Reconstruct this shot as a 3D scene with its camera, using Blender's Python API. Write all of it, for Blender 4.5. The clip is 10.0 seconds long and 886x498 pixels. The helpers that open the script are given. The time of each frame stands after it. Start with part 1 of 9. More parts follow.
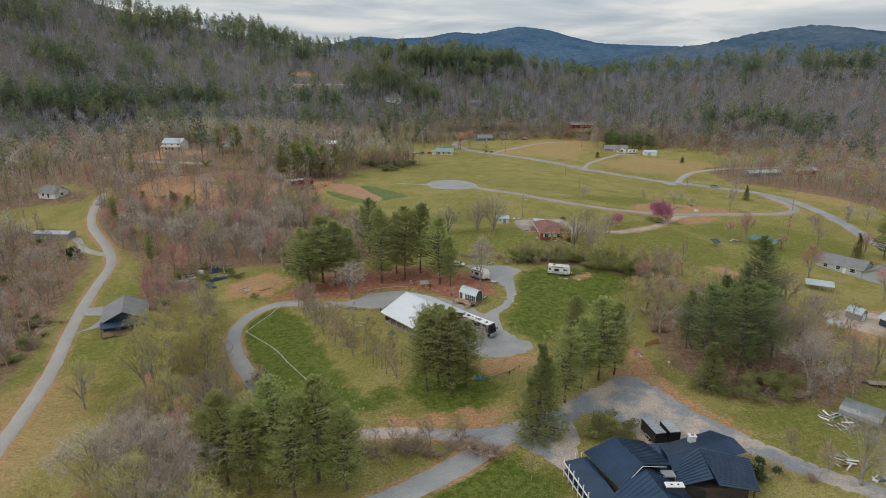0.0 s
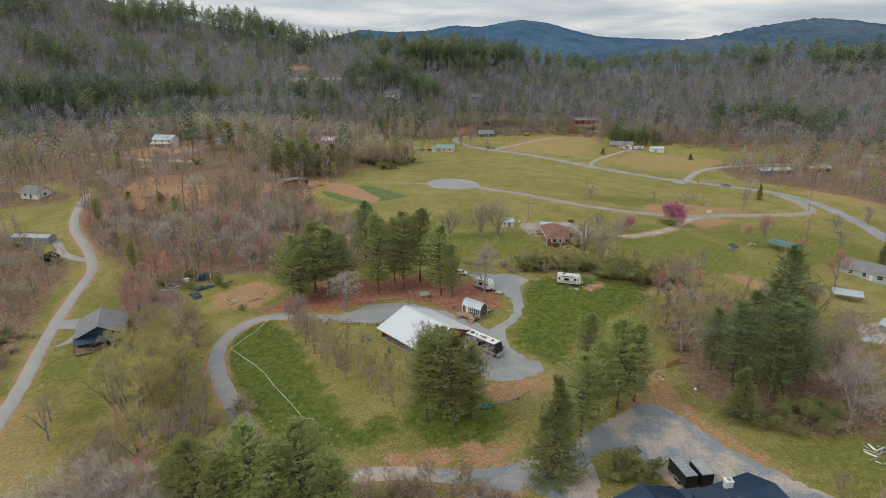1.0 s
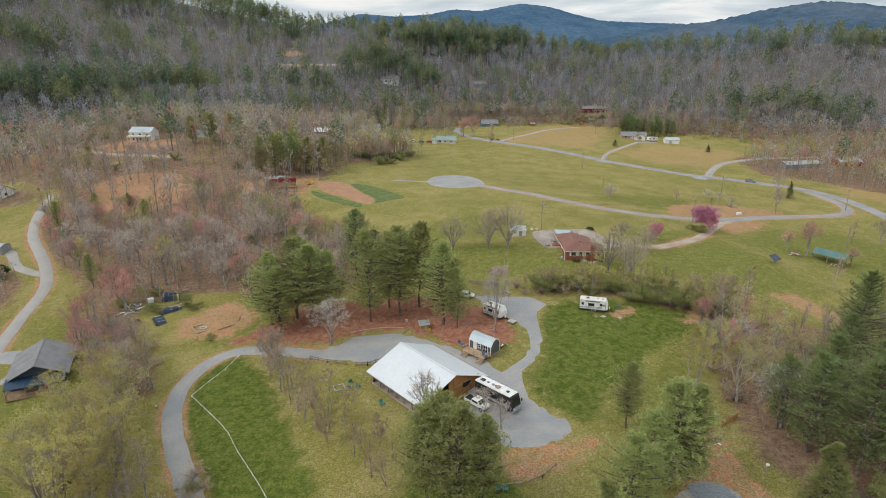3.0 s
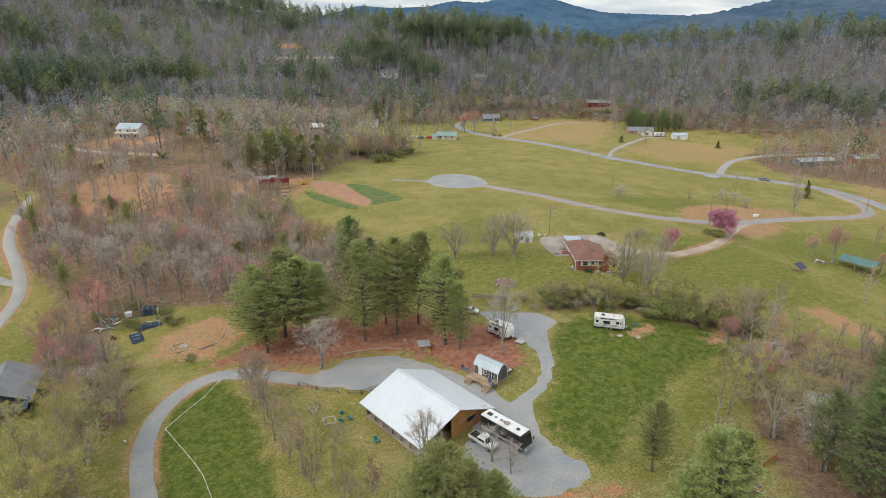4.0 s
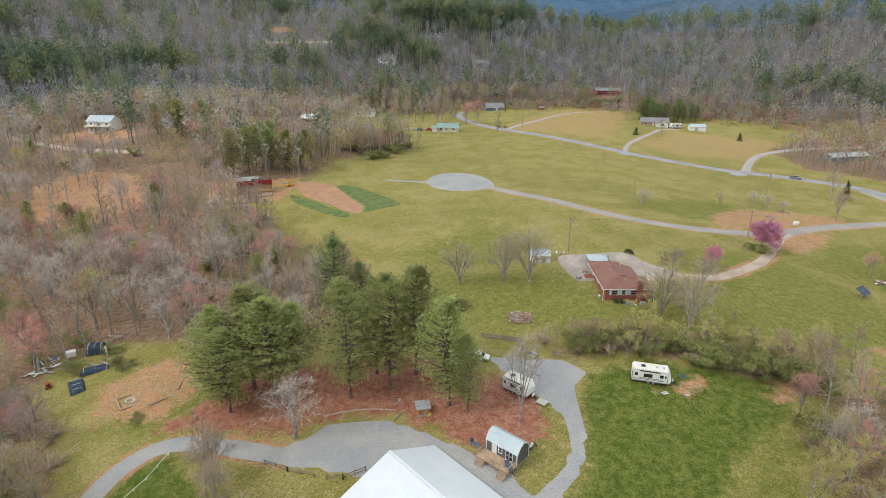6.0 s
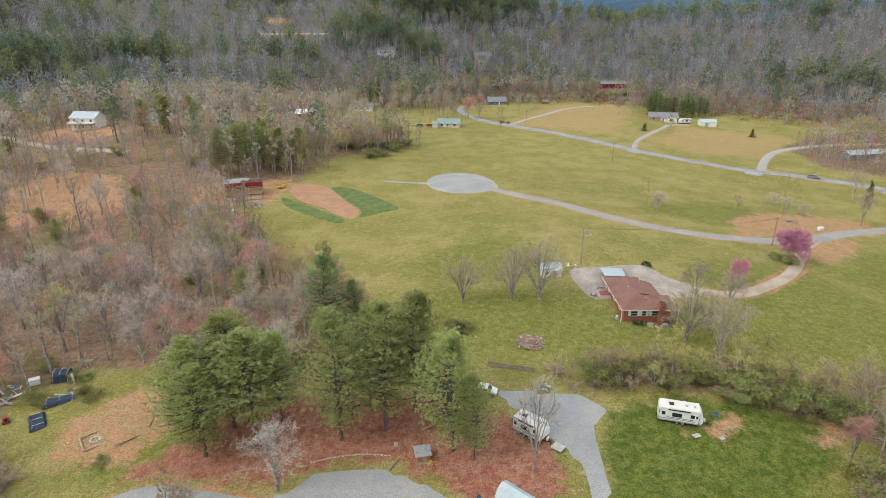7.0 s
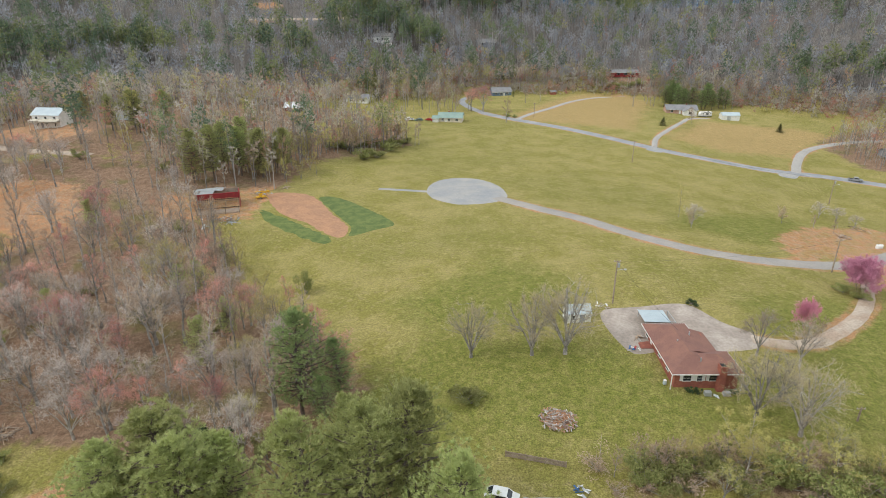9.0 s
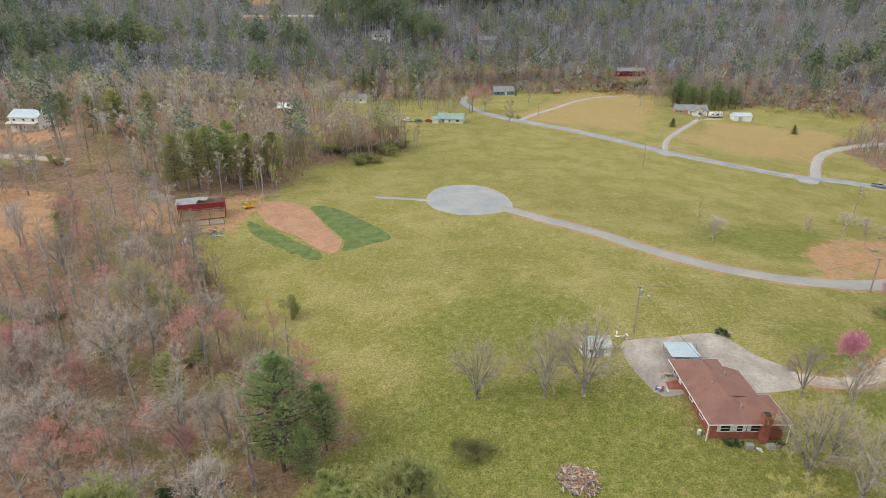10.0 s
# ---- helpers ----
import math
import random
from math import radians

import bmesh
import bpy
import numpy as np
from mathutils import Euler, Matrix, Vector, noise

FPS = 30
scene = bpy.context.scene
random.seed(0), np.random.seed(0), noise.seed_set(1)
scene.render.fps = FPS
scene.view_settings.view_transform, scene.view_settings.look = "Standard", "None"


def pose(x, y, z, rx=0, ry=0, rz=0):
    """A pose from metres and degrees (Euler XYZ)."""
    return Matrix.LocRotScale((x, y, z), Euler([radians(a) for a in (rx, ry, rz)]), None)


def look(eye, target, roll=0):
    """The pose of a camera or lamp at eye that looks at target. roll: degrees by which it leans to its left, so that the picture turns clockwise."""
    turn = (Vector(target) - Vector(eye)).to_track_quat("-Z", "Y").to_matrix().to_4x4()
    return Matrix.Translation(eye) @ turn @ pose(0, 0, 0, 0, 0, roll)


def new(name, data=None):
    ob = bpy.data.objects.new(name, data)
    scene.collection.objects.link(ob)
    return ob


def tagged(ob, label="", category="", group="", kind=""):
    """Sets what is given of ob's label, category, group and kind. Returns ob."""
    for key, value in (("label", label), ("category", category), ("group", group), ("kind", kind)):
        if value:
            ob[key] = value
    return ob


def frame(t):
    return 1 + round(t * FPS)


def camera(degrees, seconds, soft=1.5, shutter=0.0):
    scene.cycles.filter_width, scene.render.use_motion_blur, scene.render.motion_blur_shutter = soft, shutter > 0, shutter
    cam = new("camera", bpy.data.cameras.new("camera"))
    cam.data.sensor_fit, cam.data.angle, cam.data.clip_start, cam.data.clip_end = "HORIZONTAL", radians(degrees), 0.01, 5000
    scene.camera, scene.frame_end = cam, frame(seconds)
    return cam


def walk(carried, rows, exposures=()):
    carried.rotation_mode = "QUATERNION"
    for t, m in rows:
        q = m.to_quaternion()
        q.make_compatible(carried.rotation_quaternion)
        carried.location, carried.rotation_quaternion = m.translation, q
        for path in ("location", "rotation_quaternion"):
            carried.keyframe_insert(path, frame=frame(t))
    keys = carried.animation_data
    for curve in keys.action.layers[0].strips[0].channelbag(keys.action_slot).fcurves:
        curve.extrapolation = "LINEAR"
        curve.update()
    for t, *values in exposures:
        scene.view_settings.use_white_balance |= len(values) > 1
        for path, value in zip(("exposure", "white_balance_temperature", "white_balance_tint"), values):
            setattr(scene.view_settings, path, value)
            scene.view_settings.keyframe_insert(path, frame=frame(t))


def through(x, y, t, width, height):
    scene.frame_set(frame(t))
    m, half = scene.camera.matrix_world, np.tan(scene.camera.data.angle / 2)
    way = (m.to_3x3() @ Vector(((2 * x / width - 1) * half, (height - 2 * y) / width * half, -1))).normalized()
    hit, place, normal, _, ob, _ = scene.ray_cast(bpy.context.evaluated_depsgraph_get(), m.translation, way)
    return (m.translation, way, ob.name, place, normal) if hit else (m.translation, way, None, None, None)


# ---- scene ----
import mathutils
cam = camera(72.5, 10.0, soft=0.6)
METRES, EYE, TILT, LEAN, TURN = 135.0, 61.0, -16.8, 0.0, 0.0
ROWS = [
    (0.0, 0.0, 0.0, 0.0, 0.0, 0.0, -0.0),
    (0.5, -0.0015, 0.0475, 0.0146, -0.01, -0.27, 0.0),
    (1.0, -0.0031, 0.0951, 0.0288, -0.01, -0.55, 0.01),
    (1.5, -0.0044, 0.1425, 0.0434, -0.02, -0.86, 0.02),
    (2.0, -0.0056, 0.1903, 0.0576, -0.01, -1.19, 0.03),
    (2.5, -0.0069, 0.2381, 0.0722, -0.01, -1.52, 0.06),
    (4.0, -0.0104, 0.3802, 0.116, -0.01, -2.53, 0.13),
    (4.5, -0.0117, 0.4279, 0.1307, -0.03, -2.88, 0.14),
    (5.0, -0.0131, 0.4754, 0.1453, -0.04, -3.19, 0.13),
    (5.5, -0.0142, 0.5235, 0.1599, -0.05, -3.56, 0.12),
    (7.0, -0.0178, 0.6681, 0.2048, -0.04, -4.72, 0.13),
    (7.5, -0.0189, 0.7161, 0.2197, -0.04, -5.16, 0.14),
    (8.0, -0.0199, 0.7643, 0.2344, -0.04, -5.58, 0.15),
    (8.5, -0.0206, 0.8124, 0.249, -0.02, -5.86, 0.18),
    (9.0, -0.0218, 0.8602, 0.2632, -0.02, -6.05, 0.21),
    (9.5, -0.0229, 0.9084, 0.2763, -0.04, -6.22, 0.22),
    (10.0, -0.0241, 0.9572, 0.288, -0.06, -6.32, 0.22),
]
walk(cam, [(t, pose(0, 0, EYE, TILT, LEAN, TURN) @ pose(METRES * x, METRES * y, METRES * z, 90 + pitch, roll, yaw)) for t, x, y, z, yaw, pitch, roll in ROWS], exposures=[(0.0, -0.5), (2.5, -0.22), (5.0, -0.03), (7.5, 0.13), (10.0, 0.11)])

# ---- light: an overcast spring day ----
world = bpy.data.worlds.new("overcast_sky")
scene.world = world
world.use_nodes = True
wn, wl = world.node_tree.nodes, world.node_tree.links
wn.clear()


def wnode(kind, **values):
    n = wn.new(kind)
    for k, v in values.items():
        n.inputs[k].default_value = v
    return n


w_out = wn.new("ShaderNodeOutputWorld")
w_sky = wn.new("ShaderNodeTexSky")
w_sky.sky_type, w_sky.sun_disc = "NISHITA", False
w_sky.sun_elevation, w_sky.sun_rotation = radians(43), radians(250)
w_co = wn.new("ShaderNodeTexCoord")
w_sep = wn.new("ShaderNodeSeparateXYZ")
wl.new(w_co.outputs["Generated"], w_sep.inputs[0])
w_up = wn.new("ShaderNodeMath")
w_up.operation = "MAXIMUM"
wl.new(w_sep.outputs["Z"], w_up.inputs[0])
w_up.inputs[1].default_value = 0.0
w_add = wn.new("ShaderNodeMath")
w_add.inputs[1].default_value = 0.09
wl.new(w_up.outputs[0], w_add.inputs[0])
w_comb = wn.new("ShaderNodeCombineXYZ")
for axis in "XY":
    d = wn.new("ShaderNodeMath")
    d.operation = "DIVIDE"
    wl.new(w_sep.outputs[axis], d.inputs[0])
    wl.new(w_add.outputs[0], d.inputs[1])
    wl.new(d.outputs[0], w_comb.inputs[axis])
w_noise = wnode("ShaderNodeTexNoise", Scale=0.62, Detail=6.0, Roughness=0.55, Distortion=0.4)
wl.new(w_comb.outputs[0], w_noise.inputs["Vector"])
w_ramp = wn.new("ShaderNodeValToRGB")
w_ramp.color_ramp.elements[0].position, w_ramp.color_ramp.elements[0].color = 0.33, (0.49, 0.565, 0.64, 1)
w_ramp.color_ramp.elements[1].position, w_ramp.color_ramp.elements[1].color = 0.64, (1.0, 0.985, 0.95, 1)
mid = w_ramp.color_ramp.elements.new(0.5)
mid.color = (0.71, 0.765, 0.80, 1)
wl.new(w_noise.outputs["Fac"], w_ramp.inputs[0])
w_b1, w_b2, w_mix = wnode("ShaderNodeBackground", Strength=0.10), wnode("ShaderNodeBackground", Strength=0.80), wnode("ShaderNodeMixShader", Fac=0.93)
wl.new(w_sky.outputs[0], w_b1.inputs["Color"])
wl.new(w_ramp.outputs[0], w_b2.inputs["Color"])
# an overcast sky grows brighter towards the zenith
w_zen = wn.new("ShaderNodeMath")
w_zen.operation = "MULTIPLY_ADD"
w_zen.inputs[1].default_value, w_zen.inputs[2].default_value = 0.5, 1.1
wl.new(w_up.outputs[0], w_zen.inputs[0])
wl.new(w_zen.outputs[0], w_b2.inputs["Strength"])
wl.new(w_b1.outputs[0], w_mix.inputs[1])
wl.new(w_b2.outputs[0], w_mix.inputs[2])
wl.new(w_mix.outputs[0], w_out.inputs["Surface"])

sun = new("sun", bpy.data.lights.new("sun", "SUN"))
sun.data.energy, sun.data.angle, sun.data.color = 1.5, radians(20), (1.0, 0.95, 0.88)
sun.matrix_world = look((-62, -22, 62), (0, 0, 0))


# ---- materials ----
def material(name):
    m = bpy.data.materials.new(name)
    m.use_nodes = True
    return m, m.node_tree.nodes, m.node_tree.links, m.node_tree.nodes["Principled BSDF"]


def mixed(nodes, links, a, b, fac, mode="MIX"):
    """A colour mix; a, b and fac are values or sockets."""
    n = nodes.new("ShaderNodeMix")
    n.data_type, n.blend_type = "RGBA", mode
    for socket, value in ((n.inputs[6], a), (n.inputs[7], b), (n.inputs[0], fac)):
        if isinstance(value, bpy.types.NodeSocket):
            links.new(value, socket)
        elif socket is n.inputs[0]:
            socket.default_value = value
        else:
            socket.default_value = (*value[:3], 1)
    return n.outputs[2]


def noised(nodes, links, scale, detail=4.0, rough=0.6, vector=None, distortion=0.0):
    n = nodes.new("ShaderNodeTexNoise")
    n.inputs["Scale"].default_value, n.inputs["Detail"].default_value = scale, detail
    n.inputs["Roughness"].default_value, n.inputs["Distortion"].default_value = rough, distortion
    if vector is not None:
        links.new(vector, n.inputs["Vector"])
    return n.outputs["Fac"]


def ranged(nodes, links, value, low, high, out_low=0.0, out_high=1.0, soft=True):
    n = nodes.new("ShaderNodeMapRange")
    n.interpolation_type = "SMOOTHSTEP" if soft else "LINEAR"
    links.new(value, n.inputs["Value"])
    n.inputs["From Min"].default_value, n.inputs["From Max"].default_value = low, high
    n.inputs["To Min"].default_value, n.inputs["To Max"].default_value = out_low, out_high
    return n.outputs["Result"]


def calc(nodes, links, op, a, b=0.0):
    n = nodes.new("ShaderNodeMath")
    n.operation = op
    for socket, value in zip(n.inputs, (a, b)):
        if isinstance(value, bpy.types.NodeSocket):
            links.new(value, socket)
        else:
            socket.default_value = value
    return n.outputs[0]


def bumped(nodes, links, height, strength, distance, bsdf):
    n = nodes.new("ShaderNodeBump")
    n.inputs["Strength"].default_value, n.inputs["Distance"].default_value = strength, distance
    links.new(height, n.inputs["Height"])
    links.new(n.outputs[0], bsdf.inputs["Normal"])


def surface(name, base, second, scale=1.0, rough=0.8, metal=0.0, bump=0.3, grain=8.0, vary=0.0, spread=(0.38, 0.62)):
    """A weathered surface: two tones by large noise, fine grain over them, light relief; vary tints object by object."""
    m, nodes, links, bsdf = material(name)
    co = nodes.new("ShaderNodeTexCoord").outputs["Object"]
    big = noised(nodes, links, scale, 5, 0.6, co)
    fine = noised(nodes, links, scale * grain, 3, 0.6, co)
    colour = mixed(nodes, links, base, second, ranged(nodes, links, big, *spread))
    deep = min(0.28, 0.03 + 0.5 * bump)
    shade = ranged(nodes, links, fine, 0.3, 0.7, 1 - deep, 1 + 0.8 * deep, soft=False)
    if vary:
        info = nodes.new("ShaderNodeObjectInfo")
        shade = calc(nodes, links, "MULTIPLY", shade, ranged(nodes, links, info.outputs["Random"], 0, 1, 1 - vary, 1 + vary, soft=False))
    mul = nodes.new("ShaderNodeVectorMath")
    mul.operation = "SCALE"
    links.new(colour, mul.inputs[0])
    links.new(shade, mul.inputs["Scale"])
    links.new(mul.outputs[0], bsdf.inputs["Base Color"])
    bsdf.inputs["Roughness"].default_value, bsdf.inputs["Metallic"].default_value = rough, metal
    if bump:
        bumped(nodes, links, fine, bump, 0.05, bsdf)
    return m


def foliage(name, base, second, vary=0.25, through=0.25, rough=0.7):
    """Leaves, needles or twigs: each clump its own tone, each plant its own tint, some light let through."""
    m, nodes, links, bsdf = material(name)
    geo, info = nodes.new("ShaderNodeNewGeometry"), nodes.new("ShaderNodeObjectInfo")
    colour = mixed(nodes, links, base, second, geo.outputs["Random Per Island"])
    mul = nodes.new("ShaderNodeHueSaturation")
    links.new(colour, mul.inputs["Color"])
    links.new(ranged(nodes, links, info.outputs["Random"], 0, 1, 1 - vary, 1 + vary, soft=False), mul.inputs["Value"])
    links.new(ranged(nodes, links, info.outputs["Random"], 0, 1, 0.488, 0.512, soft=False), mul.inputs["Hue"])
    links.new(mul.outputs[0], bsdf.inputs["Base Color"])
    bsdf.inputs["Roughness"].default_value = rough
    bsdf.inputs["Specular IOR Level"].default_value = 0.25
    if through:
        trans, mix = nodes.new("ShaderNodeBsdfTranslucent"), nodes.new("ShaderNodeMixShader")
        links.new(mul.outputs[0], trans.inputs["Color"])
        mix.inputs[0].default_value = through
        links.new(bsdf.outputs[0], mix.inputs[1])
        links.new(trans.outputs[0], mix.inputs[2])
        links.new(mix.outputs[0], nodes["Material Output"].inputs["Surface"])
    return m


def tinted(name, rough=0.85):
    """Far woods: the colour of each tree is carried by its points, with a slow drift over the hillside."""
    m, nodes, links, bsdf = material(name)
    at = nodes.new("ShaderNodeAttribute")
    at.attribute_name = "tint"
    geo = nodes.new("ShaderNodeNewGeometry")
    mul = nodes.new("ShaderNodeVectorMath")
    mul.operation = "SCALE"
    links.new(at.outputs["Color"], mul.inputs[0])
    links.new(ranged(nodes, links, geo.outputs["Random Per Island"], 0, 1, 0.82, 1.18, soft=False), mul.inputs["Scale"])
    links.new(mul.outputs[0], bsdf.inputs["Base Color"])
    bsdf.inputs["Roughness"].default_value = rough
    bsdf.inputs["Specular IOR Level"].default_value = 0.1
    trans, mix = nodes.new("ShaderNodeBsdfTranslucent"), nodes.new("ShaderNodeMixShader")
    links.new(mul.outputs[0], trans.inputs["Color"])
    mix.inputs[0].default_value = 0.4
    links.new(bsdf.outputs[0], mix.inputs[1])
    links.new(trans.outputs[0], mix.inputs[2])
    links.new(mix.outputs[0], nodes["Material Output"].inputs["Surface"])
    return m


GRAVEL = surface("grey_gravel", (0.27, 0.285, 0.30), (0.40, 0.375, 0.345), 0.14, 0.95, 0, 0.55, 36, spread=(0.25, 0.8))
LANE_GRAVEL = surface("lane_gravel", (0.285, 0.27, 0.255), (0.37, 0.335, 0.295), 0.14, 0.95, 0, 0.5, 36, spread=(0.25, 0.8))
PALE_GRAVEL = surface("pale_gravel", (0.34, 0.325, 0.305), (0.41, 0.385, 0.35), 0.16, 0.95, 0, 0.5, 36, spread=(0.25, 0.8))
ASPHALT = surface("worn_asphalt", (0.25, 0.26, 0.275), (0.32, 0.32, 0.33), 0.15, 0.9, 0, 0.3, 20)
CONCRETE = surface("stained_concrete", (0.43, 0.37, 0.32), (0.31, 0.26, 0.22), 0.16, 0.9, 0, 0.3, 12)
TRACK_DIRT = surface("trodden_dirt", (0.40, 0.30, 0.225), (0.46, 0.38, 0.305), 0.2, 0.95, 0, 0.5, 12)
BARE_SOIL = surface("tilled_red_soil", (0.42, 0.23, 0.13), (0.36, 0.20, 0.12), 0.3, 0.95, 0, 0.8, 8)
CROP = surface("young_green_crop", (0.085, 0.125, 0.03), (0.14, 0.175, 0.045), 0.4, 0.9, 0, 0.9, 8)
PINE_BARK = surface("pine_bark", (0.12, 0.09, 0.075), (0.20, 0.165, 0.14), 1.5, 0.95, 0, 0.8, 6, 0.2)
GREY_BARK = surface("grey_bark", (0.23, 0.21, 0.19), (0.43, 0.40, 0.37), 1.2, 0.95, 0, 0.7, 6, 0.25)
NEEDLES = foliage("pine_needles", (0.31, 0.35, 0.13), (0.56, 0.58, 0.255), 0.18, 0.5)
SPRUCE_NEEDLES = foliage("dark_needles", (0.20, 0.22, 0.085), (0.42, 0.42, 0.17), 0.15, 0.45)
DEEP_NEEDLES = foliage("deep_green_needles", (0.20, 0.275, 0.11), (0.42, 0.495, 0.215), 0.15, 0.5)
TWIGS = foliage("bare_twigs", (0.37, 0.28, 0.215), (0.55, 0.45, 0.365), 0.3, 0.35, 0.9)
HAZE_TWIGS = foliage("yellowish_twigs", (0.46, 0.38, 0.22), (0.62, 0.53, 0.34), 0.1, 0.35, 0.9)
SILVER_TWIGS = foliage("silvery_twigs", (0.47, 0.40, 0.36), (0.66, 0.58, 0.52), 0.15, 0.25, 0.9)
RED_BUDS = foliage("red_maple_buds", (0.60, 0.25, 0.21), (0.64, 0.39, 0.34), 0.2, 0.4)
NEW_LEAVES = foliage("new_spring_leaves", (0.45, 0.40, 0.12), (0.58, 0.51, 0.24), 0.2, 0.45)
OLIVE_LEAVES = foliage("olive_shrub_leaves", (0.17, 0.20, 0.06), (0.34, 0.33, 0.13), 0.3, 0.3)
BROWN_BRUSH = foliage("brown_brush", (0.38, 0.27, 0.19), (0.52, 0.41, 0.31), 0.25, 0.3)
DARK_LEAVES = foliage("dark_evergreen_leaves", (0.03, 0.055, 0.022), (0.08, 0.12, 0.045), 0.2, 0.2)
PINK_BLOSSOM = foliage("pink_blossom", (0.54, 0.19, 0.31), (0.70, 0.38, 0.47), 0.15, 0.3)
WORN_GRAVEL = surface("gravel_worn_to_clay", (0.24, 0.26, 0.285), (0.47, 0.39, 0.325), 0.13, 0.95, 0, 0.7, 24, spread=(0.42, 0.60))
FAR_WOODS = tinted("hillside_woods")


# ---- the lie of the land ----
KNOLL_X, KNOLL_Y = (-200, -120, -50, 20, 90, 160, 240), (80, 160, 240, 320, 400, 500)
KNOLLS = [
    (-1.61, -3.82, 0.65, -0.2, -1.52, 1.46, -0.02),
    (-1.04, -3.08, -2.21, 2.22, -2.05, -4.16, -1.22),
    (-1.55, -1.96, 0.59, 6.49, 4.07, -2.82, -1.31),
    (0.54, 7.62, 0.68, 0.65, -0.94, -2.6, -0.96),
    (6.77, 10.87, 1.25, 1.05, 3.01, -1.4, -1.26),
    (1.05, 1.16, 0.07, 1.1, 2.52, -0.08, -0.51),
]
HILL_X = (-1500, -900, -500, -370, -270, -180, -60, 30, 130, 205, 293, 450, 800, 1500)
FOOT_Y = (250, 280, 330, 360, 370, 395, 500, 548, 525, 480, 430, 330, 250, 200)
RIDGE_Y = (700, 700, 760, 790, 800, 840, 760, 720, 720, 690, 660, 620, 600, 600)
RIDGE_Z = (260, 240, 165, 122, 100, 84, 74, 66, 54, 50, 56, 70, 105, 160)


def eased(v):
    v = np.clip(v, 0, 1)
    return v * v * (3 - 2 * v)


def ground_z(x, y):
    """The height of the ground, for numbers or arrays."""
    x, y = np.asarray(x, float), np.asarray(y, float)
    z = -4.0 + 0 * x
    for row, b in zip(KNOLLS, KNOLL_Y):
        for k, a in zip(row, KNOLL_X):
            z = z + k * np.exp(-(((x - a) / 75) ** 2 + ((y - b) / 85) ** 2))
    foot, ridge, top = (np.interp(x, HILL_X, v) for v in (FOOT_Y, RIDGE_Y, RIDGE_Z))
    s = np.clip((y - foot) / (ridge - foot), 0, 1)
    up = top * (0.45 * s + 0.55 * s * s * (3 - 2 * s)) * (1 - 0.6 * eased((y - ridge) / 600))
    folds = np.sin(x * 0.021 + 1.3) * np.cos(y * 0.017 + x * 0.006) + 0.5 * np.sin(x * 0.047 - y * 0.031)
    return z + up + 4.0 * s * folds


def gz(x, y):
    return float(ground_z(x, y))


def line_distance(x, y, line):
    """Distance from each place to a polyline."""
    best = np.full(np.shape(x), 1e9)
    for (ax, ay), (bx, by) in zip(line, line[1:]):
        dx, dy = bx - ax, by - ay
        s = np.clip(((x - ax) * dx + (y - ay) * dy) / (dx * dx + dy * dy + 1e-9), 0, 1)
        best = np.minimum(best, np.hypot(x - ax - s * dx, y - ay - s * dy))
    return best


def depth_in(x, y, polygon):
    """Signed distance to a polygon's edge: positive inside."""
    ring = list(polygon) + [polygon[0]]
    inside = np.zeros(np.shape(x), bool)
    for (ax, ay), (bx, by) in zip(ring, ring[1:]):
        if ay != by:
            inside ^= ((ay > y) != (by > y)) & (x < (bx - ax) * (y - ay) / (by - ay) + ax)
    return np.where(inside, 1, -1) * line_distance(x, y, ring)


def curve_through(points, step=1.5, closed=False):
    """Evenly spaced places on a smooth curve through the points."""
    p = [Vector((*q, 0)) for q in points]
    out, n = [], len(p)
    for i in range(n if closed else n - 1):
        if closed:
            a, b, c, d = p[i - 1], p[i], p[(i + 1) % n], p[(i + 2) % n]
        else:
            a, b, c, d = p[max(i - 1, 0)], p[i], p[i + 1], p[min(i + 2, n - 1)]
        parts = max(2, round((c - b).length / step))
        for k in range(parts):
            s = k / parts
            q = 0.5 * (2 * b + (c - a) * s + (2 * a - 5 * b + 4 * c - d) * s * s + (3 * b - a - 3 * c + d) * s ** 3)
            out.append((q.x, q.y))
    if not closed:
        out.append((p[-1].x, p[-1].y))
    return out


# ---- plan: roads, drives, yards ----
MAIN_ROAD = [(20, 466), (33, 446), (56, 421), (88, 386), (108, 372), (130, 361), (150, 357), (166, 350), (179, 341), (188, 324), (190, 300), (187, 272), (182, 248), (178, 215)]
CUL_ROAD = [(14, 303), (26.3, 289.7), (35.7, 280.9), (43.8, 270.8), (51.7, 263.5), (59.7, 258.5), (68.2, 255.9), (77.5, 255.2), (89.5, 256.5), (104.5, 262), (128, 277), (150, 286.5), (164.6, 290.4), (175, 295.5), (181.5, 306), (182.5, 320), (180, 334)]
CUL_STUB = [(-24, 313.1), (-15.4, 311.9), (-6, 310)]
DRIVE_NORTH = [(91, 386), (97, 402), (106, 417), (125, 445), (133, 456), (146, 461)]
DRIVE_UP = [(36, 443), (46.3, 459.6), (58.8, 475.8), (79, 505), (99, 524), (118, 530)]
DRIVE_EAST = [(141, 360), (150, 376), (162, 393), (176, 405), (200, 416), (235, 420)]
DRIVE_BRICK = [(53.5, 217), (59, 216), (66, 217.5), (76.6, 224.9), (86, 234), (96, 247.5), (103, 257), (109, 263)]
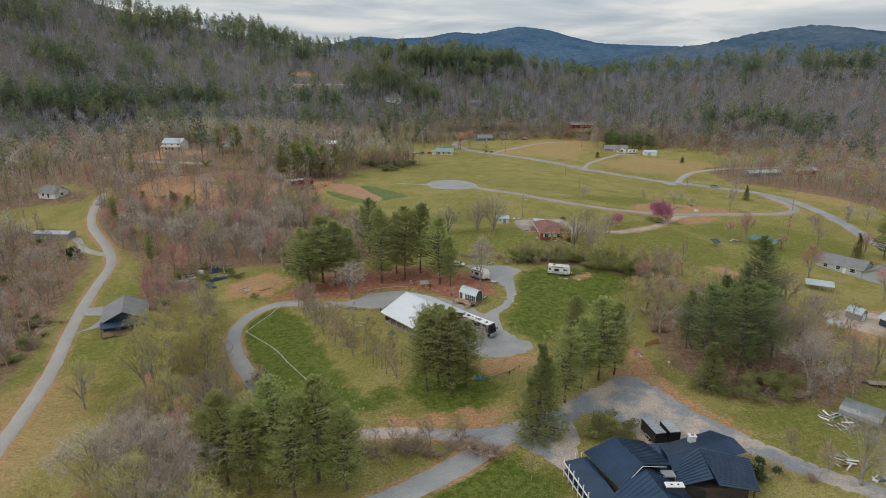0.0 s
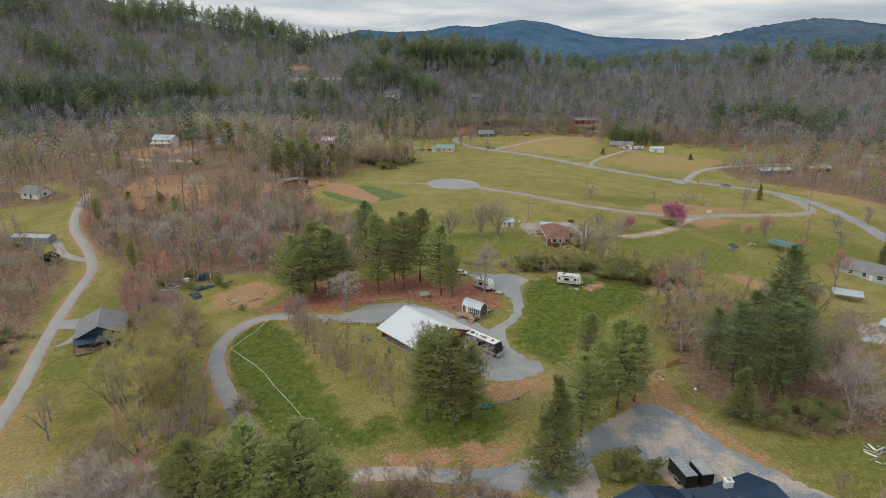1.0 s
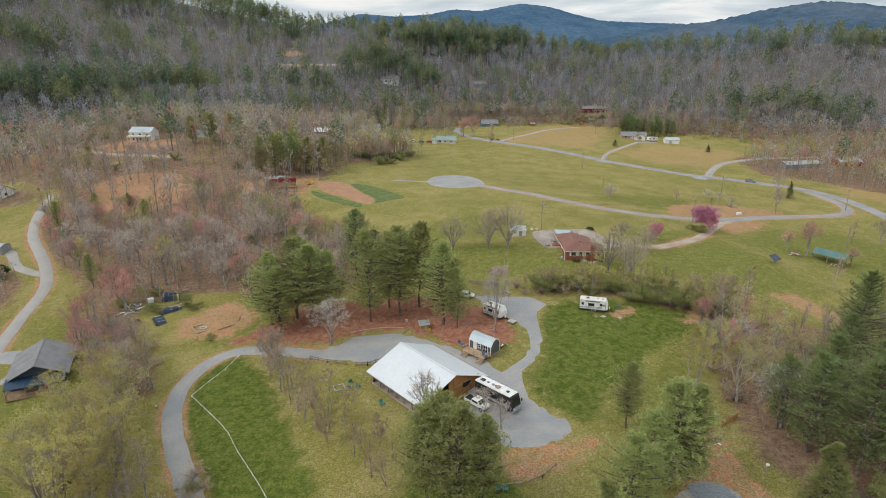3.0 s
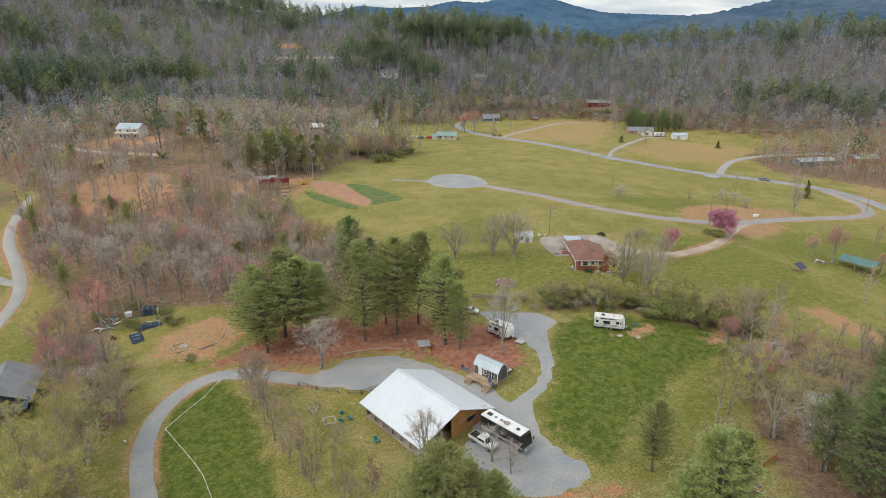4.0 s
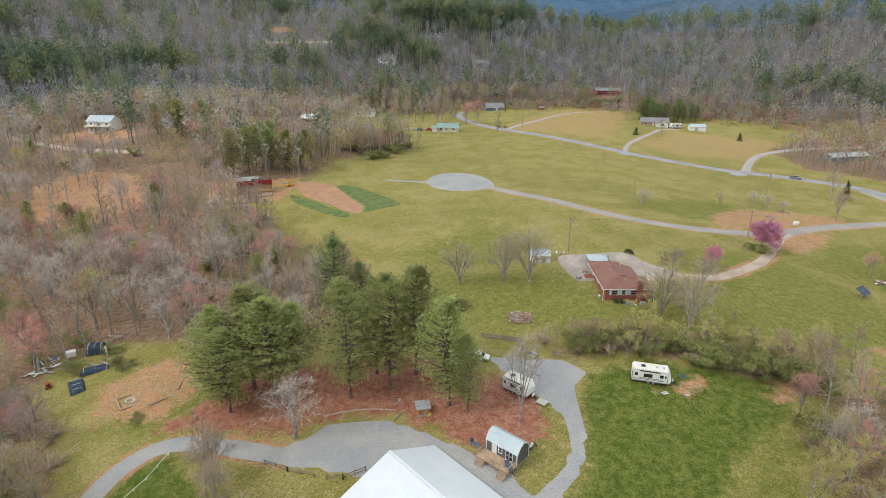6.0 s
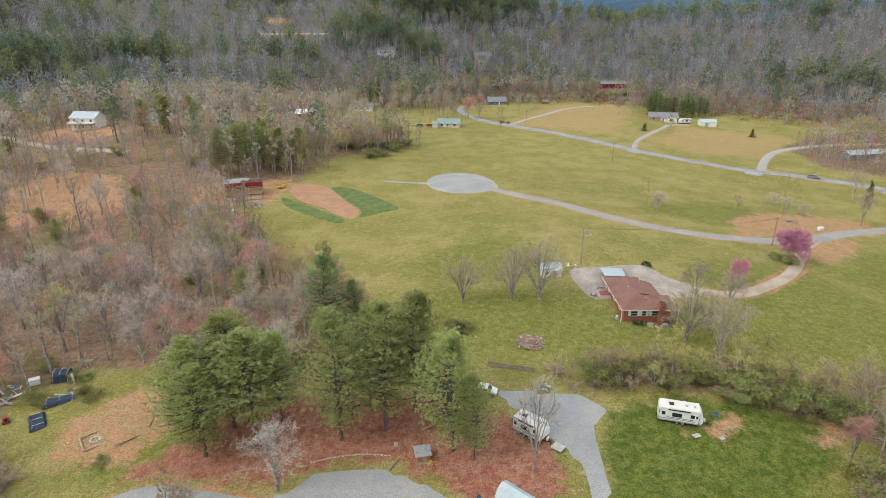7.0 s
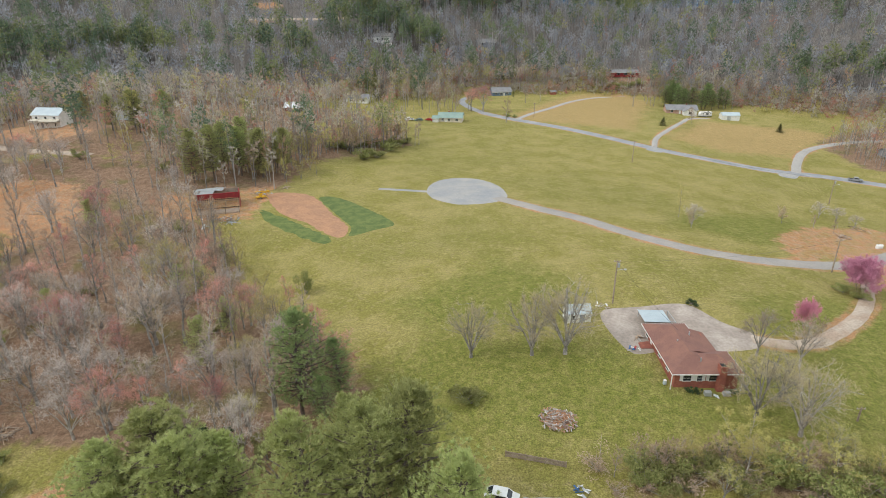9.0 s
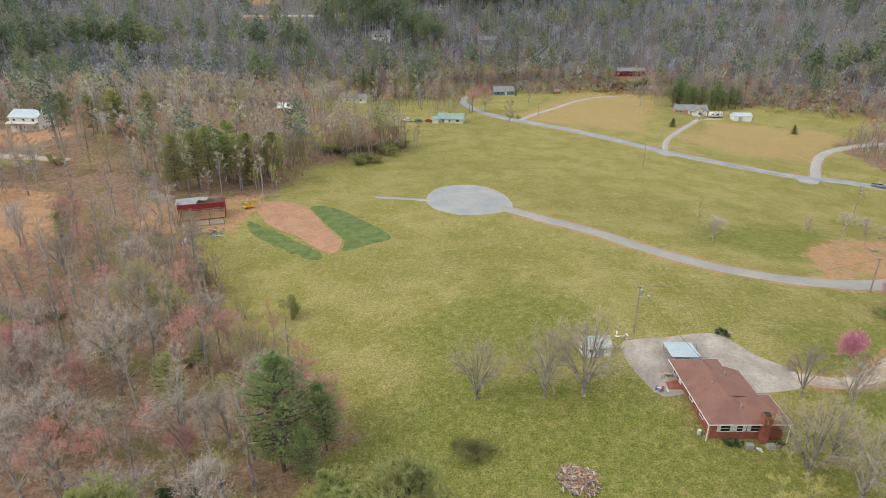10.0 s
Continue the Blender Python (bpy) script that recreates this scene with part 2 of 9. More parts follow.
DRIVE_WEST = [(-26, 92), (-31.5, 101.5), (-36.6, 110.7), (-43.1, 121.5), (-47.9, 129.3), (-52, 137), (-54.7, 144.1), (-55.8, 151.6), (-54.6, 158), (-51.6, 162.3), (-47.5, 164.2), (-41.8, 163.4), (-35, 161.5), (-28, 159)]
SOUTH_DRIVE = [(-30, 68), (-20, 73), (-7.5, 80.3), (-2.2, 84.3), (2.5, 87.9), (7, 92), (11, 96), (17, 100)]
SOUTH_ARM = [(-16, 97.5), (-8.8, 97.8), (-2.5, 97.2), (3.7, 96.6), (10, 97.5)]
LEFT_ROAD = [(-74, 55), (-80, 80), (-85.5, 100.6), (-90.1, 116), (-96.5, 135), (-104.1, 154), (-110.5, 172), (-116, 191), (-120.8, 209), (-131, 225.5), (-148, 247), (-158.5, 267), (-166, 290)]
LEFT_SPUR = [(-126, 217), (-138, 223), (-150, 236), (-162, 238)]
FAR_TRACK = [(-262, 418), (-227, 394), (-187, 359), (-160, 340), (-126, 329)]
HILL_TRACK = [(-158, 640), (-142, 645), (-119, 648), (-98, 650), (-78, 656)]
NORTH_LANE = [(20, 466), (12, 492), (10, 520), (24, 548), (55, 565)]

LOT_NORTH = [(-30, 160.5), (-25, 163.5), (-21, 166.5), (-11, 166), (-4, 162), (4, 156.5), (9, 152.5), (10.3, 149.3), (12.6, 150.6), (15.3, 153.6), (16.8, 157.5), (17.3, 161.9), (16.3, 166.3), (14.2, 168.8), (10, 175), (6, 182), (13, 181.5), (20, 181), (24.6, 176.5), (22.4, 172.6), (21.4, 168), (21.4, 162.1), (21, 157.8), (19.5, 153.4), (16.9, 149.6), (15.2, 146.8), (16.2, 139.4), (18.6, 135.5), (22, 132.5), (21.8, 129.5), (17, 126), (11, 125), (6, 128), (1, 135), (3, 142), (-6, 150), (-15, 153), (-24, 155.5), (-30, 157)]
LOT_SOUTH = [(7, 93.5), (11.5, 93.5), (16, 91), (20, 86), (24, 88), (25.5, 96), (25.5, 101), (29.5, 103.5), (33, 101.5), (34.5, 97.5), (38, 93.5), (42, 92), (48, 96), (55, 92), (62, 85.5), (70, 80.5), (82, 74), (84, 78), (74, 85), (66, 90), (59, 97), (52, 104.5), (48, 111), (45, 115.5), (40, 119.5), (31.5, 114), (22.5, 107), (15.5, 102), (9, 99.5)]
CLAY_YARD = [(39, 118), (38.5, 124), (41, 133), (46, 136), (50, 129), (48, 120), (46, 114)]
CUL_DISC = [(-8.3, 312.5), (-5.6, 323), (1.1, 328.5), (9.8, 327.4), (16, 318.4), (17.8, 305), (14, 298.5), (7, 295.5), (0.6, 296), (-6.1, 302.5)]
PAD = [(27.5, 224.5), (36, 227), (45.5, 228.5), (50.3, 222.3), (55, 218.5), (53, 214), (43, 212), (35, 211.8), (29.5, 212)]
EAST_YARD = [(108, 160), (118, 165), (135, 162), (150, 150), (150, 120), (134, 128), (122, 142), (112, 150)]
SOIL_PLOT = [(-58.3, 302), (-54.5, 306.9), (-43.8, 304.2), (-34.3, 288), (-28.5, 277.4), (-29.2, 270.5), (-32.8, 270.9), (-42.3, 281.5), (-51.3, 289)]
CROP_EAST = [(-41.7, 302.5), (-33.3, 301.1), (-16.9, 280.3), (-22.1, 274.2), (-28, 271), (-28.2, 277.4), (-34, 288)]
CROP_WEST = [(-57, 291.5), (-52, 288.2), (-42.3, 280), (-33, 270), (-34, 266.5), (-43.2, 273.6), (-53, 283)]

ROADS = ((MAIN_ROAD, 3.0), (CUL_ROAD, 2.7), (DRIVE_NORTH, 1.2), (DRIVE_UP, 1.7), (DRIVE_EAST, 1.8), (DRIVE_BRICK, 1.7), (DRIVE_WEST, 1.9), (SOUTH_DRIVE, 2.4), (SOUTH_ARM, 1.8), (LEFT_ROAD, 2.0))

# ---- woods: where trees stand close ----
WEST_WOOD = [(-22, 199), (-16, 206), (-21, 217), (-37, 234), (-49, 247), (-65, 276), (-78, 289), (-90, 318), (-130, 330), (-200, 318), (-168, 292), (-160, 270), (-146, 248), (-128, 226), (-112, 212), (-100, 198), (-93, 186), (-86, 184), (-82, 192), (-74, 200), (-64, 199), (-52, 193), (-44, 185), (-32, 184)]
SOUTH_WOOD = [(-56, 60), (-60, 90), (-66, 112), (-74, 140), (-76, 158), (-67, 162), (-62, 154), (-61, 145), (-54, 130), (-46, 118), (-40, 108), (-30, 88), (-30, 60)]
LEFT_WOOD = [(-100, 60), (-101, 112), (-106, 138), (-113, 160), (-122, 185), (-130, 214), (-138, 219), (-152, 229), (-164, 247), (-180, 244), (-200, 247), (-205, 276), (-170, 280), (-176, 296), (-215, 306), (-330, 310), (-340, 200), (-300, 60)]
HEDGE = [(22, 181.5), (34, 183.5), (48, 180), (58, 176), (66, 172), (70, 178), (62, 187), (50, 190), (36, 190), (24, 188)]
EAST_WOOD = [(52, 122), (50, 140), (56, 156), (66, 172), (84, 176), (98, 168), (106, 152), (104, 130), (96, 116), (80, 106), (64, 106)]
RIVER_WOOD = [(176, 372), (196, 356), (215, 330), (222, 300), (220, 270), (330, 250), (420, 300), (420, 420), (240, 452), (200, 430), (178, 412)]
NORTHWEST_WOOD = [(-340, 300), (-215, 308), (-178, 318), (-150, 334), (-142, 346), (-178, 350), (-196, 372), (-186, 392), (-160, 384), (-140, 372), (-128, 392), (-160, 420), (-340, 400)]
NORTH_WOOD = [(-90, 318), (-70, 345), (-48, 356), (-22, 378), (-20, 410), (-40, 440), (-60, 470), (-100, 480), (-180, 430), (-210, 400), (-190, 340), (-130, 330)]
BARN_GROVE = [(-104, 306), (-80, 300), (-56, 308), (-50, 340), (-30, 362), (-16, 380), (-22, 398), (-40, 386), (-62, 362), (-104, 346)]
STRIP_WOOD = [(-99, 194), (-88, 187), (-81, 180), (-73, 170), (-65, 159), (-61, 150), (-69, 146), (-79, 158), (-88, 168), (-97, 180)]
ROUGH_EAST = [(52, 124), (53, 140), (58, 156), (68, 172), (84, 176), (98, 168), (106, 152), (104, 130), (94, 118), (80, 110), (64, 110), (56, 116)]
WOODS = (WEST_WOOD, BARN_GROVE, LEFT_WOOD, HEDGE, RIVER_WOOD, NORTH_WOOD, NORTHWEST_WOOD, STRIP_WOOD, ROUGH_EAST)
LAWNS = (
    [(-46, 162.5), (-52, 160), (-53.5, 152), (-52.5, 144), (-50, 137), (-46, 129.5), (-41.3, 121.5), (-37.6, 115.4), (-32.5, 106.4), (-24, 104), (-13.5, 105), (-8.5, 108.8), (-8.8, 113), (-12.8, 114.7), (-16.1, 110.5), (-20.9, 116.8), (-25.2, 125.6), (-29.1, 133.7), (-33.1, 140.7), (-36, 147), (-39.6, 153.9), (-44.3, 158.8)],
    [(25, 176), (34, 180), (48, 179), (60, 174), (57, 166), (46, 158), (37, 148), (30, 139), (24, 131), (17, 139), (16, 147), (21, 156), (22, 168)],
)
SMALL_LAWNS = (
    [(-8, 78), (10, 92), (20, 84), (16, 70), (0, 66)],
    [(-6, 124), (8, 124), (12, 112), (8, 104), (-2, 104), (-8, 112)],
    [(-25, 160), (-18, 163), (-17, 159), (-26, 158)],
)
GREENS = (
    [(72, 120), (90, 130), (110, 128), (96, 100), (70, 88), (56, 104)],
    [(-64, 170), (-58, 192), (-46, 190), (-44, 172), (-54, 166)],
    [(-106, 128), (-98, 160), (-86, 176), (-72, 168), (-68, 140), (-70, 112), (-86, 104)],
    [(24, 131), (40, 134), (50, 146), (57, 160), (52, 168), (44, 156), (34, 142)],
    [(-107, 182), (-90, 200), (-82, 190), (-88, 172), (-100, 168)],
    [(-16, 188), (20, 190), (60, 190), (84, 186), (108, 196), (98, 226), (86, 237), (58, 232), (58, 208), (34, 206), (26, 216), (-6, 218), (-18, 206)],
    [(66, 290), (100, 300), (116, 282), (100, 266), (78, 268), (62, 278)],
    [(96, 236), (120, 256), (150, 262), (170, 240), (160, 216), (124, 208), (110, 222)],
    [(-14, 232), (10, 250), (26, 240), (20, 222), (-4, 220)],
)
DUFF = [(-52, 168), (-30, 164), (-22, 167), (-10, 167), (-2, 162), (8, 155), (14, 160), (15, 168), (8, 176), (-2, 182), (-20, 184), (-40, 182)]
STRAW = (
    [(30, 446), (50, 478), (84, 536), (124, 536), (128, 502), (112, 470), (100, 442), (92, 418), (62, 430)],
    [(104, 406), (140, 452), (186, 442), (202, 424), (176, 408), (152, 384), (124, 386)],
    [(196, 330), (204, 350), (228, 338), (232, 318), (210, 300)],
    [(-110, 96), (-96, 130), (-84, 132), (-74, 110), (-72, 80), (-90, 70)],
    [(-112, 293), (-110, 312), (-82, 317), (-73, 302), (-104, 284)],
)
CLAY = (
    [(96, 246), (104, 258), (128, 272), (122, 262), (112, 252), (100, 242)],
    [(84, 258), (92, 260), (116, 271), (140, 284), (146, 292), (128, 296), (104, 290), (88, 276)],
    [(-66, 172), (-52, 172), (-48, 182), (-58, 192), (-70, 184)],
    [(8, 118), (20, 121), (26, 128), (14, 126), (4, 124)],
    [(-8, 99), (12, 100), (14, 105), (0, 104), (-10, 103)],
    [(86, 190), (94, 192), (106, 176), (102, 172), (92, 182)],
    [(104, 158), (118, 166), (140, 166), (150, 140), (120, 132), (106, 146)],
)
FAR_CLAY = (
    [(-150, 346), (-176, 352), (-192, 372), (-176, 384), (-152, 370), (-140, 356)],
    [(-90, 300), (-58, 310), (-58, 284), (-84, 284)],
    [(-160, 636), (-140, 638), (-90, 642), (-76, 656), (-110, 656), (-158, 650)],
    [(-166, 682), (-156, 676), (-140, 680), (-140, 694), (-160, 694)],
    [(-154, 297), (-141, 311), (-119, 305), (-103, 278), (-120, 264), (-137, 270)],
    [(36, 116), (37, 124), (40, 133), (44, 136), (48, 130), (47, 120), (50, 112), (58, 99), (55, 97), (47, 108), (42, 114)],
    [(36, 172), (44, 175.5), (47, 173.5), (40, 170.5)],
    [(55, 171), (60, 176), (62, 174), (58, 170)],
)


def patch(polys, x, y, reach=8.0):
    """How deep a place lies in any of the polygons, in metres, within reach."""
    return np.clip(np.max([depth_in(x, y, p) for p in polys], axis=0), -reach, reach)


def spaced(low, high, step, outer, growth=1.09):
    """Even steps from low to high, then steps that grow out to the far edges."""
    inner = np.arange(low, high + step, step)
    tail, d = [], step
    at = 0.0
    while at < outer:
        d *= growth
        at += d
        tail.append(at)
    tail = np.array(tail)
    return np.concatenate([(low - tail)[::-1], inner, inner[-1] + tail])


def mesh_from(name, verts, faces, mat=None, smooth=True):
    me = bpy.data.meshes.new(name)
    me.from_pydata(verts, [], faces)
    if mat:
        me.materials.append(mat)
    if smooth:
        me.polygons.foreach_set("use_smooth", np.ones(len(me.polygons), bool))
    me.update()
    return me


def ground_material():
    m, nodes, links, bsdf = material("valley_ground")
    co = nodes.new("ShaderNodeTexCoord").outputs["Object"]

    def attribute(name):
        a = nodes.new("ShaderNodeAttribute")
        a.attribute_name = name
        return a.outputs["Fac"]

    broad, middle, fine, grit = (noised(nodes, links, s, d, 0.6, co) for s, d in ((0.018, 4), (0.11, 5), (0.75, 5), (4.2, 4)))
    ragged = noised(nodes, links, 0.28, 6, 0.7, co)

    def edge(name, wide, soft=1.2):
        shift = ranged(nodes, links, ragged, 0.2, 0.8, -wide, wide, soft=False)
        return ranged(nodes, links, calc(nodes, links, "ADD", attribute(name), shift), -soft, soft)

    mown = mixed(nodes, links, (0.255, 0.23, 0.066), (0.33, 0.28, 0.105), ranged(nodes, links, middle, 0.36, 0.64))
    mown = mixed(nodes, links, mown, (0.17, 0.175, 0.042), ranged(nodes, links, broad, 0.44, 0.6, 0, 0.35))
    mown = mixed(nodes, links, mown, (0.40, 0.32, 0.16), ranged(nodes, links, fine, 0.5, 0.7, 0, 0.55))
    mown = mixed(nodes, links, mown, (0.10, 0.115, 0.03), ranged(nodes, links, ragged, 0.55, 0.75, 0, 0.2))
    lush = mixed(nodes, links, (0.085, 0.122, 0.02), (0.165, 0.18, 0.042), ranged(nodes, links, fine, 0.35, 0.68))
    lush = mixed(nodes, links, lush, (0.30, 0.26, 0.11), ranged(nodes, links, ragged, 0.58, 0.74, 0, 0.4))
    straw = mixed(nodes, links, (0.49, 0.32, 0.155), (0.34, 0.245, 0.11), ranged(nodes, links, fine, 0.35, 0.65))
    litter = mixed(nodes, links, (0.215, 0.135, 0.088), (0.31, 0.21, 0.145), ranged(nodes, links, fine, 0.35, 0.65))
    litter = mixed(nodes, links, litter, (0.16, 0.15, 0.055), ranged(nodes, links, middle, 0.5, 0.66, 0, 0.7))
    duff = mixed(nodes, links, (0.31, 0.12, 0.075), (0.39, 0.20, 0.135), ranged(nodes, links, fine, 0.35, 0.65))
    clay = mixed(nodes, links, (0.48, 0.24, 0.12), (0.42, 0.28, 0.175), ranged(nodes, links, fine, 0.35, 0.65))
    green = mixed(nodes, links, (0.155, 0.172, 0.036), (0.235, 0.225, 0.068), ranged(nodes, links, fine, 0.35, 0.68))
    colour = mixed(nodes, links, mown, green, calc(nodes, links, "MULTIPLY", edge("green", 7.0, 6.0), 0.9))
    colour = mixed(nodes, links, colour, lush, edge("lawn", 3.0, 1.8))
    colour = mixed(nodes, links, colour, straw, calc(nodes, links, "MULTIPLY", edge("straw", 9.0, 6.0), 0.72))
    colour = mixed(nodes, links, colour, litter, edge("wood", 4.0, 2.0))
    floor = mixed(nodes, links, (0.13, 0.118, 0.11), (0.21, 0.185, 0.165), ranged(nodes, links, fine, 0.35, 0.65))
    colour = mixed(nodes, links, colour, floor, edge("hill", 4.0, 4.0))
    colour = mixed(nodes, links, colour, duff, edge("duff", 4.0, 1.5))
    worn = ranged(nodes, links, ragged, 0.36, 0.6, 0.5, 1.0)
    colour = mixed(nodes, links, colour, clay, calc(nodes, links, "MULTIPLY", edge("clay", 4.0, 1.5), worn))
    verge = calc(nodes, links, "MULTIPLY", edge("verge", 1.1, 0.5), ranged(nodes, links, middle, 0.4, 0.6, 0.25, 0.9))
    colour = mixed(nodes, links, colour, clay, verge)
    mul = nodes.new("ShaderNodeVectorMath")
    mul.operation = "SCALE"
    links.new(colour, mul.inputs[0])
    tufts = noised(nodes, links, 1.9, 3, 0.65, co)
    shade = calc(nodes, links, "MULTIPLY", ranged(nodes, links, grit, 0.3, 0.7, 0.55, 1.42, soft=False), ranged(nodes, links, tufts, 0.3, 0.7, 0.78, 1.22, soft=False))
    links.new(shade, mul.inputs["Scale"])
    links.new(mul.outputs[0], bsdf.inputs["Base Color"])
    bsdf.inputs["Roughness"].default_value = 0.95
    bsdf.inputs["Specular IOR Level"].default_value = 0.1
    bumped(nodes, links, calc(nodes, links, "ADD", fine, grit), 1.0, 0.25, bsdf)
    return m


def build_ground():
    gx, gy = spaced(-130, 200, 1.6, 3000), spaced(66, 420, 1.6, 3400)
    x, y = (a.ravel() for a in np.meshgrid(gx, gy))
    z = ground_z(x, y)
    rough = 0.35 * np.sin(x * 0.31 + 1.7 * np.sin(y * 0.13)) * np.sin(y * 0.27 + x * 0.11)
    w, n = len(gx), len(gx) * len(gy)
    i = np.arange(n).reshape(len(gy), w)
    quads = np.stack([i[:-1, :-1], i[:-1, 1:], i[1:, 1:], i[1:, :-1]], -1).reshape(-1, 4)
    me = bpy.data.meshes.new("ground")
    me.vertices.add(n)
    me.loops.add(quads.size)
    me.polygons.add(len(quads))
    wood = patch(WOODS, x, y)
    foot = np.interp(x, HILL_X, FOOT_Y)
    wood = np.maximum(wood, np.clip((y - foot - 12) * 0.5, -8, 8))
    wood = np.maximum(wood, np.clip((np.abs(x - 20) - 330) * 0.5, -8, 8))
    z = z + rough * 0.35 * (wood > 0)
    me.vertices.foreach_set("co", np.stack([x, y, z], -1).ravel())
    me.loops.foreach_set("vertex_index", quads.ravel().astype(np.int32))
    me.polygons.foreach_set("loop_start", np.arange(0, quads.size, 4, dtype=np.int32))
    me.polygons.foreach_set("use_smooth", np.ones(len(quads), bool))
    me.update(calc_edges=True)
    verge = -1e9 + 0 * x
    for line, half in ROADS:
        verge = np.maximum(verge, half + 0.9 - line_distance(x, y, curve_through(line, 4)))
    for name, values in (
        ("wood", wood),
        ("lawn", patch(LAWNS + SMALL_LAWNS, x, y)),
        ("hill", np.clip((y - foot - 45) * 0.3, -8, 8)),
        ("green", patch(GREENS, x, y)),
        ("straw", patch(STRAW, x, y)),
        ("clay", patch(CLAY + FAR_CLAY, x, y)),
        ("duff", patch((DUFF,), x, y)),
        ("verge", np.clip(verge, -6, 6)),
    ):
        me.attributes.new(name, "FLOAT", "POINT").data.foreach_set("value", values.astype(np.float32))
    me.materials.append(ground_material())
    return tagged(new("ground", me), "rolling spring meadow with woods, worn clay and leaf litter", "ground", kind="structure")


ground = build_ground()


def ribbon(name, line, half, mat, label, category="road", lift=0.07, step=1.5, wobble=0.25):
    """A road laid on the land: crowned, with uneven edges."""
    path = curve_through(line, step)
    verts, faces = [], []
    across = (-1.0, -0.92, 0.0, 0.92, 1.0)
    for k, (px, py) in enumerate(path):
        ax, ay = path[max(k - 1, 0)]
        bx, by = path[min(k + 1, len(path) - 1)]
        d = Vector((bx - ax, by - ay)).normalized()
        for c in across:
            w = half + (wobble * noise.noise((px * 0.35, py * 0.35, 3.0 + c)) if c else 0)
            qx, qy = px - d.y * c * w, py + d.x * c * w
            drop = -0.12 if abs(c) == 1.0 else (0.03 if c == 0 else 0)
            verts.append((qx, qy, gz(qx, qy) + lift + drop))
    n = len(across)
    for k in range(len(path) - 1):
        for c in range(n - 1):
            a = k * n + c
            faces.append((a + 1, a, a + n, a + n + 1))
    return tagged(new(name, mesh_from(name, verts, faces, mat)), label, category, kind="structure")


def yard(name, ring, mat, label, category="yard", lift=0.05, step=1.2, wobble=0.35):
    """A patch of surfacing laid on the land, with a ragged rim."""
    rim = []
    for px, py in curve_through(ring, step, closed=True):
        rim.append((px + wobble * noise.noise((px * 0.4, py * 0.4, 1.0)), py + wobble * noise.noise((px * 0.4, py * 0.4, 9.0))))
    xs, ys = zip(*rim)
    gx, gy = np.meshgrid(np.arange(min(xs), max(xs), 1.6), np.arange(min(ys), max(ys), 1.6))
    deep = depth_in(gx.ravel(), gy.ravel(), rim)
    inner = [(px, py) for px, py, d in zip(gx.ravel(), gy.ravel(), deep) if d > 0.7]
    points = [Vector(p) for p in rim + inner]
    edges = [(k, (k + 1) % len(rim)) for k in range(len(rim))]
    co, _, faces, *_ = mathutils.geometry.delaunay_2d_cdt(points, edges, [list(range(len(rim)))], 1, 1e-4)
    verts = [(p.x, p.y, gz(p.x, p.y) + lift - (0.1 if k < len(rim) else 0)) for k, p in enumerate(co)]
    return tagged(new(name, mesh_from(name, verts, [tuple(f) for f in faces], mat)), label, category, kind="structure")


ribbon("road", MAIN_ROAD, 3.0, ASPHALT, "worn grey asphalt valley road between meadows")
ribbon("road", CUL_ROAD, 2.4, LANE_GRAVEL, "grey gravel lane curving through the meadow", lift=0.11)
ribbon("road", CUL_STUB, 1.0, GRAVEL, "narrow grey gravel stub at the turning circle")
ribbon("road", DRIVE_NORTH, 1.25, PALE_GRAVEL, "pale gravel driveway through mown grass", lift=0.09)
ribbon("road", DRIVE_UP, 1.6, PALE_GRAVEL, "narrow pale driveway climbing a straw hillside", lift=0.09)
ribbon("road", DRIVE_EAST, 1.9, PALE_GRAVEL, "pale gravel driveway bending into the woods", lift=0.09)
ribbon("road", DRIVE_BRICK, 1.5, TRACK_DIRT, "dirt and gravel driveway beside the lawn", lift=0.09)
ribbon("road", DRIVE_WEST, 1.9, GRAVEL, "grey gravel drive curving round the lawn")
ribbon("road", SOUTH_DRIVE, 2.5, GRAVEL, "grey gravel drive with an orange clay edge")
ribbon("road", SOUTH_ARM, 1.8, WORN_GRAVEL, "short gravel arm beside an orange clay bank", lift=0.06)
ribbon("road", LEFT_ROAD, 1.8, PALE_GRAVEL, "pale gravel road running up the valley")
ribbon("road", LEFT_SPUR, 1.6, PALE_GRAVEL, "pale gravel spur into the trees", lift=0.05)
ribbon("road", FAR_TRACK, 1.8, TRACK_DIRT, "orange dirt track through cleared ground")
ribbon("road", HILL_TRACK, 2.5, TRACK_DIRT, "dirt track cut across the wooded hillside")
ribbon("road", NORTH_LANE, 2.4, ASPHALT, "grey lane leading between far houses", lift=0.06)
yard("gravel_lot", LOT_NORTH, GRAVEL, "grey gravel lot winding round the barn", "gravel lot")
yard("gravel_lot", LOT_SOUTH, WORN_GRAVEL, "gravel lot with worn clay beside the lodge", "gravel lot", lift=0.045)
yard("turning_circle", CUL_DISC, GRAVEL, "round grey gravel turning circle in the meadow", "turning circle", lift=0.09, wobble=0.3)
for mx, my in ((1.9, 211.5), (12.5, 211.3), (18.3, 211.3)):
    yard("mulch_bed", [(mx - 1.3, my), (mx, my - 1.2), (mx + 1.3, my), (mx, my + 1.2)], BARE_SOIL, "ring of reddish mulch round a lawn tree", "mulch bed", lift=0.08, wobble=0.2)
yard("concrete_pad", PAD, CONCRETE, "stained concrete pad beside the brick house", "paved yard", lift=0.1, wobble=0.1)
yard("dirt_yard", EAST_YARD, TRACK_DIRT, "orange dirt and gravel yard beside sheds", "yard")
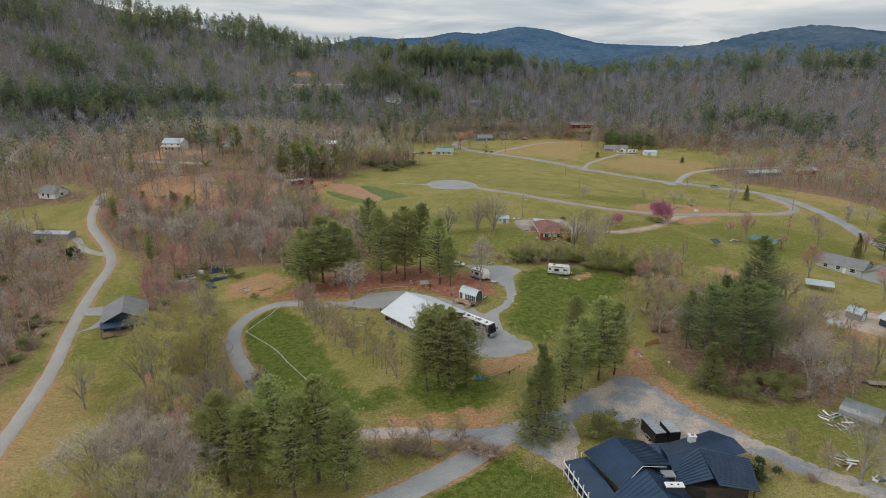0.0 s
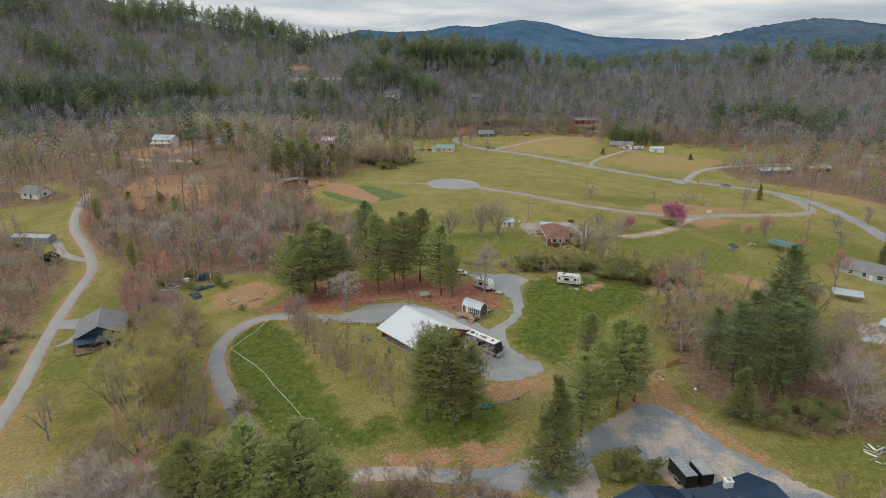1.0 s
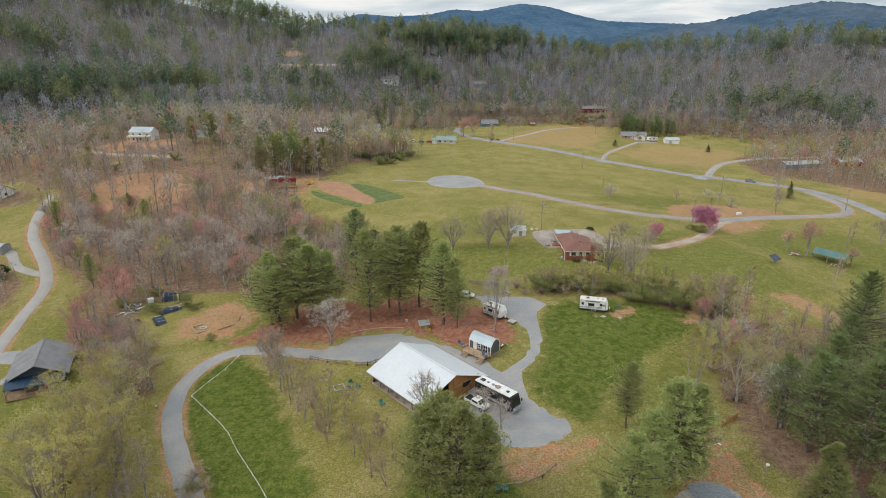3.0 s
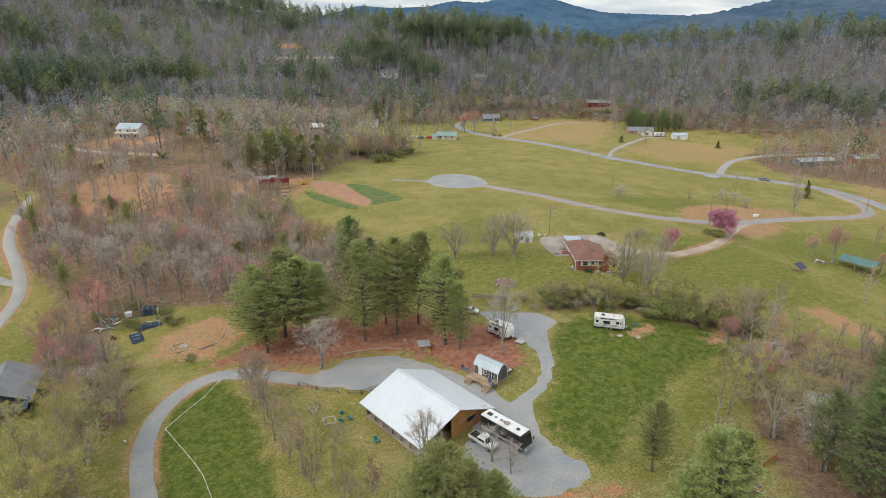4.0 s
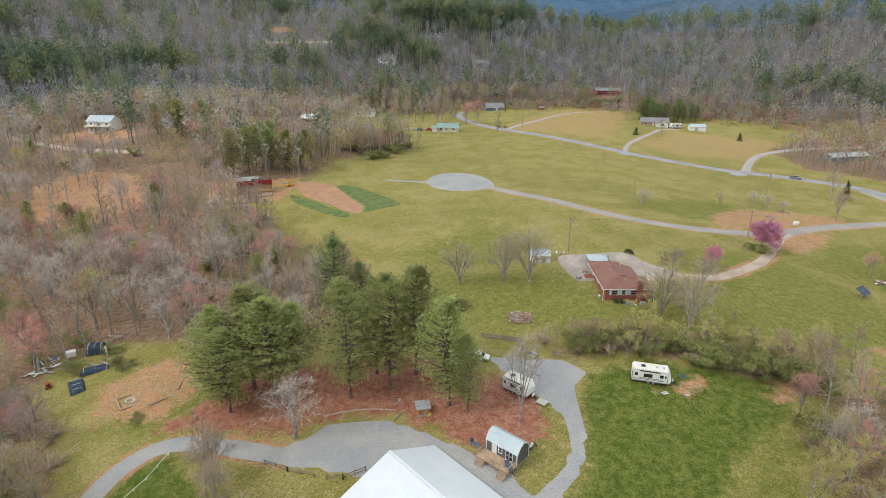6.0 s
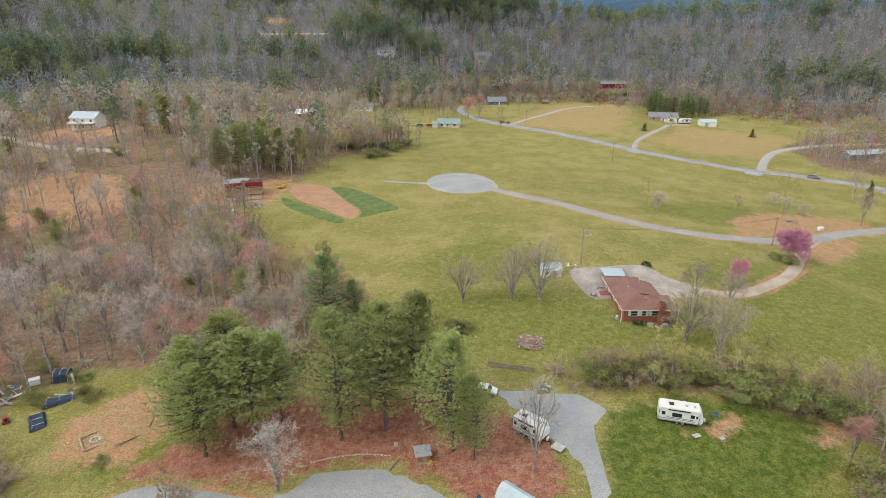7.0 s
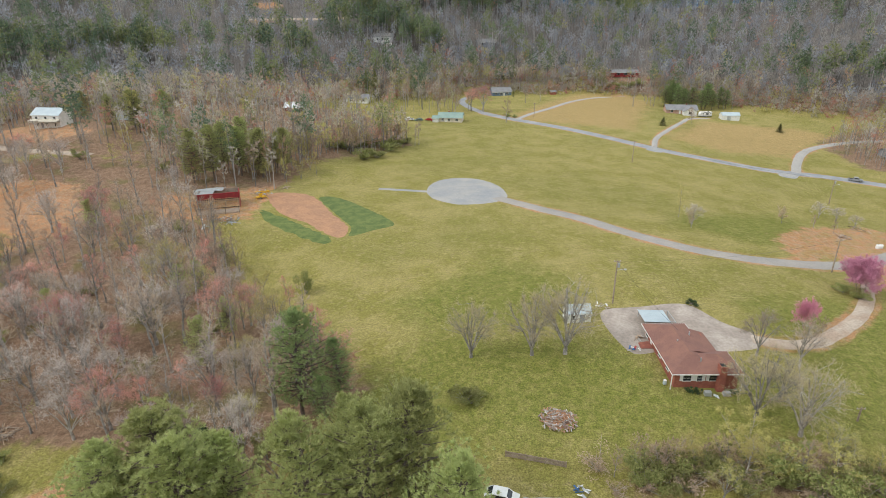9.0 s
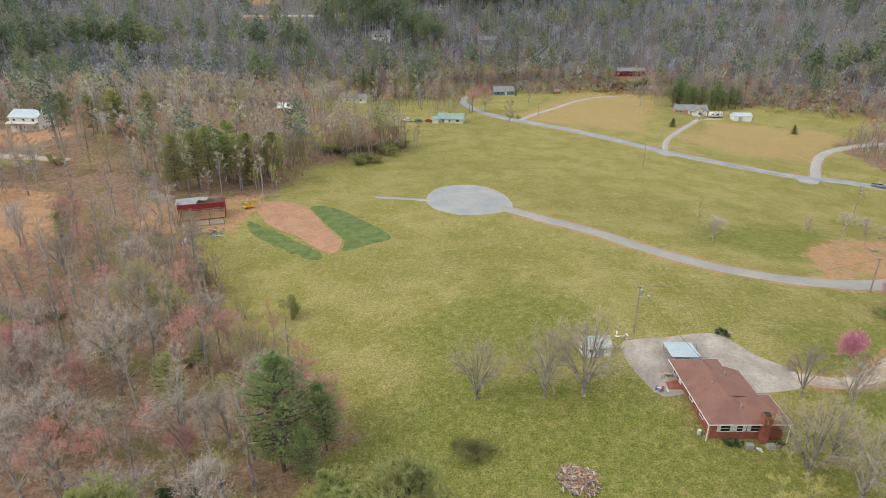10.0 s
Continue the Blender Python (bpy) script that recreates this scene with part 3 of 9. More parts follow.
for apron in ([(86, 381), (90, 387), (94, 382), (91, 377.5)], [(131, 354), (135, 360), (140, 357), (136, 351.5)]):
    yard("gravel_apron", apron, GRAVEL, "small grey gravel apron beside the road", "gravel apron", lift=0.12, wobble=0.2)
yard("soil_plot", SOIL_PLOT, BARE_SOIL, "bare tilled red soil plot in the meadow", "garden plot", lift=0.06)
yard("crop_strip", CROP_EAST, CROP, "green strip of young crop beside bare soil", "crop", lift=0.1, wobble=0.3)
yard("crop_strip", CROP_WEST, CROP, "ragged green strip of young crop", "crop", lift=0.1, wobble=0.8)


# ---- far mountains ----
def mountain_material(name, low, high):
    m, nodes, links, bsdf = material(name)
    co = nodes.new("ShaderNodeTexCoord").outputs["Object"]
    fold, woods = noised(nodes, links, 0.0035, 5, 0.6, co), noised(nodes, links, 0.035, 4, 0.7, co)
    # low and high are wood tones with the haze already mixed in
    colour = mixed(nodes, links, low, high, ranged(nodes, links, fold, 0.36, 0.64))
    mul = nodes.new("ShaderNodeVectorMath")
    mul.operation = "SCALE"
    links.new(colour, mul.inputs[0])
    links.new(ranged(nodes, links, woods, 0.3, 0.7, 0.75, 1.25, soft=False), mul.inputs["Scale"])
    links.new(mul.outputs[0], bsdf.inputs["Base Color"])
    bsdf.inputs["Roughness"].default_value = 1.0
    bsdf.inputs["Specular IOR Level"].default_value = 0.0
    bumped(nodes, links, woods, 1.0, 12.0, bsdf)
    return m


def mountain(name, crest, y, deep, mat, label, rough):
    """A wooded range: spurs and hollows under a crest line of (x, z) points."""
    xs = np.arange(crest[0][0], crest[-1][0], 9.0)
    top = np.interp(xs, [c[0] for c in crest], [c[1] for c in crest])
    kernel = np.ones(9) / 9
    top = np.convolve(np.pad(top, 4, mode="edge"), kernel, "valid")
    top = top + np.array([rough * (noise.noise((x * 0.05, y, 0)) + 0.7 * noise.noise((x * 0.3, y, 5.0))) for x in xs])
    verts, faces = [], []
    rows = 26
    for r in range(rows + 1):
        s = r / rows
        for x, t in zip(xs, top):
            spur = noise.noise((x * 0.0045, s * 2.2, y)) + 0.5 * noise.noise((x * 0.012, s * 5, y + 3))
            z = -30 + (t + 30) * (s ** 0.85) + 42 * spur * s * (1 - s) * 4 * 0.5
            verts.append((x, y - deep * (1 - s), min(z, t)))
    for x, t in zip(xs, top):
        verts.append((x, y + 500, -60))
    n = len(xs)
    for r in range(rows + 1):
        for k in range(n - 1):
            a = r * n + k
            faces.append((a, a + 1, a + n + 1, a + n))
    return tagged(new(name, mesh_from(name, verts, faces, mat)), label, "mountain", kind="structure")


# the blue of distance haze is painted into both ranges' base colours
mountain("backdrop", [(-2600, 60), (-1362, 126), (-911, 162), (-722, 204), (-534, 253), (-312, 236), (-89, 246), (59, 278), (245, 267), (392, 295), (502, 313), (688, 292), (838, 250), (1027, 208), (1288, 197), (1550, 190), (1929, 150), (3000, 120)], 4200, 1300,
         mountain_material("hazed_far_woods", (0.058, 0.115, 0.19), (0.088, 0.15, 0.225)), "far wooded mountain range with blue haze in its colour", 4.0)
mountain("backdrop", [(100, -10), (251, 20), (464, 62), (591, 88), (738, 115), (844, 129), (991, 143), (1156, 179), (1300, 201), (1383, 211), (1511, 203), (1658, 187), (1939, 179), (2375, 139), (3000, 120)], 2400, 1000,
         mountain_material("hazed_ridge_woods", (0.06, 0.105, 0.16), (0.10, 0.14, 0.19)), "wooded mountain beyond the ridge with haze in its colour", 5.0)


# ---- trees ----
class Shape:
    """Gathers points and faces of one mesh."""

    def __init__(self):
        self.verts, self.faces = [], []

    def tube(self, path, radii, sides=5):
        start = len(self.verts)
        for k, p in enumerate(path):
            d = (path[min(k + 1, len(path) - 1)] - path[max(k - 1, 0)]).normalized()
            side = d.cross(Vector((0.31, 0.2, 0.93) if abs(d.z) < 0.9 else (1, 0, 0))).normalized()
            up = side.cross(d)
            for s in range(sides):
                a = 2 * math.pi * s / sides
                self.verts.append(p + (side * math.cos(a) + up * math.sin(a)) * radii[k])
        for k in range(len(path) - 1):
            for s in range(sides):
                a, b = start + k * sides + s, start + k * sides + (s + 1) % sides
                self.faces.append((a, b, b + sides, a + sides))

    def blade(self, a, b, width, rnd):
        """One thin tapered sliver from a to b."""
        d = b - a
        side = d.cross(Vector((rnd.uniform(-1, 1), rnd.uniform(-1, 1), rnd.uniform(-1, 1)))).normalized() * width * 0.5
        n = len(self.verts)
        self.verts += [a - side, a + side, b]
        self.faces.append((n, n + 1, n + 2))

    def spray(self, a, b, width, rnd):
        """A blade that lies flat, its face to the sky."""
        d = b - a
        side = d.cross(Vector((rnd.uniform(-0.5, 0.5), rnd.uniform(-0.5, 0.5), 1))).normalized() * width * 0.5
        n = len(self.verts)
        self.verts += [a - side, a + side, b]
        self.faces.append((n, n + 1, n + 2))

    def leaf(self, at, size, rnd, flat=0.0):
        d = Vector((rnd.uniform(-1, 1), rnd.uniform(-1, 1), rnd.uniform(-1, 1) * (1 - flat))).normalized()
        e = d.cross(Vector((rnd.uniform(-1, 1), rnd.uniform(-1, 1), 1))).normalized()
        n = len(self.verts)
        self.verts += [at - d * size * 0.5, at + e * size * 0.45, at + d * size * 0.5]
        self.faces.append((n, n + 1, n + 2))

    def mesh(self, name, mat, smooth=False):
        return mesh_from(name, [tuple(v) for v in self.verts], self.faces, mat, smooth)


def swing(rnd, amount):
    return Vector((rnd.uniform(-1, 1), rnd.uniform(-1, 1), rnd.uniform(-1, 1))) * amount


def bare_shapes(seed, height, spread, limbs=14, twigs=26, leaves=0, leaf_size=0.25, stems=1, low=0.28, fine=0.035):
    """A leafless tree: trunk and limbs in one shape, boughs and twigs (with buds or leaves) in another."""
    rnd = random.Random(seed)
    wood, crown = Shape(), Shape()
    tips = []
    for stem in range(stems):
        lean = swing(rnd, 0.10 if stems == 1 else 0.34)
        top = Vector((lean.x * height, lean.y * height, height * rnd.uniform(0.86, 0.95)))
        path, radii = [], []
        thick = height * 0.0135 / math.sqrt(stems) * 1.15
        for k in range(8):
            s = k / 7
            bow = swing(rnd, height * 0.012)
            path.append(Vector((top.x * s ** 1.2, top.y * s ** 1.2, top.z * s)) + bow * (0 if k == 0 else 1) - Vector((0, 0, 0.4 if k == 0 else 0)))
            radii.append(thick * (1.35 if k == 0 else 1 - 0.86 * s))
        wood.tube(path, radii, 6)
        for n in range(limbs):
            s = low + (0.97 - low) * (n + rnd.random()) / limbs
            k = min(int(s * 7), 6)
            root = path[k].lerp(path[k + 1], s * 7 - k)
            turn = n * 2.4 + rnd.uniform(-0.5, 0.5)
            rise = rnd.uniform(0.45, 1.15) + 0.5 * s
            reach = spread * (1.12 - 0.72 * s) * rnd.uniform(0.7, 1.15)
            way = Vector((math.cos(turn), math.sin(turn), rise)).normalized()
            limb, lr = [root], [thick * (0.5 - 0.32 * s)]
            for j in range(1, 4):
                way = (way + swing(rnd, 0.22) + Vector((0, 0, 0.06))).normalized()
                limb.append(limb[-1] + way * reach / 3)
                lr.append(lr[0] * (1 - j * 0.3))
            wood.tube(limb, lr, 4)
            for b in range(5):
                s2 = rnd.uniform(0.3, 1.0) * 3
                j = min(int(s2), 2)
                start = limb[j].lerp(limb[j + 1], s2 - j)
                w2 = (way + swing(rnd, 0.85)).normalized()
                size = reach * rnd.uniform(0.28, 0.55)
                end = start + w2 * size
                crown.tube([start, start.lerp(end, 0.5) + swing(rnd, size * 0.08), end], [lr[0] * 0.34, lr[0] * 0.22, 0.012], 3)
                tips.append((start, end, size))
    for start, end, size in tips:
        for _ in range(twigs):
            s = rnd.uniform(0.15, 1.0)
            a = start.lerp(end, s)
            d = ((end - start).normalized() + swing(rnd, 0.9)).normalized()
            b = a + d * size * rnd.uniform(0.3, 0.75)
            crown.blade(a, b, fine * rnd.uniform(0.7, 1.4), rnd)
            for _ in range(leaves):
                crown.leaf(a.lerp(b, rnd.uniform(0.5, 1.05)) + swing(rnd, 0.15), leaf_size * rnd.uniform(0.6, 1.3), rnd)
    return wood, crown


def pine_shapes(seed, height, spread, whorls=17, per=6, tufts=11, bare=0.22, droop=0.0, narrow=False):
    """A pine: straight trunk, whorls of limbs, and tufts of needles along the outer half of each limb."""
    rnd = random.Random(seed)
    wood, crown = Shape(), Shape()
    path = [Vector((rnd.uniform(-1, 1) * 0.12 * k, rnd.uniform(-1, 1) * 0.12 * k, height * 0.97 * k / 7 - (0.4 if k == 0 else 0))) for k in range(8)]
    wood.tube(path, [height * 0.0125 * (1.3 if k == 0 else 1 - 0.9 * k / 7) for k in range(8)], 6)
    lobes = [rnd.uniform(0.72, 1.25) for _ in range(7)]
    for w in range(whorls):
        s = bare + (1 - bare) * (w + rnd.uniform(-0.3, 0.3)) / whorls
        s = min(max(s, bare * 0.8), 0.985)
        k = min(int(s * 7), 6)
        root = path[k].lerp(path[k + 1], s * 7 - k)
        u = (s - bare) / (1 - bare)
        wide = (1 - u) if narrow else min(1.0, 0.55 + 1.6 * u) * (1 - max(u, 0) ** 2.2) + 0.06
        for n in range(per):
            turn = 2 * math.pi * (n + rnd.random() * 0.8) / per + w
            reach = spread * wide * rnd.uniform(0.55, 1.25) * (1 if narrow else lobes[int(turn / 2 / math.pi * 7) % 7])
            if reach < 0.35:
                reach = 0.35
            way = Vector((math.cos(turn), math.sin(turn), 0.10 + 0.55 * u - droop * (1 - u) + rnd.uniform(-0.1, 0.12)))
            end = root + way * reach + Vector((0, 0, 0.12 * reach))
            wood.tube([root, root.lerp(end, 0.55) - Vector((0, 0, 0.04 * reach)), end], [0.02 * reach + 0.025, 0.012 * reach + 0.02, 0.012], 3)
            for t in range(round(tufts * 1.6)):
                q = rnd.uniform(0.12, 1.0) ** 0.6 * 1.04
                side = Vector((-math.sin(turn), math.cos(turn), 0)) * rnd.uniform(-0.42, 0.42) * reach * (0.35 + 0.65 * q)
                at = root.lerp(end, q) + side + Vector((0, 0, rnd.uniform(-0.05, 0.4)))
                out = (way.normalized() * 0.8 + Vector((0, 0, 0.45)) + swing(rnd, 0.5)).normalized()
                size = rnd.uniform(0.3, 0.55)
                for _ in range(13):
                    tip = at + (out + swing(rnd, 0.95)).normalized() * size
                    crown.spray(at, tip, 0.07, rnd)
    return wood, crown


def bush_shapes(seed, height, spread, stems=14, leaves=900, leaf_size=0.28, twiggy=True):
    """A shrub: many stems from one foot and a ragged, uneven mass of small leaves."""
    rnd = random.Random(seed)
    wood, crown = Shape(), Shape()
    lumps = [(Vector((rnd.gauss(0, 0.45) * spread, rnd.gauss(0, 0.45) * spread, height * rnd.uniform(0.3, 0.8))), rnd.uniform(0.22, 0.42) * spread) for _ in range(9)]
    for n in range(stems):
        c, r = lumps[n % len(lumps)]
        end = c + swing(rnd, r)
        wood.tube([Vector((rnd.uniform(-0.3, 0.3), rnd.uniform(-0.3, 0.3), -0.2)), end * 0.5 + swing(rnd, 0.15), end], [0.06, 0.04, 0.012], 3)
        if twiggy:
            for _ in range(24):
                a = end * rnd.uniform(0.4, 1.0)
                crown.blade(a, a + (swing(rnd, 1.0) + Vector((0, 0, 0.6))).normalized() * rnd.uniform(0.4, 1.2) * r, 0.035, rnd)
    for n in range(leaves):
        c, r = lumps[n % len(lumps)]
        d = swing(rnd, 1.0).normalized() * r * rnd.uniform(0.55, 1.15)
        p = c + Vector((d.x, d.y, d.z * height / (2.2 * spread) * 1.1))
        p.z = max(p.z, 0.05)
        crown.leaf(p, leaf_size * rnd.uniform(0.6, 1.4), rnd)
    return wood, crown


def round_shapes(seed, height, spread, limbs=7, boughs=7, twigs=40, leaves=0, leaf_size=0.2, fine=0.034, clear=0.22, stout=1.0):
    """A broad old tree: limbs fork from a short trunk and end in a rounded shell of fine twigs."""
    rnd = random.Random(seed)
    wood, crown = Shape(), Shape()
    fork = Vector((rnd.uniform(-0.3, 0.3), rnd.uniform(-0.3, 0.3), height * clear))
    thick = height * 0.023 * stout
    wood.tube([Vector((0, 0, -0.4)), fork * 0.5 + swing(rnd, 0.1), fork], [thick * 1.3, thick, thick * 0.9], 6)
    middle = Vector((0, 0, height * 0.58))
    high = height * 0.42
    for n in range(limbs):
        turn = 2 * math.pi * (n + rnd.uniform(-0.25, 0.25)) / limbs
        lift = 1.35 if n % 3 == 0 else rnd.uniform(0.1, 0.8)
        out = Vector((math.cos(turn) * math.cos(lift) * spread, math.sin(turn) * math.cos(lift) * spread, math.sin(lift) * high))
        end = middle + out * rnd.uniform(0.6, 0.8)
        bend = fork.lerp(end, 0.45) + Vector((0, 0, height * 0.06)) + swing(rnd, height * 0.03)
        limb = [fork, fork.lerp(bend, 0.55) + swing(rnd, 0.2), bend, end]
        wood.tube(limb, [thick * 0.55, thick * 0.42, thick * 0.3, thick * 0.12], 4)
        for b in range(boughs):
            s = rnd.uniform(1.3, 3.0)
            j = min(int(s), 2)
            a = limb[j].lerp(limb[j + 1], s - j)
            aim = out.normalized() + swing(rnd, 0.75)
            tip = middle + Vector((aim.x * spread, aim.y * spread, aim.z * high)) * rnd.uniform(0.72, 0.98) / max(aim.length, 0.5)
            tip = a.lerp(tip, rnd.uniform(0.6, 1.0))
            knee = a.lerp(tip, 0.5) + swing(rnd, 0.3)
            wood.tube([a, knee, tip], [thick * 0.2, thick * 0.13, 0.02], 3)
            way = (tip - middle).normalized()
            forks = []
            for _ in range(5):
                q = rnd.uniform(0.25, 1.0)
                p = a.lerp(knee, q * 2) if q < 0.5 else knee.lerp(tip, q * 2 - 1)
                e = p + (way * 0.7 + Vector((0, 0, 0.2)) + swing(rnd, 1.0)).normalized() * rnd.uniform(0.8, 1.7) * (0.3 + 0.06 * height)
                wood.blade(p, e, thick * 0.2, rnd)
                forks.append((p, e))
            for k in range(twigs):
                p, e = forks[k % 5]
                p = p.lerp(e, rnd.uniform(0.2, 1.0))
                d = (way * 0.35 + Vector((0, 0, 0.15)) + swing(rnd, 1.1)).normalized()
                e = p + d * rnd.uniform(0.4, 1.2) * (0.3 + 0.07 * height)
                crown.blade(p, e, fine * rnd.uniform(0.7, 1.4), rnd)
                for _ in range(leaves):
                    crown.leaf(p.lerp(e, rnd.uniform(0.4, 1.05)) + swing(rnd, 0.12), leaf_size * rnd.uniform(0.6, 1.3), rnd)
    return wood, crown


def tree_kind(name, shapes, bark, leaf):
    """A model tree far from view is never left: it is returned as two meshes, trunk and crown."""
    wood, crown = shapes
    return wood.mesh("trunk", bark, True), crown.mesh("crown", leaf)


def plant(kind, name, x, y, scale, label, category, group, turn=None, squash=1.0, sink=0.0):
    """Stands one tree of a kind on the ground."""
    trunk, crown = kind
    ob = new(name, None)
    rnd = random.Random(round(x * 77 + y * 131))
    ob.matrix_world = pose(x, y, gz(x, y) - sink, 0, 0, rnd.uniform(0, 360) if turn is None else turn) @ Matrix.Diagonal((scale, scale, scale * squash, 1))
    for part_name, me in (("trunk", trunk), ("crown", crown)):
        child = new(part_name, me)
        child.parent = ob
        if category in ("bush", "brush", "shrub", "flowers"):
            tagged(child, kind="stuff")
    return tagged(ob, label, category, group)


# Kinds, each with a few growths
PINES = [tree_kind("pine", pine_shapes(10 + k, 20, 4.9, 22 + k % 3, 7, 11, 0.16 + 0.04 * (k % 3)), PINE_BARK, NEEDLES) for k in range(5)]
DEEP_PINES = [tree_kind("pine", pine_shapes(25 + k, 20, 5.0, 21, 6, 11, 0.16), PINE_BARK, DEEP_NEEDLES) for k in range(3)]
SPRUCES = [tree_kind("spruce", pine_shapes(40 + k, 18, 4.0, 24, 7, 10, 0.05, 0.45, True), PINE_BARK, SPRUCE_NEEDLES) for k in range(2)]
BARES = [tree_kind("bare_tree", bare_shapes(70 + k, 16, 4.8, 15 + k % 4, 26, fine=0.038, low=0.3 + 0.05 * (k % 3)), GREY_BARK, TWIGS) for k in range(6)]
WIDE_BARES = [tree_kind("bare_tree", bare_shapes(90 + k, 11, 5.6, 12, 26, fine=0.036, stems=2 + k % 2, low=0.18), GREY_BARK, TWIGS) for k in range(3)]
SAPLINGS = [tree_kind("sapling", bare_shapes(210 + k, 9, 2.9, 13, 22, stems=1 + k % 3, low=0.2, fine=0.04), GREY_BARK, BROWN_BRUSH) for k in range(4)]
TALLS = [tree_kind("bare_tree", bare_shapes(230 + k, 18, 4.0, 18, 24, fine=0.036, low=0.36 + 0.05 * (k % 3)), GREY_BARK, TWIGS) for k in range(5)]
BUDDED = [tree_kind("budding_tree", bare_shapes(110 + k, 13, 4.6, 14, 12, leaves=2, leaf_size=0.2, low=0.25), GREY_BARK, RED_BUDS) for k in range(3)]
LEAFING = [tree_kind("leafing_tree", bare_shapes(130 + k, 12, 4.6, 13, 9, leaves=3, leaf_size=0.24, low=0.2, stems=1 + k % 2), GREY_BARK, NEW_LEAVES) for k in range(3)]
ROUND_BARES = [tree_kind("bare_tree", round_shapes(301 + k, 12, 5.9, clear=0.17), GREY_BARK, TWIGS) for k in range(3)]
ROUND_SILVER = [tree_kind("bare_tree", round_shapes(311 + k, 12, 6.2, clear=0.16), GREY_BARK, SILVER_TWIGS) for k in range(2)]
ROUND_RED = [tree_kind("budding_tree", round_shapes(321 + k, 12, 5.0, 7, 6, 24, 4, 0.2), GREY_BARK, RED_BUDS) for k in range(2)]
ROUND_YELLOW = [tree_kind("leafing_tree", round_shapes(331 + k, 12, 5.0, 7, 6, 26, 2, 0.18), GREY_BARK, NEW_LEAVES) for k in range(2)]
POLLARDS = [tree_kind("pollard", round_shapes(341 + k, 12, 7.6, 9, 7, 40, 2, 0.12, clear=0.09, stout=1.3), GREY_BARK, HAZE_TWIGS) for k in range(2)]
BUSHES = [tree_kind("bush", bush_shapes(150 + k, 2.6, 2.0, leaves=2400, leaf_size=0.2), GREY_BARK, OLIVE_LEAVES) for k in range(3)]
BRUSH = [tree_kind("brush", bush_shapes(160 + k, 2.2, 2.2, leaves=420, leaf_size=0.22), GREY_BARK, BROWN_BRUSH) for k in range(3)]
BIG_BUSHES = [tree_kind("big_bush", bush_shapes(190 + k, 8.0, 5.0, 18, 5200, 0.42, False), GREY_BARK, SPRUCE_NEEDLES) for k in range(2)]
EVERBUSHES = [tree_kind("evergreen_bush", bush_shapes(170 + k, 2.4, 1.7, leaves=1500, leaf_size=0.3, twiggy=False), GREY_BARK, DARK_LEAVES) for k in range(2)]
REDBUDS = [tree_kind("redbud", bare_shapes(180 + k, 6.5, 4.4, 16, 20, leaves=4, leaf_size=0.24, stems=3, low=0.15), GREY_BARK, PINK_BLOSSOM) for k in range(2)]


# Far woods: thousands of trees in one mesh, each with trunk, boughs and a broken crown
def far_bare(seed):
    """A leafless tree: a pale trunk and a rounded crown of several sprays of twigs."""
    rnd = random.Random(seed)
    s = Shape()
    top = Vector((rnd.uniform(-0.9, 0.9), rnd.uniform(-0.9, 0.9), 15.5))
    s.tube([Vector((0, 0, -1)), top * 0.5 + swing(rnd, 0.25), top * 0.93], [0.21, 0.15, 0.05], 3)
    trunk = len(s.verts)
    clear = rnd.uniform(0.38, 0.52)
    for n in range(8):
        h = clear + (0.92 - clear) * (n + rnd.random()) / 8
        a = top * h
        turn = n * 2.4 + rnd.uniform(-0.4, 0.4)
        out = 2.5 * (1.25 - 0.85 * h) * rnd.uniform(0.6, 1.25)
        c = a + Vector((math.cos(turn) * out, math.sin(turn) * out, rnd.uniform(0.8, 1.5) * out))
        c.z = min(c.z, 15.6)
        s.blade(a, c, 0.17, rnd)
        r = rnd.uniform(1.0, 1.8)
        for _ in range(12):
            p = a.lerp(c, rnd.uniform(0.65, 1.0)) + swing(rnd, 0.3)
            d = (swing(rnd, 1.0) + Vector((math.cos(turn) * 0.25, math.sin(turn) * 0.25, 0.75))).normalized()
            s.blade(p, p + d * r * rnd.uniform(0.6, 1.1), 0.24, rnd)
    return s, trunk


def far_pine(seed):
    """A pine: a bare lower trunk and flat, uneven pads of needles."""
    rnd = random.Random(seed)
    s = Shape()
    top = Vector((rnd.uniform(-0.5, 0.5), rnd.uniform(-0.5, 0.5), 20))
    s.tube([Vector((0, 0, -1)), top * 0.5, top], [0.28, 0.2, 0.04], 3)
    trunk = len(s.verts)
    low = rnd.uniform(0.28, 0.45)
    for w in range(17):
        u = (w + rnd.random() * 0.8) / 17
        turn = w * 2.4 + rnd.uniform(-0.6, 0.6)
        wide = min(1.0, 0.65 + 1.1 * u) * (1 - u ** 2.3)
        reach = 3.9 * wide * rnd.uniform(0.35, 1.05)
        at = top * (low + (0.985 - low) * u) + Vector((math.cos(turn) * reach, math.sin(turn) * reach, 0.25 * reach))
        pad = rnd.uniform(1.2, 1.9) * (0.45 + 0.6 * wide)
        for _ in range(15):
            p = at + Vector((rnd.gauss(0, 0.55) * pad, rnd.gauss(0, 0.55) * pad, rnd.gauss(0, 0.34) * pad))
            s.leaf(p, pad * rnd.uniform(0.6, 1.1), rnd, 0.2)
    return s, trunk


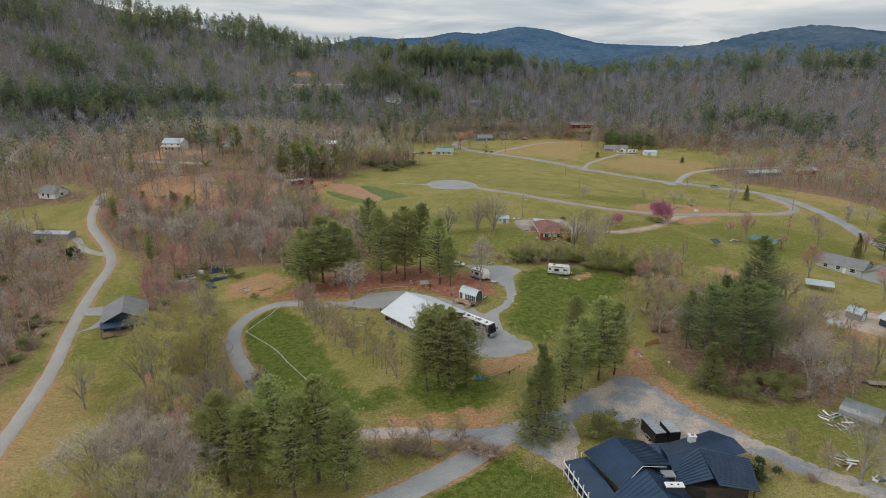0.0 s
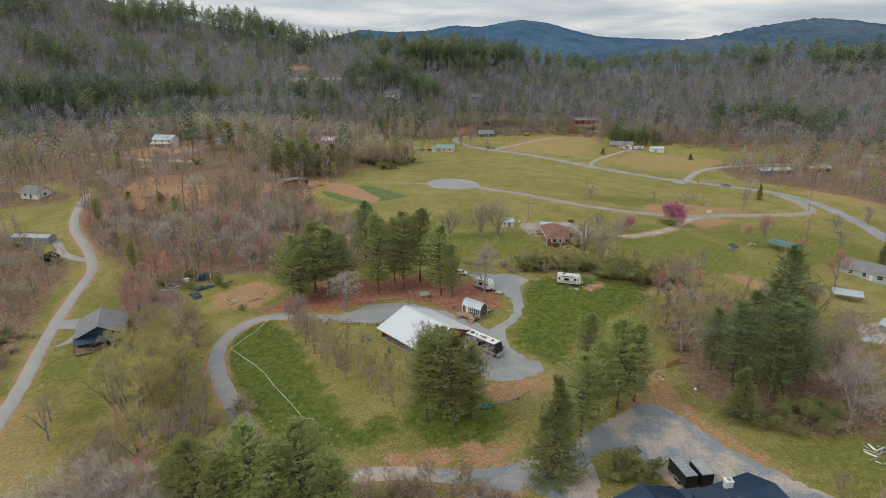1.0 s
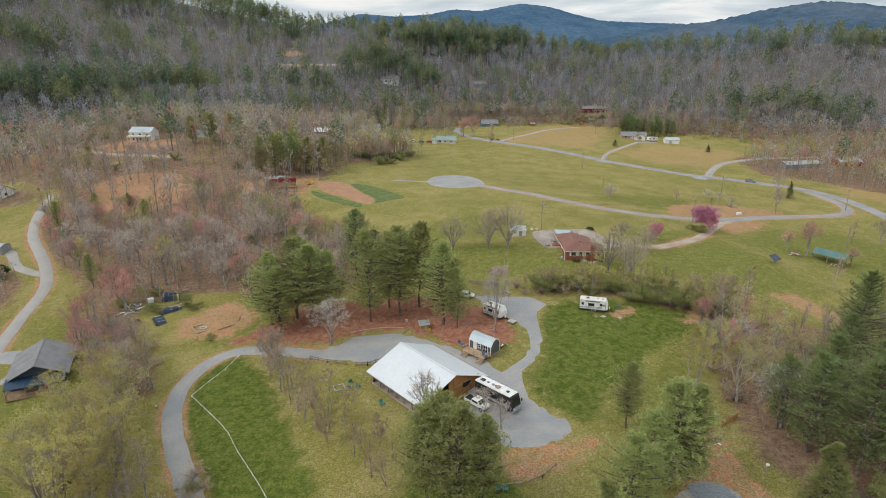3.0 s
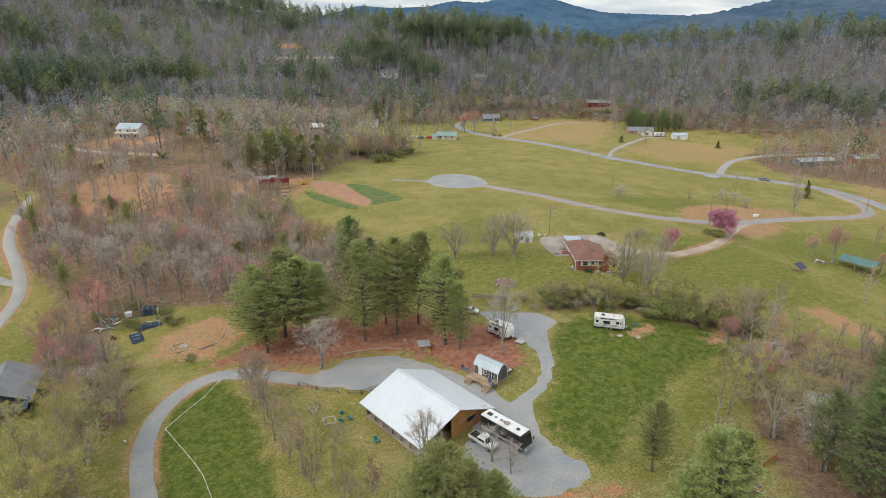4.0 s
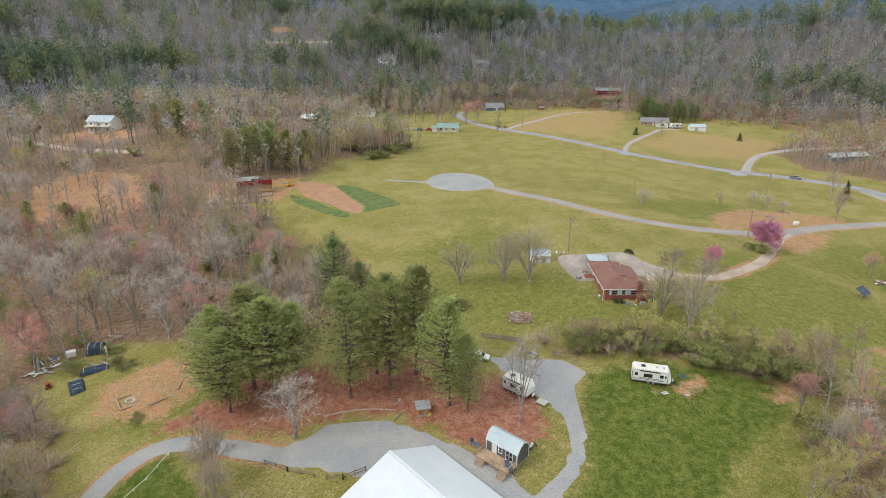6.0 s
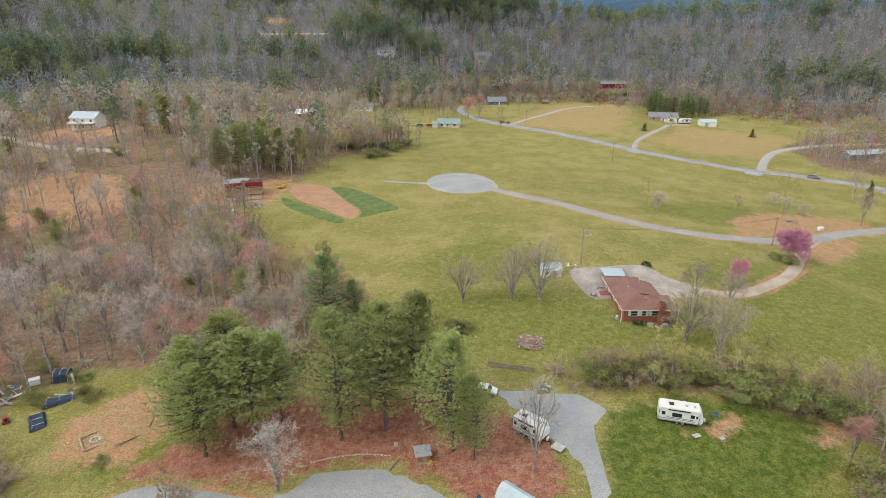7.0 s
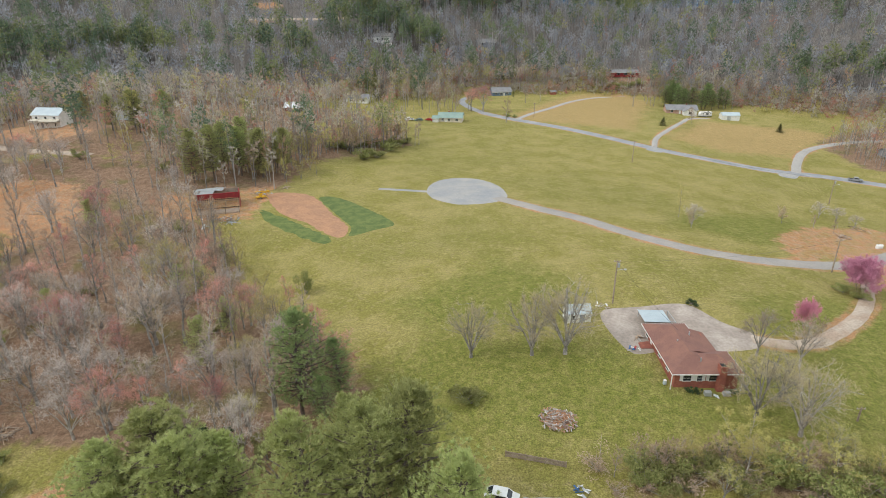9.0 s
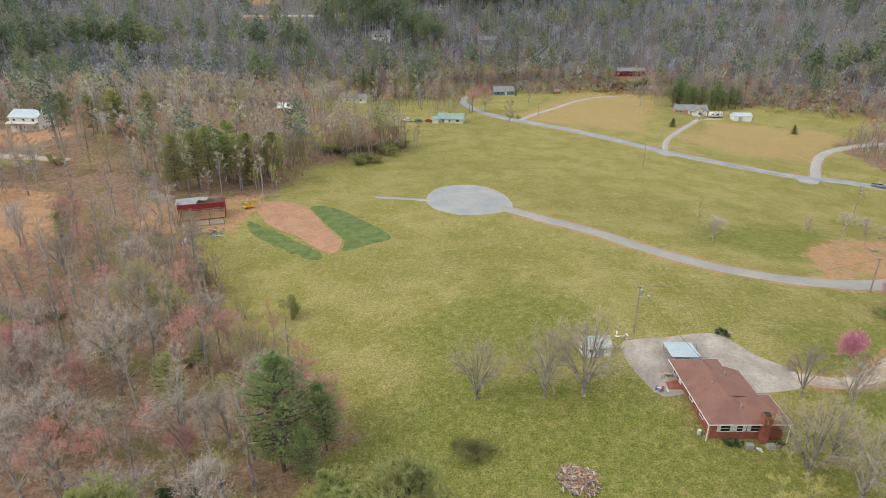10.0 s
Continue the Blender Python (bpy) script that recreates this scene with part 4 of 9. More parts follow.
def far_shrub(seed):
    """Low growth at a wood's edge: sprays of twigs from the ground up."""
    rnd = random.Random(seed)
    s = Shape()
    s.tube([Vector((0, 0, -0.5)), Vector((0, 0, 2.0)), Vector((0.2, 0.1, 4.0))], [0.1, 0.07, 0.03], 3)
    trunk = len(s.verts)
    for n in range(9):
        c = Vector((rnd.gauss(0, 1.3), rnd.gauss(0, 1.3), rnd.uniform(0.6, 4.2)))
        for _ in range(10):
            p = c + swing(rnd, 0.5)
            s.blade(p, p + (swing(rnd, 1.0) + Vector((0, 0, 0.7))).normalized() * rnd.uniform(0.7, 1.5), 0.24, rnd)
    return s, trunk


def stamp(name, models, places, label, category, rnd_seed):
    """Lays copies of small model trees into one mesh. places: x, y, z, size, turn, model, trunk colour, crown colour."""
    verts, faces, tints = [], [], []
    base = 0
    data = []
    for s, trunk in models:
        v = np.array([tuple(p) for p in s.verts])
        f3 = [f for f in s.faces if len(f) == 3] + [t for f in s.faces if len(f) == 4 for t in ((f[0], f[1], f[2]), (f[0], f[2], f[3]))]
        data.append((v, np.array(f3), trunk))
    for x, y, z, size, turn, k, bark, leaf in places:
        v, f, trunk = data[k]
        c, s = math.cos(turn), math.sin(turn)
        wide = size[0]
        out = np.empty_like(v)
        out[:, 0] = (v[:, 0] * c - v[:, 1] * s) * wide + x
        out[:, 1] = (v[:, 0] * s + v[:, 1] * c) * wide + y
        out[:, 2] = v[:, 2] * size[1] + z
        t = np.ones((len(v), 4), np.float32)
        t[:trunk, :3], t[trunk:, :3] = bark, leaf
        verts.append(out)
        faces.append(f + base)
        tints.append(t)
        base += len(v)
    verts, faces, tints = np.concatenate(verts), np.concatenate(faces), np.concatenate(tints)
    me = bpy.data.meshes.new(name)
    me.vertices.add(len(verts))
    me.loops.add(faces.size)
    me.polygons.add(len(faces))
    me.vertices.foreach_set("co", verts.ravel())
    me.loops.foreach_set("vertex_index", faces.ravel().astype(np.int32))
    me.polygons.foreach_set("loop_start", np.arange(0, faces.size, 3, dtype=np.int32))
    me.update(calc_edges=True)
    me.attributes.new("tint", "FLOAT_COLOR", "POINT").data.foreach_set("color", tints.ravel())
    me.materials.append(FAR_WOODS)
    return tagged(new(name, me), label, category, kind="stuff")


FAR_MODELS = [far_bare(k) for k in range(6)] + [far_pine(20 + k) for k in range(4)] + [far_shrub(40 + k) for k in range(3)]
BARK_TONES = ((0.38, 0.36, 0.35), (0.30, 0.28, 0.27), (0.46, 0.44, 0.43))
# cool greys of bare crowns, with distance haze put in as extra blue
HAZED_CROWN_TONES = ((0.355, 0.38, 0.43), (0.30, 0.325, 0.38), (0.41, 0.415, 0.45), (0.39, 0.375, 0.37), (0.43, 0.445, 0.48), (0.335, 0.325, 0.33), (0.43, 0.41, 0.38))
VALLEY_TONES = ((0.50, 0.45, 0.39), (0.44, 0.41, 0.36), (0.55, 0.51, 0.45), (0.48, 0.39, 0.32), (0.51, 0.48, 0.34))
SPRING_TONES = ((0.52, 0.28, 0.22), (0.50, 0.45, 0.19), (0.54, 0.36, 0.27), (0.40, 0.38, 0.17))
PINE_TONES = ((0.15, 0.205, 0.135), (0.20, 0.25, 0.135), (0.28, 0.305, 0.145))
PINE_DRIFTS = (
    (-335, 488, 24, 16, 0.85), (-290, 489, 30, 15, 0.95), (-252, 502, 24, 15, 0.95), (-205, 532, 28, 13, 0.85), (-150, 549, 32, 12, 0.5), (-115, 562, 20, 10, 0.5),
    (-360, 582, 22, 12, 0.7), (-336, 574, 13, 9, 0.7), (-345, 708, 22, 26, 0.6), (-300, 620, 15, 15, 0.7), (-312, 755, 20, 40, 0.6), (-242, 742, 24, 20, 0.6), (-155, 714, 15, 9, 0.85), (-428, 648, 34, 22, 0.5), (-184, 673, 9, 10, 0.5),
    (-70, 629, 22, 14, 0.8), (-47, 638, 14, 14, 0.8), (-19, 614, 14, 12, 0.85), (-39, 687, 26, 14, 0.75), (10, 692, 40, 14, 0.95), (50, 686, 30, 12, 0.95), (28, 661, 15, 8, 0.5),
    (226, 518, 9, 6, 0.9), (252, 521, 11, 6, 0.7), (266, 499, 15, 8, 0.8), (284, 481, 11, 7, 0.8), (307, 483, 4, 4, 1.0), (294, 609, 12, 8, 0.7), (353, 598, 15, 10, 0.7), (385, 586, 20, 10, 0.75), (180, 700, 30, 9, 0.6), (-200, 805, 60, 30, 0.5),
)


def far_tree(rnd, x, y, pine, spring=0.08, size=1.0, tones=HAZED_CROWN_TONES):
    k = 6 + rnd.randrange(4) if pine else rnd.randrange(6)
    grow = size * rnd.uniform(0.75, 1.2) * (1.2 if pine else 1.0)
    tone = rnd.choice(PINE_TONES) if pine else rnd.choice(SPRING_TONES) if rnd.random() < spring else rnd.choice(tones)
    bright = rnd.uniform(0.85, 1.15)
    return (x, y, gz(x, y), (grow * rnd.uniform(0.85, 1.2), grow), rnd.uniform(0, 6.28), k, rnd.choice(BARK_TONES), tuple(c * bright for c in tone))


def pine_chance(x, y):
    """Pines stand in drifts along the hill's foot and its ridges."""
    v = noise.noise((x * 0.017, y * 0.02, 4.0)) + 0.45 * noise.noise((x * 0.05, y * 0.05, 8.0))
    drift = max(p * math.exp(-(((x - a) / w) ** 2 + ((y - b) / d) ** 2) ** 2) for a, b, w, d, p in PINE_DRIFTS)
    ridge = float(np.interp(x, HILL_X, RIDGE_Y))
    crest = math.exp(-(((y - ridge + 8) / 26) ** 2)) * 0.16
    return (0.04 if x > 60 else 0.11) + (0.3 if x > 60 else 0.8) * min(0.35, 1.5 * max(0.0, v - 0.42)) + drift + crest


def hillside(seed, count, x0, x1, near, far_y):
    """Trees over a stretch of hillside, from its foot to behind its ridge."""
    rnd = random.Random(seed)
    out = []
    while len(out) < count:
        x = rnd.uniform(x0, x1)
        foot, ridge = float(np.interp(x, HILL_X, FOOT_Y)), float(np.interp(x, HILL_X, RIDGE_Y))
        y = rnd.uniform(foot + near, ridge + far_y)
        if (638 < y < 656 and -155 < x < -85) or (656 > y > 622 and -150 < x < -90 and rnd.random() < 0.6) or math.hypot(x + 152, y - 686) < 7:
            continue
        if math.hypot(x - 125, y - 556) < 17:
            continue
        if y - foot < 45:
            for _ in range(3):
                px, py = x + rnd.uniform(-7, 7), y + rnd.uniform(-9, 5)
                grow, tone = rnd.uniform(0.7, 1.4), rnd.choice(VALLEY_TONES + SPRING_TONES)
                out.append((px, py, gz(px, py), (grow, grow), rnd.uniform(0, 6.28), 10 + rnd.randrange(3), rnd.choice(BARK_TONES), tone))
        out.append(far_tree(rnd, x, y, rnd.random() < pine_chance(x, y), 0.05 + 0.25 * max(0.0, 1 - (y - foot) / 60), 0.92, VALLEY_TONES if rnd.random() < 0.8 - (y - foot) / 70 else HAZED_CROWN_TONES))
    return out


def pine_stands():
    """The close stands in which pines crowd out all else."""
    rnd = random.Random(9)
    out = []
    for a, b, w, d, p in PINE_DRIFTS:
        for _ in range(round(w * d * p * p / 14)):
            x, y = a + rnd.uniform(-1, 1) * w, b + rnd.uniform(-1, 1) * d
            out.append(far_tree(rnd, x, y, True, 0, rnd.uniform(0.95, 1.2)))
    return out


stamp("pine_stands", FAR_MODELS, pine_stands(), "dark green pine stands along the wooded slope", "woods", 4)
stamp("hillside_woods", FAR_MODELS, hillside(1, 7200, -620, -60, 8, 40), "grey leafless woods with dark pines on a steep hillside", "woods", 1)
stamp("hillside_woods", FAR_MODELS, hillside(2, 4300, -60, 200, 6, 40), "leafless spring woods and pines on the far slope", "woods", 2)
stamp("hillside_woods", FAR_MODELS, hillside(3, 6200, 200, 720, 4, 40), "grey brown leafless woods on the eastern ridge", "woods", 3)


def scattered(seed, polygon, spacing, keep=2.0, tries=40000):
    """Places in a polygon that stand at least spacing apart."""
    rnd = random.Random(seed)
    xs, ys = zip(*polygon)
    got, cell = [], {}
    for _ in range(tries):
        x, y = rnd.uniform(min(xs), max(xs)), rnd.uniform(min(ys), max(ys))
        key = (int(x // spacing), int(y // spacing))
        if any(math.hypot(x - a, y - b) < spacing for i in (-1, 0, 1) for j in (-1, 0, 1) for a, b in cell.get((key[0] + i, key[1] + j), ())):
            continue
        cell.setdefault(key, []).append((x, y))
        got.append((x, y))
    if not got:
        return got
    deep = depth_in(np.array([g[0] for g in got]), np.array([g[1] for g in got]), polygon)
    return [g for g, d in zip(got, deep) if d > keep]


# ground kept open round houses in the woods
CLEARINGS = ((-172, 362, 10), (-148, 360, 9), (63, 116, 14), (-163, 362, 13), (-158, 372, 9), (-157, 350, 10), (-150, 338, 8), (-157, 232, 10), (-192, 293, 8), (-192, 286, 7), (208, 390, 10), (238, 394, 9), (-132, 372, 7), (-80, 436, 8), (-56, 503, 10), (-108, 300, 16), (-118, 286, 12), (286, 408, 9), (-69, 292, 9), (-56, 495, 9), (-10, 550, 9), (-13, 563, 9), (-7, 540, 8))


def wood_fill(seed, polygon, spacing, pine, spring, size, label, keep=2.0):
    rnd = random.Random(seed)
    places = [far_tree(rnd, x, y, rnd.random() < pine, spring, size, VALLEY_TONES) for x, y in scattered(seed, polygon, spacing, keep) if all(math.hypot(x - a, y - b) > r for a, b, r in CLEARINGS)]
    return stamp("valley_woods", FAR_MODELS, places, label, "woods", seed)


wood_fill(11, RIVER_WOOD, 4.2, 0.02, 0.5, 0.8, "brown leafless trees with reddish buds beside the road", 3)
wood_fill(12, NORTH_WOOD, 6.0, 0.03, 0.30, 0.95, "thin spring woods with pines round far houses", 3)
wood_fill(21, [(-100, 470), (-44, 478), (-30, 462), (6, 470), (9, 500), (8, 540), (-8, 574), (-60, 566), (-110, 520)], 7.0, 0.06, 0.35, 0.85, "thin spring trees round far houses and lawns", 1)
wood_fill(14, NORTHWEST_WOOD, 5.0, 0.03, 0.30, 1.0, "brown leafless woods round a far white house", 3)
wood_fill(13, [(-140, 60), (-136, 130), (-146, 190), (-160, 226), (-164, 247), (-180, 244), (-200, 247), (-205, 276), (-170, 280), (-176, 296), (-215, 306), (-330, 310), (-340, 200), (-300, 60)], 4.6, 0.03, 0.25, 0.95, "leafless brush and small trees west of the road", 4)

wood_fill(15, WEST_WOOD, 7.5, 0.04, 0.4, 0.36, "leafless saplings and undergrowth in the wood", 1)
wood_fill(19, LEFT_WOOD, 4.2, 0.0, 0.3, 0.5, "leafless undergrowth west of the gravel road", 1)
wood_fill(20, RIVER_WOOD, 4.6, 0.0, 0.5, 0.45, "leafless undergrowth with reddish buds beside the road", 0)
wood_fill(16, SOUTH_WOOD, 8.0, 0.0, 0.3, 0.36, "leafless saplings between the drive and road", 1)
wood_fill(17, EAST_WOOD, 4.2, 0.0, 0.4, 0.36, "leafless saplings on rough ground", 1)

# Woods near the meadow, tree by tree
wood_fill(18, BARN_GROVE, 4.9, 0.08, 0.25, 0.85, "leafless trees and thin pines behind the ruined barn", 0.5)

rnd = random.Random(5)
OPEN_WOOD = [(-160, 300), (-141, 316), (-112, 314), (-84, 318), (-74, 296), (-92, 276), (-104, 258), (-124, 254), (-142, 262)]
places = scattered(31, WEST_WOOD, 5.2, 1.0)
thin = depth_in(np.array([p[0] for p in places]), np.array([p[1] for p in places]), OPEN_WOOD)
for (x, y), inside in zip(places, thin):
    if any(math.hypot(x - a, y - b) < c for a, b, c in CLEARINGS) or (inside > 0 and rnd.random() < 0.68):
        continue
    r = rnd.random()
    if r < 0.03:
        plant(rnd.choice(PINES), "pine_tree", x, y, rnd.uniform(0.35, 0.6), "young green pine among leafless trees", "tree", "wood pines")
    elif r < 0.16:
        plant(rnd.choice(BUDDED[:1] + ROUND_RED), "maple_tree", x, y, rnd.uniform(0.6, 1.0), "maple hazed with red spring buds", "tree", "budding maples")
    elif r < 0.27:
        plant(rnd.choice(LEAFING[:1] + ROUND_YELLOW), "leafing_tree", x, y, rnd.uniform(0.6, 1.05), "tree with thin yellow-green new leaves", "tree", "leafing trees")
    elif r < 0.38:
        plant(rnd.choice(ROUND_SILVER), "bare_tree", x, y, rnd.uniform(0.7, 1.15), "leafless tree with silvery twigs", "tree", "silvery trees")
    elif r < 0.44:
        plant(rnd.choice(BUSHES), "bush", x, y, rnd.uniform(0.7, 1.4), "olive-green bush in the undergrowth", "bush", "wood bushes")
    elif r < 0.86:
        plant(rnd.choice(TALLS), "bare_tree", x, y, rnd.uniform(0.65, 1.05), "tall slender leafless tree in the wood", "tree", "tall wood trees")
    else:
        plant(rnd.choice(BARES[:2] + ROUND_BARES), "bare_tree", x, y, rnd.uniform(0.7, 1.1), "leafless grey-brown tree in the wood", "tree", "wood trees")


# ---- building kit ----
def thing(name, x, y, turn, label, category, group="", z=None):
    """An Empty at a thing's base, on the ground."""
    ob = new(name, None)
    ob.matrix_world = pose(x, y, gz(x, y) if z is None else z, 0, 0, turn)
    return tagged(ob, label, category, group)


RIBS = {}


def part(name, bm, mat, parent, label="", bevel=0.0):
    """Links a bmesh as one mesh under a thing or a part; the seams of a sheet become parts of it."""
    ribs = RIBS.pop(id(bm), ())
    if bevel:
        bmesh.ops.bevel(bm, geom=list(bm.edges), offset=bevel, segments=1, affect="EDGES", clamp_overlap=True)
    bmesh.ops.recalc_face_normals(bm, faces=list(bm.faces))
    me = bpy.data.meshes.new(name)
    bm.to_mesh(me)
    bm.free()
    me.materials.append(mat)
    ob = new(name, me)
    ob.parent = parent
    for rib in ribs:
        part("seam", rib, mat, ob)
    return tagged(ob, label) if label else ob


def add_box(bm, x0, x1, y0, y1, z0, z1):
    v = [bm.verts.new(p) for p in ((x0, y0, z0), (x1, y0, z0), (x1, y1, z0), (x0, y1, z0), (x0, y0, z1), (x1, y0, z1), (x1, y1, z1), (x0, y1, z1))]
    for f in ((3, 2, 1, 0), (4, 5, 6, 7), (0, 1, 5, 4), (1, 2, 6, 5), (2, 3, 7, 6), (3, 0, 4, 7)):
        bm.faces.new([v[k] for k in f])
    return v


def boxes(*spans):
    bm = bmesh.new()
    for s in spans:
        add_box(bm, *s)
    return bm


def add_beam(bm, a, b, w, h=None):
    """A square bar from a to b."""
    a, b = Vector(a), Vector(b)
    h = h or w
    d = (b - a).normalized()
    side = d.cross(Vector((0, 0, 1)) if abs(d.z) < 0.95 else Vector((1, 0, 0))).normalized()
    up = side.cross(d)
    ring = []
    for p in (a, b):
        ring.append([bm.verts.new(p + side * sx * w / 2 + up * sz * h / 2) for sx, sz in ((-1, -1), (1, -1), (1, 1), (-1, 1))])
    for k in range(4):
        bm.faces.new((ring[0][k], ring[0][(k + 1) % 4], ring[1][(k + 1) % 4], ring[1][k]))
    bm.faces.new(ring[0][::-1])
    bm.faces.new(ring[1])


def beams(w, *pairs, h=None):
    bm = bmesh.new()
    for a, b in pairs:
        add_beam(bm, a, b, w, h)
    return bm


def add_prism(bm, profile, y0, y1, axis="y"):
    """Extrudes a profile of (across, up) points along y (or along x)."""
    place = (lambda u, y, z: (u, y, z)) if axis == "y" else (lambda u, y, z: (y, u, z))
    a = [bm.verts.new(place(u, y0, z)) for u, z in profile]
    b = [bm.verts.new(place(u, y1, z)) for u, z in profile]
    n = len(profile)
    bm.faces.new(a)
    bm.faces.new(b[::-1])
    for k in range(n):
        bm.faces.new((a[k], b[k], b[(k + 1) % n], a[(k + 1) % n]))


def prism(profile, y0, y1, axis="y"):
    bm = bmesh.new()
    add_prism(bm, profile, y0, y1, axis)
    return bm


def sheet(corners, thick=0.08, seam=0.0, seam_high=0.05, seam_wide=0.06):
    """A roof plane with thickness: eave start, eave end, ridge end, ridge start. seam: spacing of raised seams, eave to ridge."""
    a, b, c, d = (Vector(p) for p in corners)
    n = (b - a).cross(d - a).normalized()
    if n.z < 0:
        n = -n
    bm = bmesh.new()
    top = [bm.verts.new(p) for p in (a, b, c, d)]
    low = [bm.verts.new(p - n * thick) for p in (a, b, c, d)]
    bm.faces.new(top)
    bm.faces.new(low[::-1])
    for k in range(4):
        bm.faces.new((top[k], low[k], low[(k + 1) % 4], top[(k + 1) % 4]))
    if seam:
        count = max(1, round((b - a).length / seam))
        for k in range(count + 1):
            s = min(max(k / count, 0.004), 0.996)
            p, q = a.lerp(b, s) + n * seam_high / 2, d.lerp(c, s) + n * seam_high / 2
            if (q - p).length > 0.2:
                rib = bmesh.new()
                add_beam(rib, p, q, seam_wide, seam_high)
                RIBS.setdefault(id(bm), []).append(rib)
    return bm


def lathe(profile, sides=12):
    """A round body from (radius, height) points."""
    bm = bmesh.new()
    rings = []
    for r, z in profile:
        rings.append([bm.verts.new((r * math.cos(2 * math.pi * k / sides), r * math.sin(2 * math.pi * k / sides), z)) for k in range(sides)])
    for lo, hi in zip(rings, rings[1:]):
        for k in range(sides):
            bm.faces.new((lo[k], lo[(k + 1) % sides], hi[(k + 1) % sides], hi[k]))
    bm.faces.new(rings[0][::-1])
    bm.faces.new(rings[-1])
    return bm


def wheel(parent, x, y, r, wide=0.24, name="wheel"):
    """A tyre with its rim, its axle along x."""
    bm = lathe(((r * 0.62, -wide / 2), (r * 0.94, -wide / 2), (r, -wide / 4), (r, wide / 4), (r * 0.94, wide / 2), (r * 0.62, wide / 2)), 14)
    bmesh.ops.transform(bm, matrix=pose(x, y, r, 0, 90, 0), verts=list(bm.verts))
    w = part(name, bm, RUBBER, parent)
    bm = lathe(((r * 0.6, -wide * 0.52), (r * 0.6, wide * 0.52), (r * 0.3, wide * 0.56)), 10)
    bmesh.ops.transform(bm, matrix=pose(x, y, r, 0, 90, 0), verts=list(bm.verts))
    part("rim", bm, ALUMINIUM, w)
    return w


def window(parent, side, u, z, w, h, at, trim=None, shutters=None):
    """A window on a wall: side is the way out of the wall (e, w, n, s), u its place along the wall, at the wall's plane."""
    trim = trim or WHITE_PAINT
    sign = 1 if side in "en" else -1

    def span(u0, u1, z0, z1, d0, d1):
        d = sorted((at + sign * d0, at + sign * d1))
        return (d[0], d[1], u0, u1, z0, z1) if side in "ew" else (u0, u1, d[0], d[1], z0, z1)

    f = 0.09
    frame_bm = boxes(span(u - w / 2 - f, u + w / 2 + f, z + h, z + h + f, -0.02, 0.07), span(u - w / 2 - f, u + w / 2 + f, z - f, z, -0.02, 0.1), span(u - w / 2 - f, u - w / 2, z, z + h, -0.02, 0.07), span(u + w / 2, u + w / 2 + f, z, z + h, -0.02, 0.07), span(u - w / 2, u + w / 2, z + h / 2 - 0.025, z + h / 2 + 0.025, -0.02, 0.055))
    ob = part("window", frame_bm, trim, parent)
    part("pane", boxes(span(u - w / 2, u + w / 2, z, z + h, -0.01, 0.03)), GLASS, ob)
    if shutters:
        for s in (-1, 1):
            c = u + s * (w / 2 + f + 0.22)
            part("shutter", boxes(span(c - 0.2, c + 0.2, z - 0.05, z + h + 0.05, 0.0, 0.06)), shutters, parent)
    return ob


def door(parent, side, u, z, w, h, at, mat):
    sign = 1 if side in "en" else -1

    def span(u0, u1, z0, z1, d0, d1):
        d = sorted((at + sign * d0, at + sign * d1))
        return (d[0], d[1], u0, u1, z0, z1) if side in "ew" else (u0, u1, d[0], d[1], z0, z1)

    ob = part("door", boxes(span(u - w / 2, u + w / 2, z, z + h, -0.01, 0.06)), mat, parent)
    part("handle", boxes(span(u + w / 2 - 0.14, u + w / 2 - 0.08, z + 0.95, z + 1.05, 0.05, 0.12)), ALUMINIUM, ob)
    return ob


def rail(parent, points, high=0.95, mat=None, post=0.09, gap=1.4, balusters=True):
    """A railing through the points, which lie on the deck's floor: each post, the rails and the balusters."""
    mat = mat or DECK_WOOD
    for a, b in zip(points, points[1:]):
        a, b = Vector(a), Vector(b)
        n = max(1, round((b - a).length / gap))
        for k in range(n + 1):
            p = a.lerp(b, k / n)
            part("post", boxes((p.x - post / 2, p.x + post / 2, p.y - post / 2, p.y + post / 2, p.z, p.z + high)), mat, parent)
        up = Vector((0, 0, high))
        bm = beams(0.09, (a + up, b + up))
        add_beam(bm, a + up * 0.15, b + up * 0.15, 0.06)
        if balusters:
            m = max(2, round((b - a).length / 0.28))
            for k in range(1, m):
                p = a.lerp(b, k / m)
                add_beam(bm, p + up * 0.15, p + up, 0.04)
        part("railing", bm, mat, parent)


def stairs(parent, x, y, turn, steps, wide, drop, mat):
    """Steps that go down from a deck's edge, along local -y turned."""
    m = pose(x, y, 0, 0, 0, turn)
    for k in range(steps):
        bm = boxes((-wide / 2, wide / 2, -0.28 * (k + 1), -0.28 * k + 0.02, drop[0] - (drop[0] - drop[1]) * (k + 1) / (steps + 1) - 0.05, drop[0] - (drop[0] - drop[1]) * (k + 1) / (steps + 1)))
        bmesh.ops.transform(bm, matrix=m, verts=list(bm.verts))
        part("step", bm, mat, parent)
    bm = beams(0.06, ((-wide / 2, 0, drop[0] - 0.1), (-wide / 2, -0.28 * steps, drop[1])), ((wide / 2, 0, drop[0] - 0.1), (wide / 2, -0.28 * steps, drop[1])), h=0.2)
    bmesh.ops.transform(bm, matrix=m, verts=list(bm.verts))
    part("stringer", bm, mat, parent)


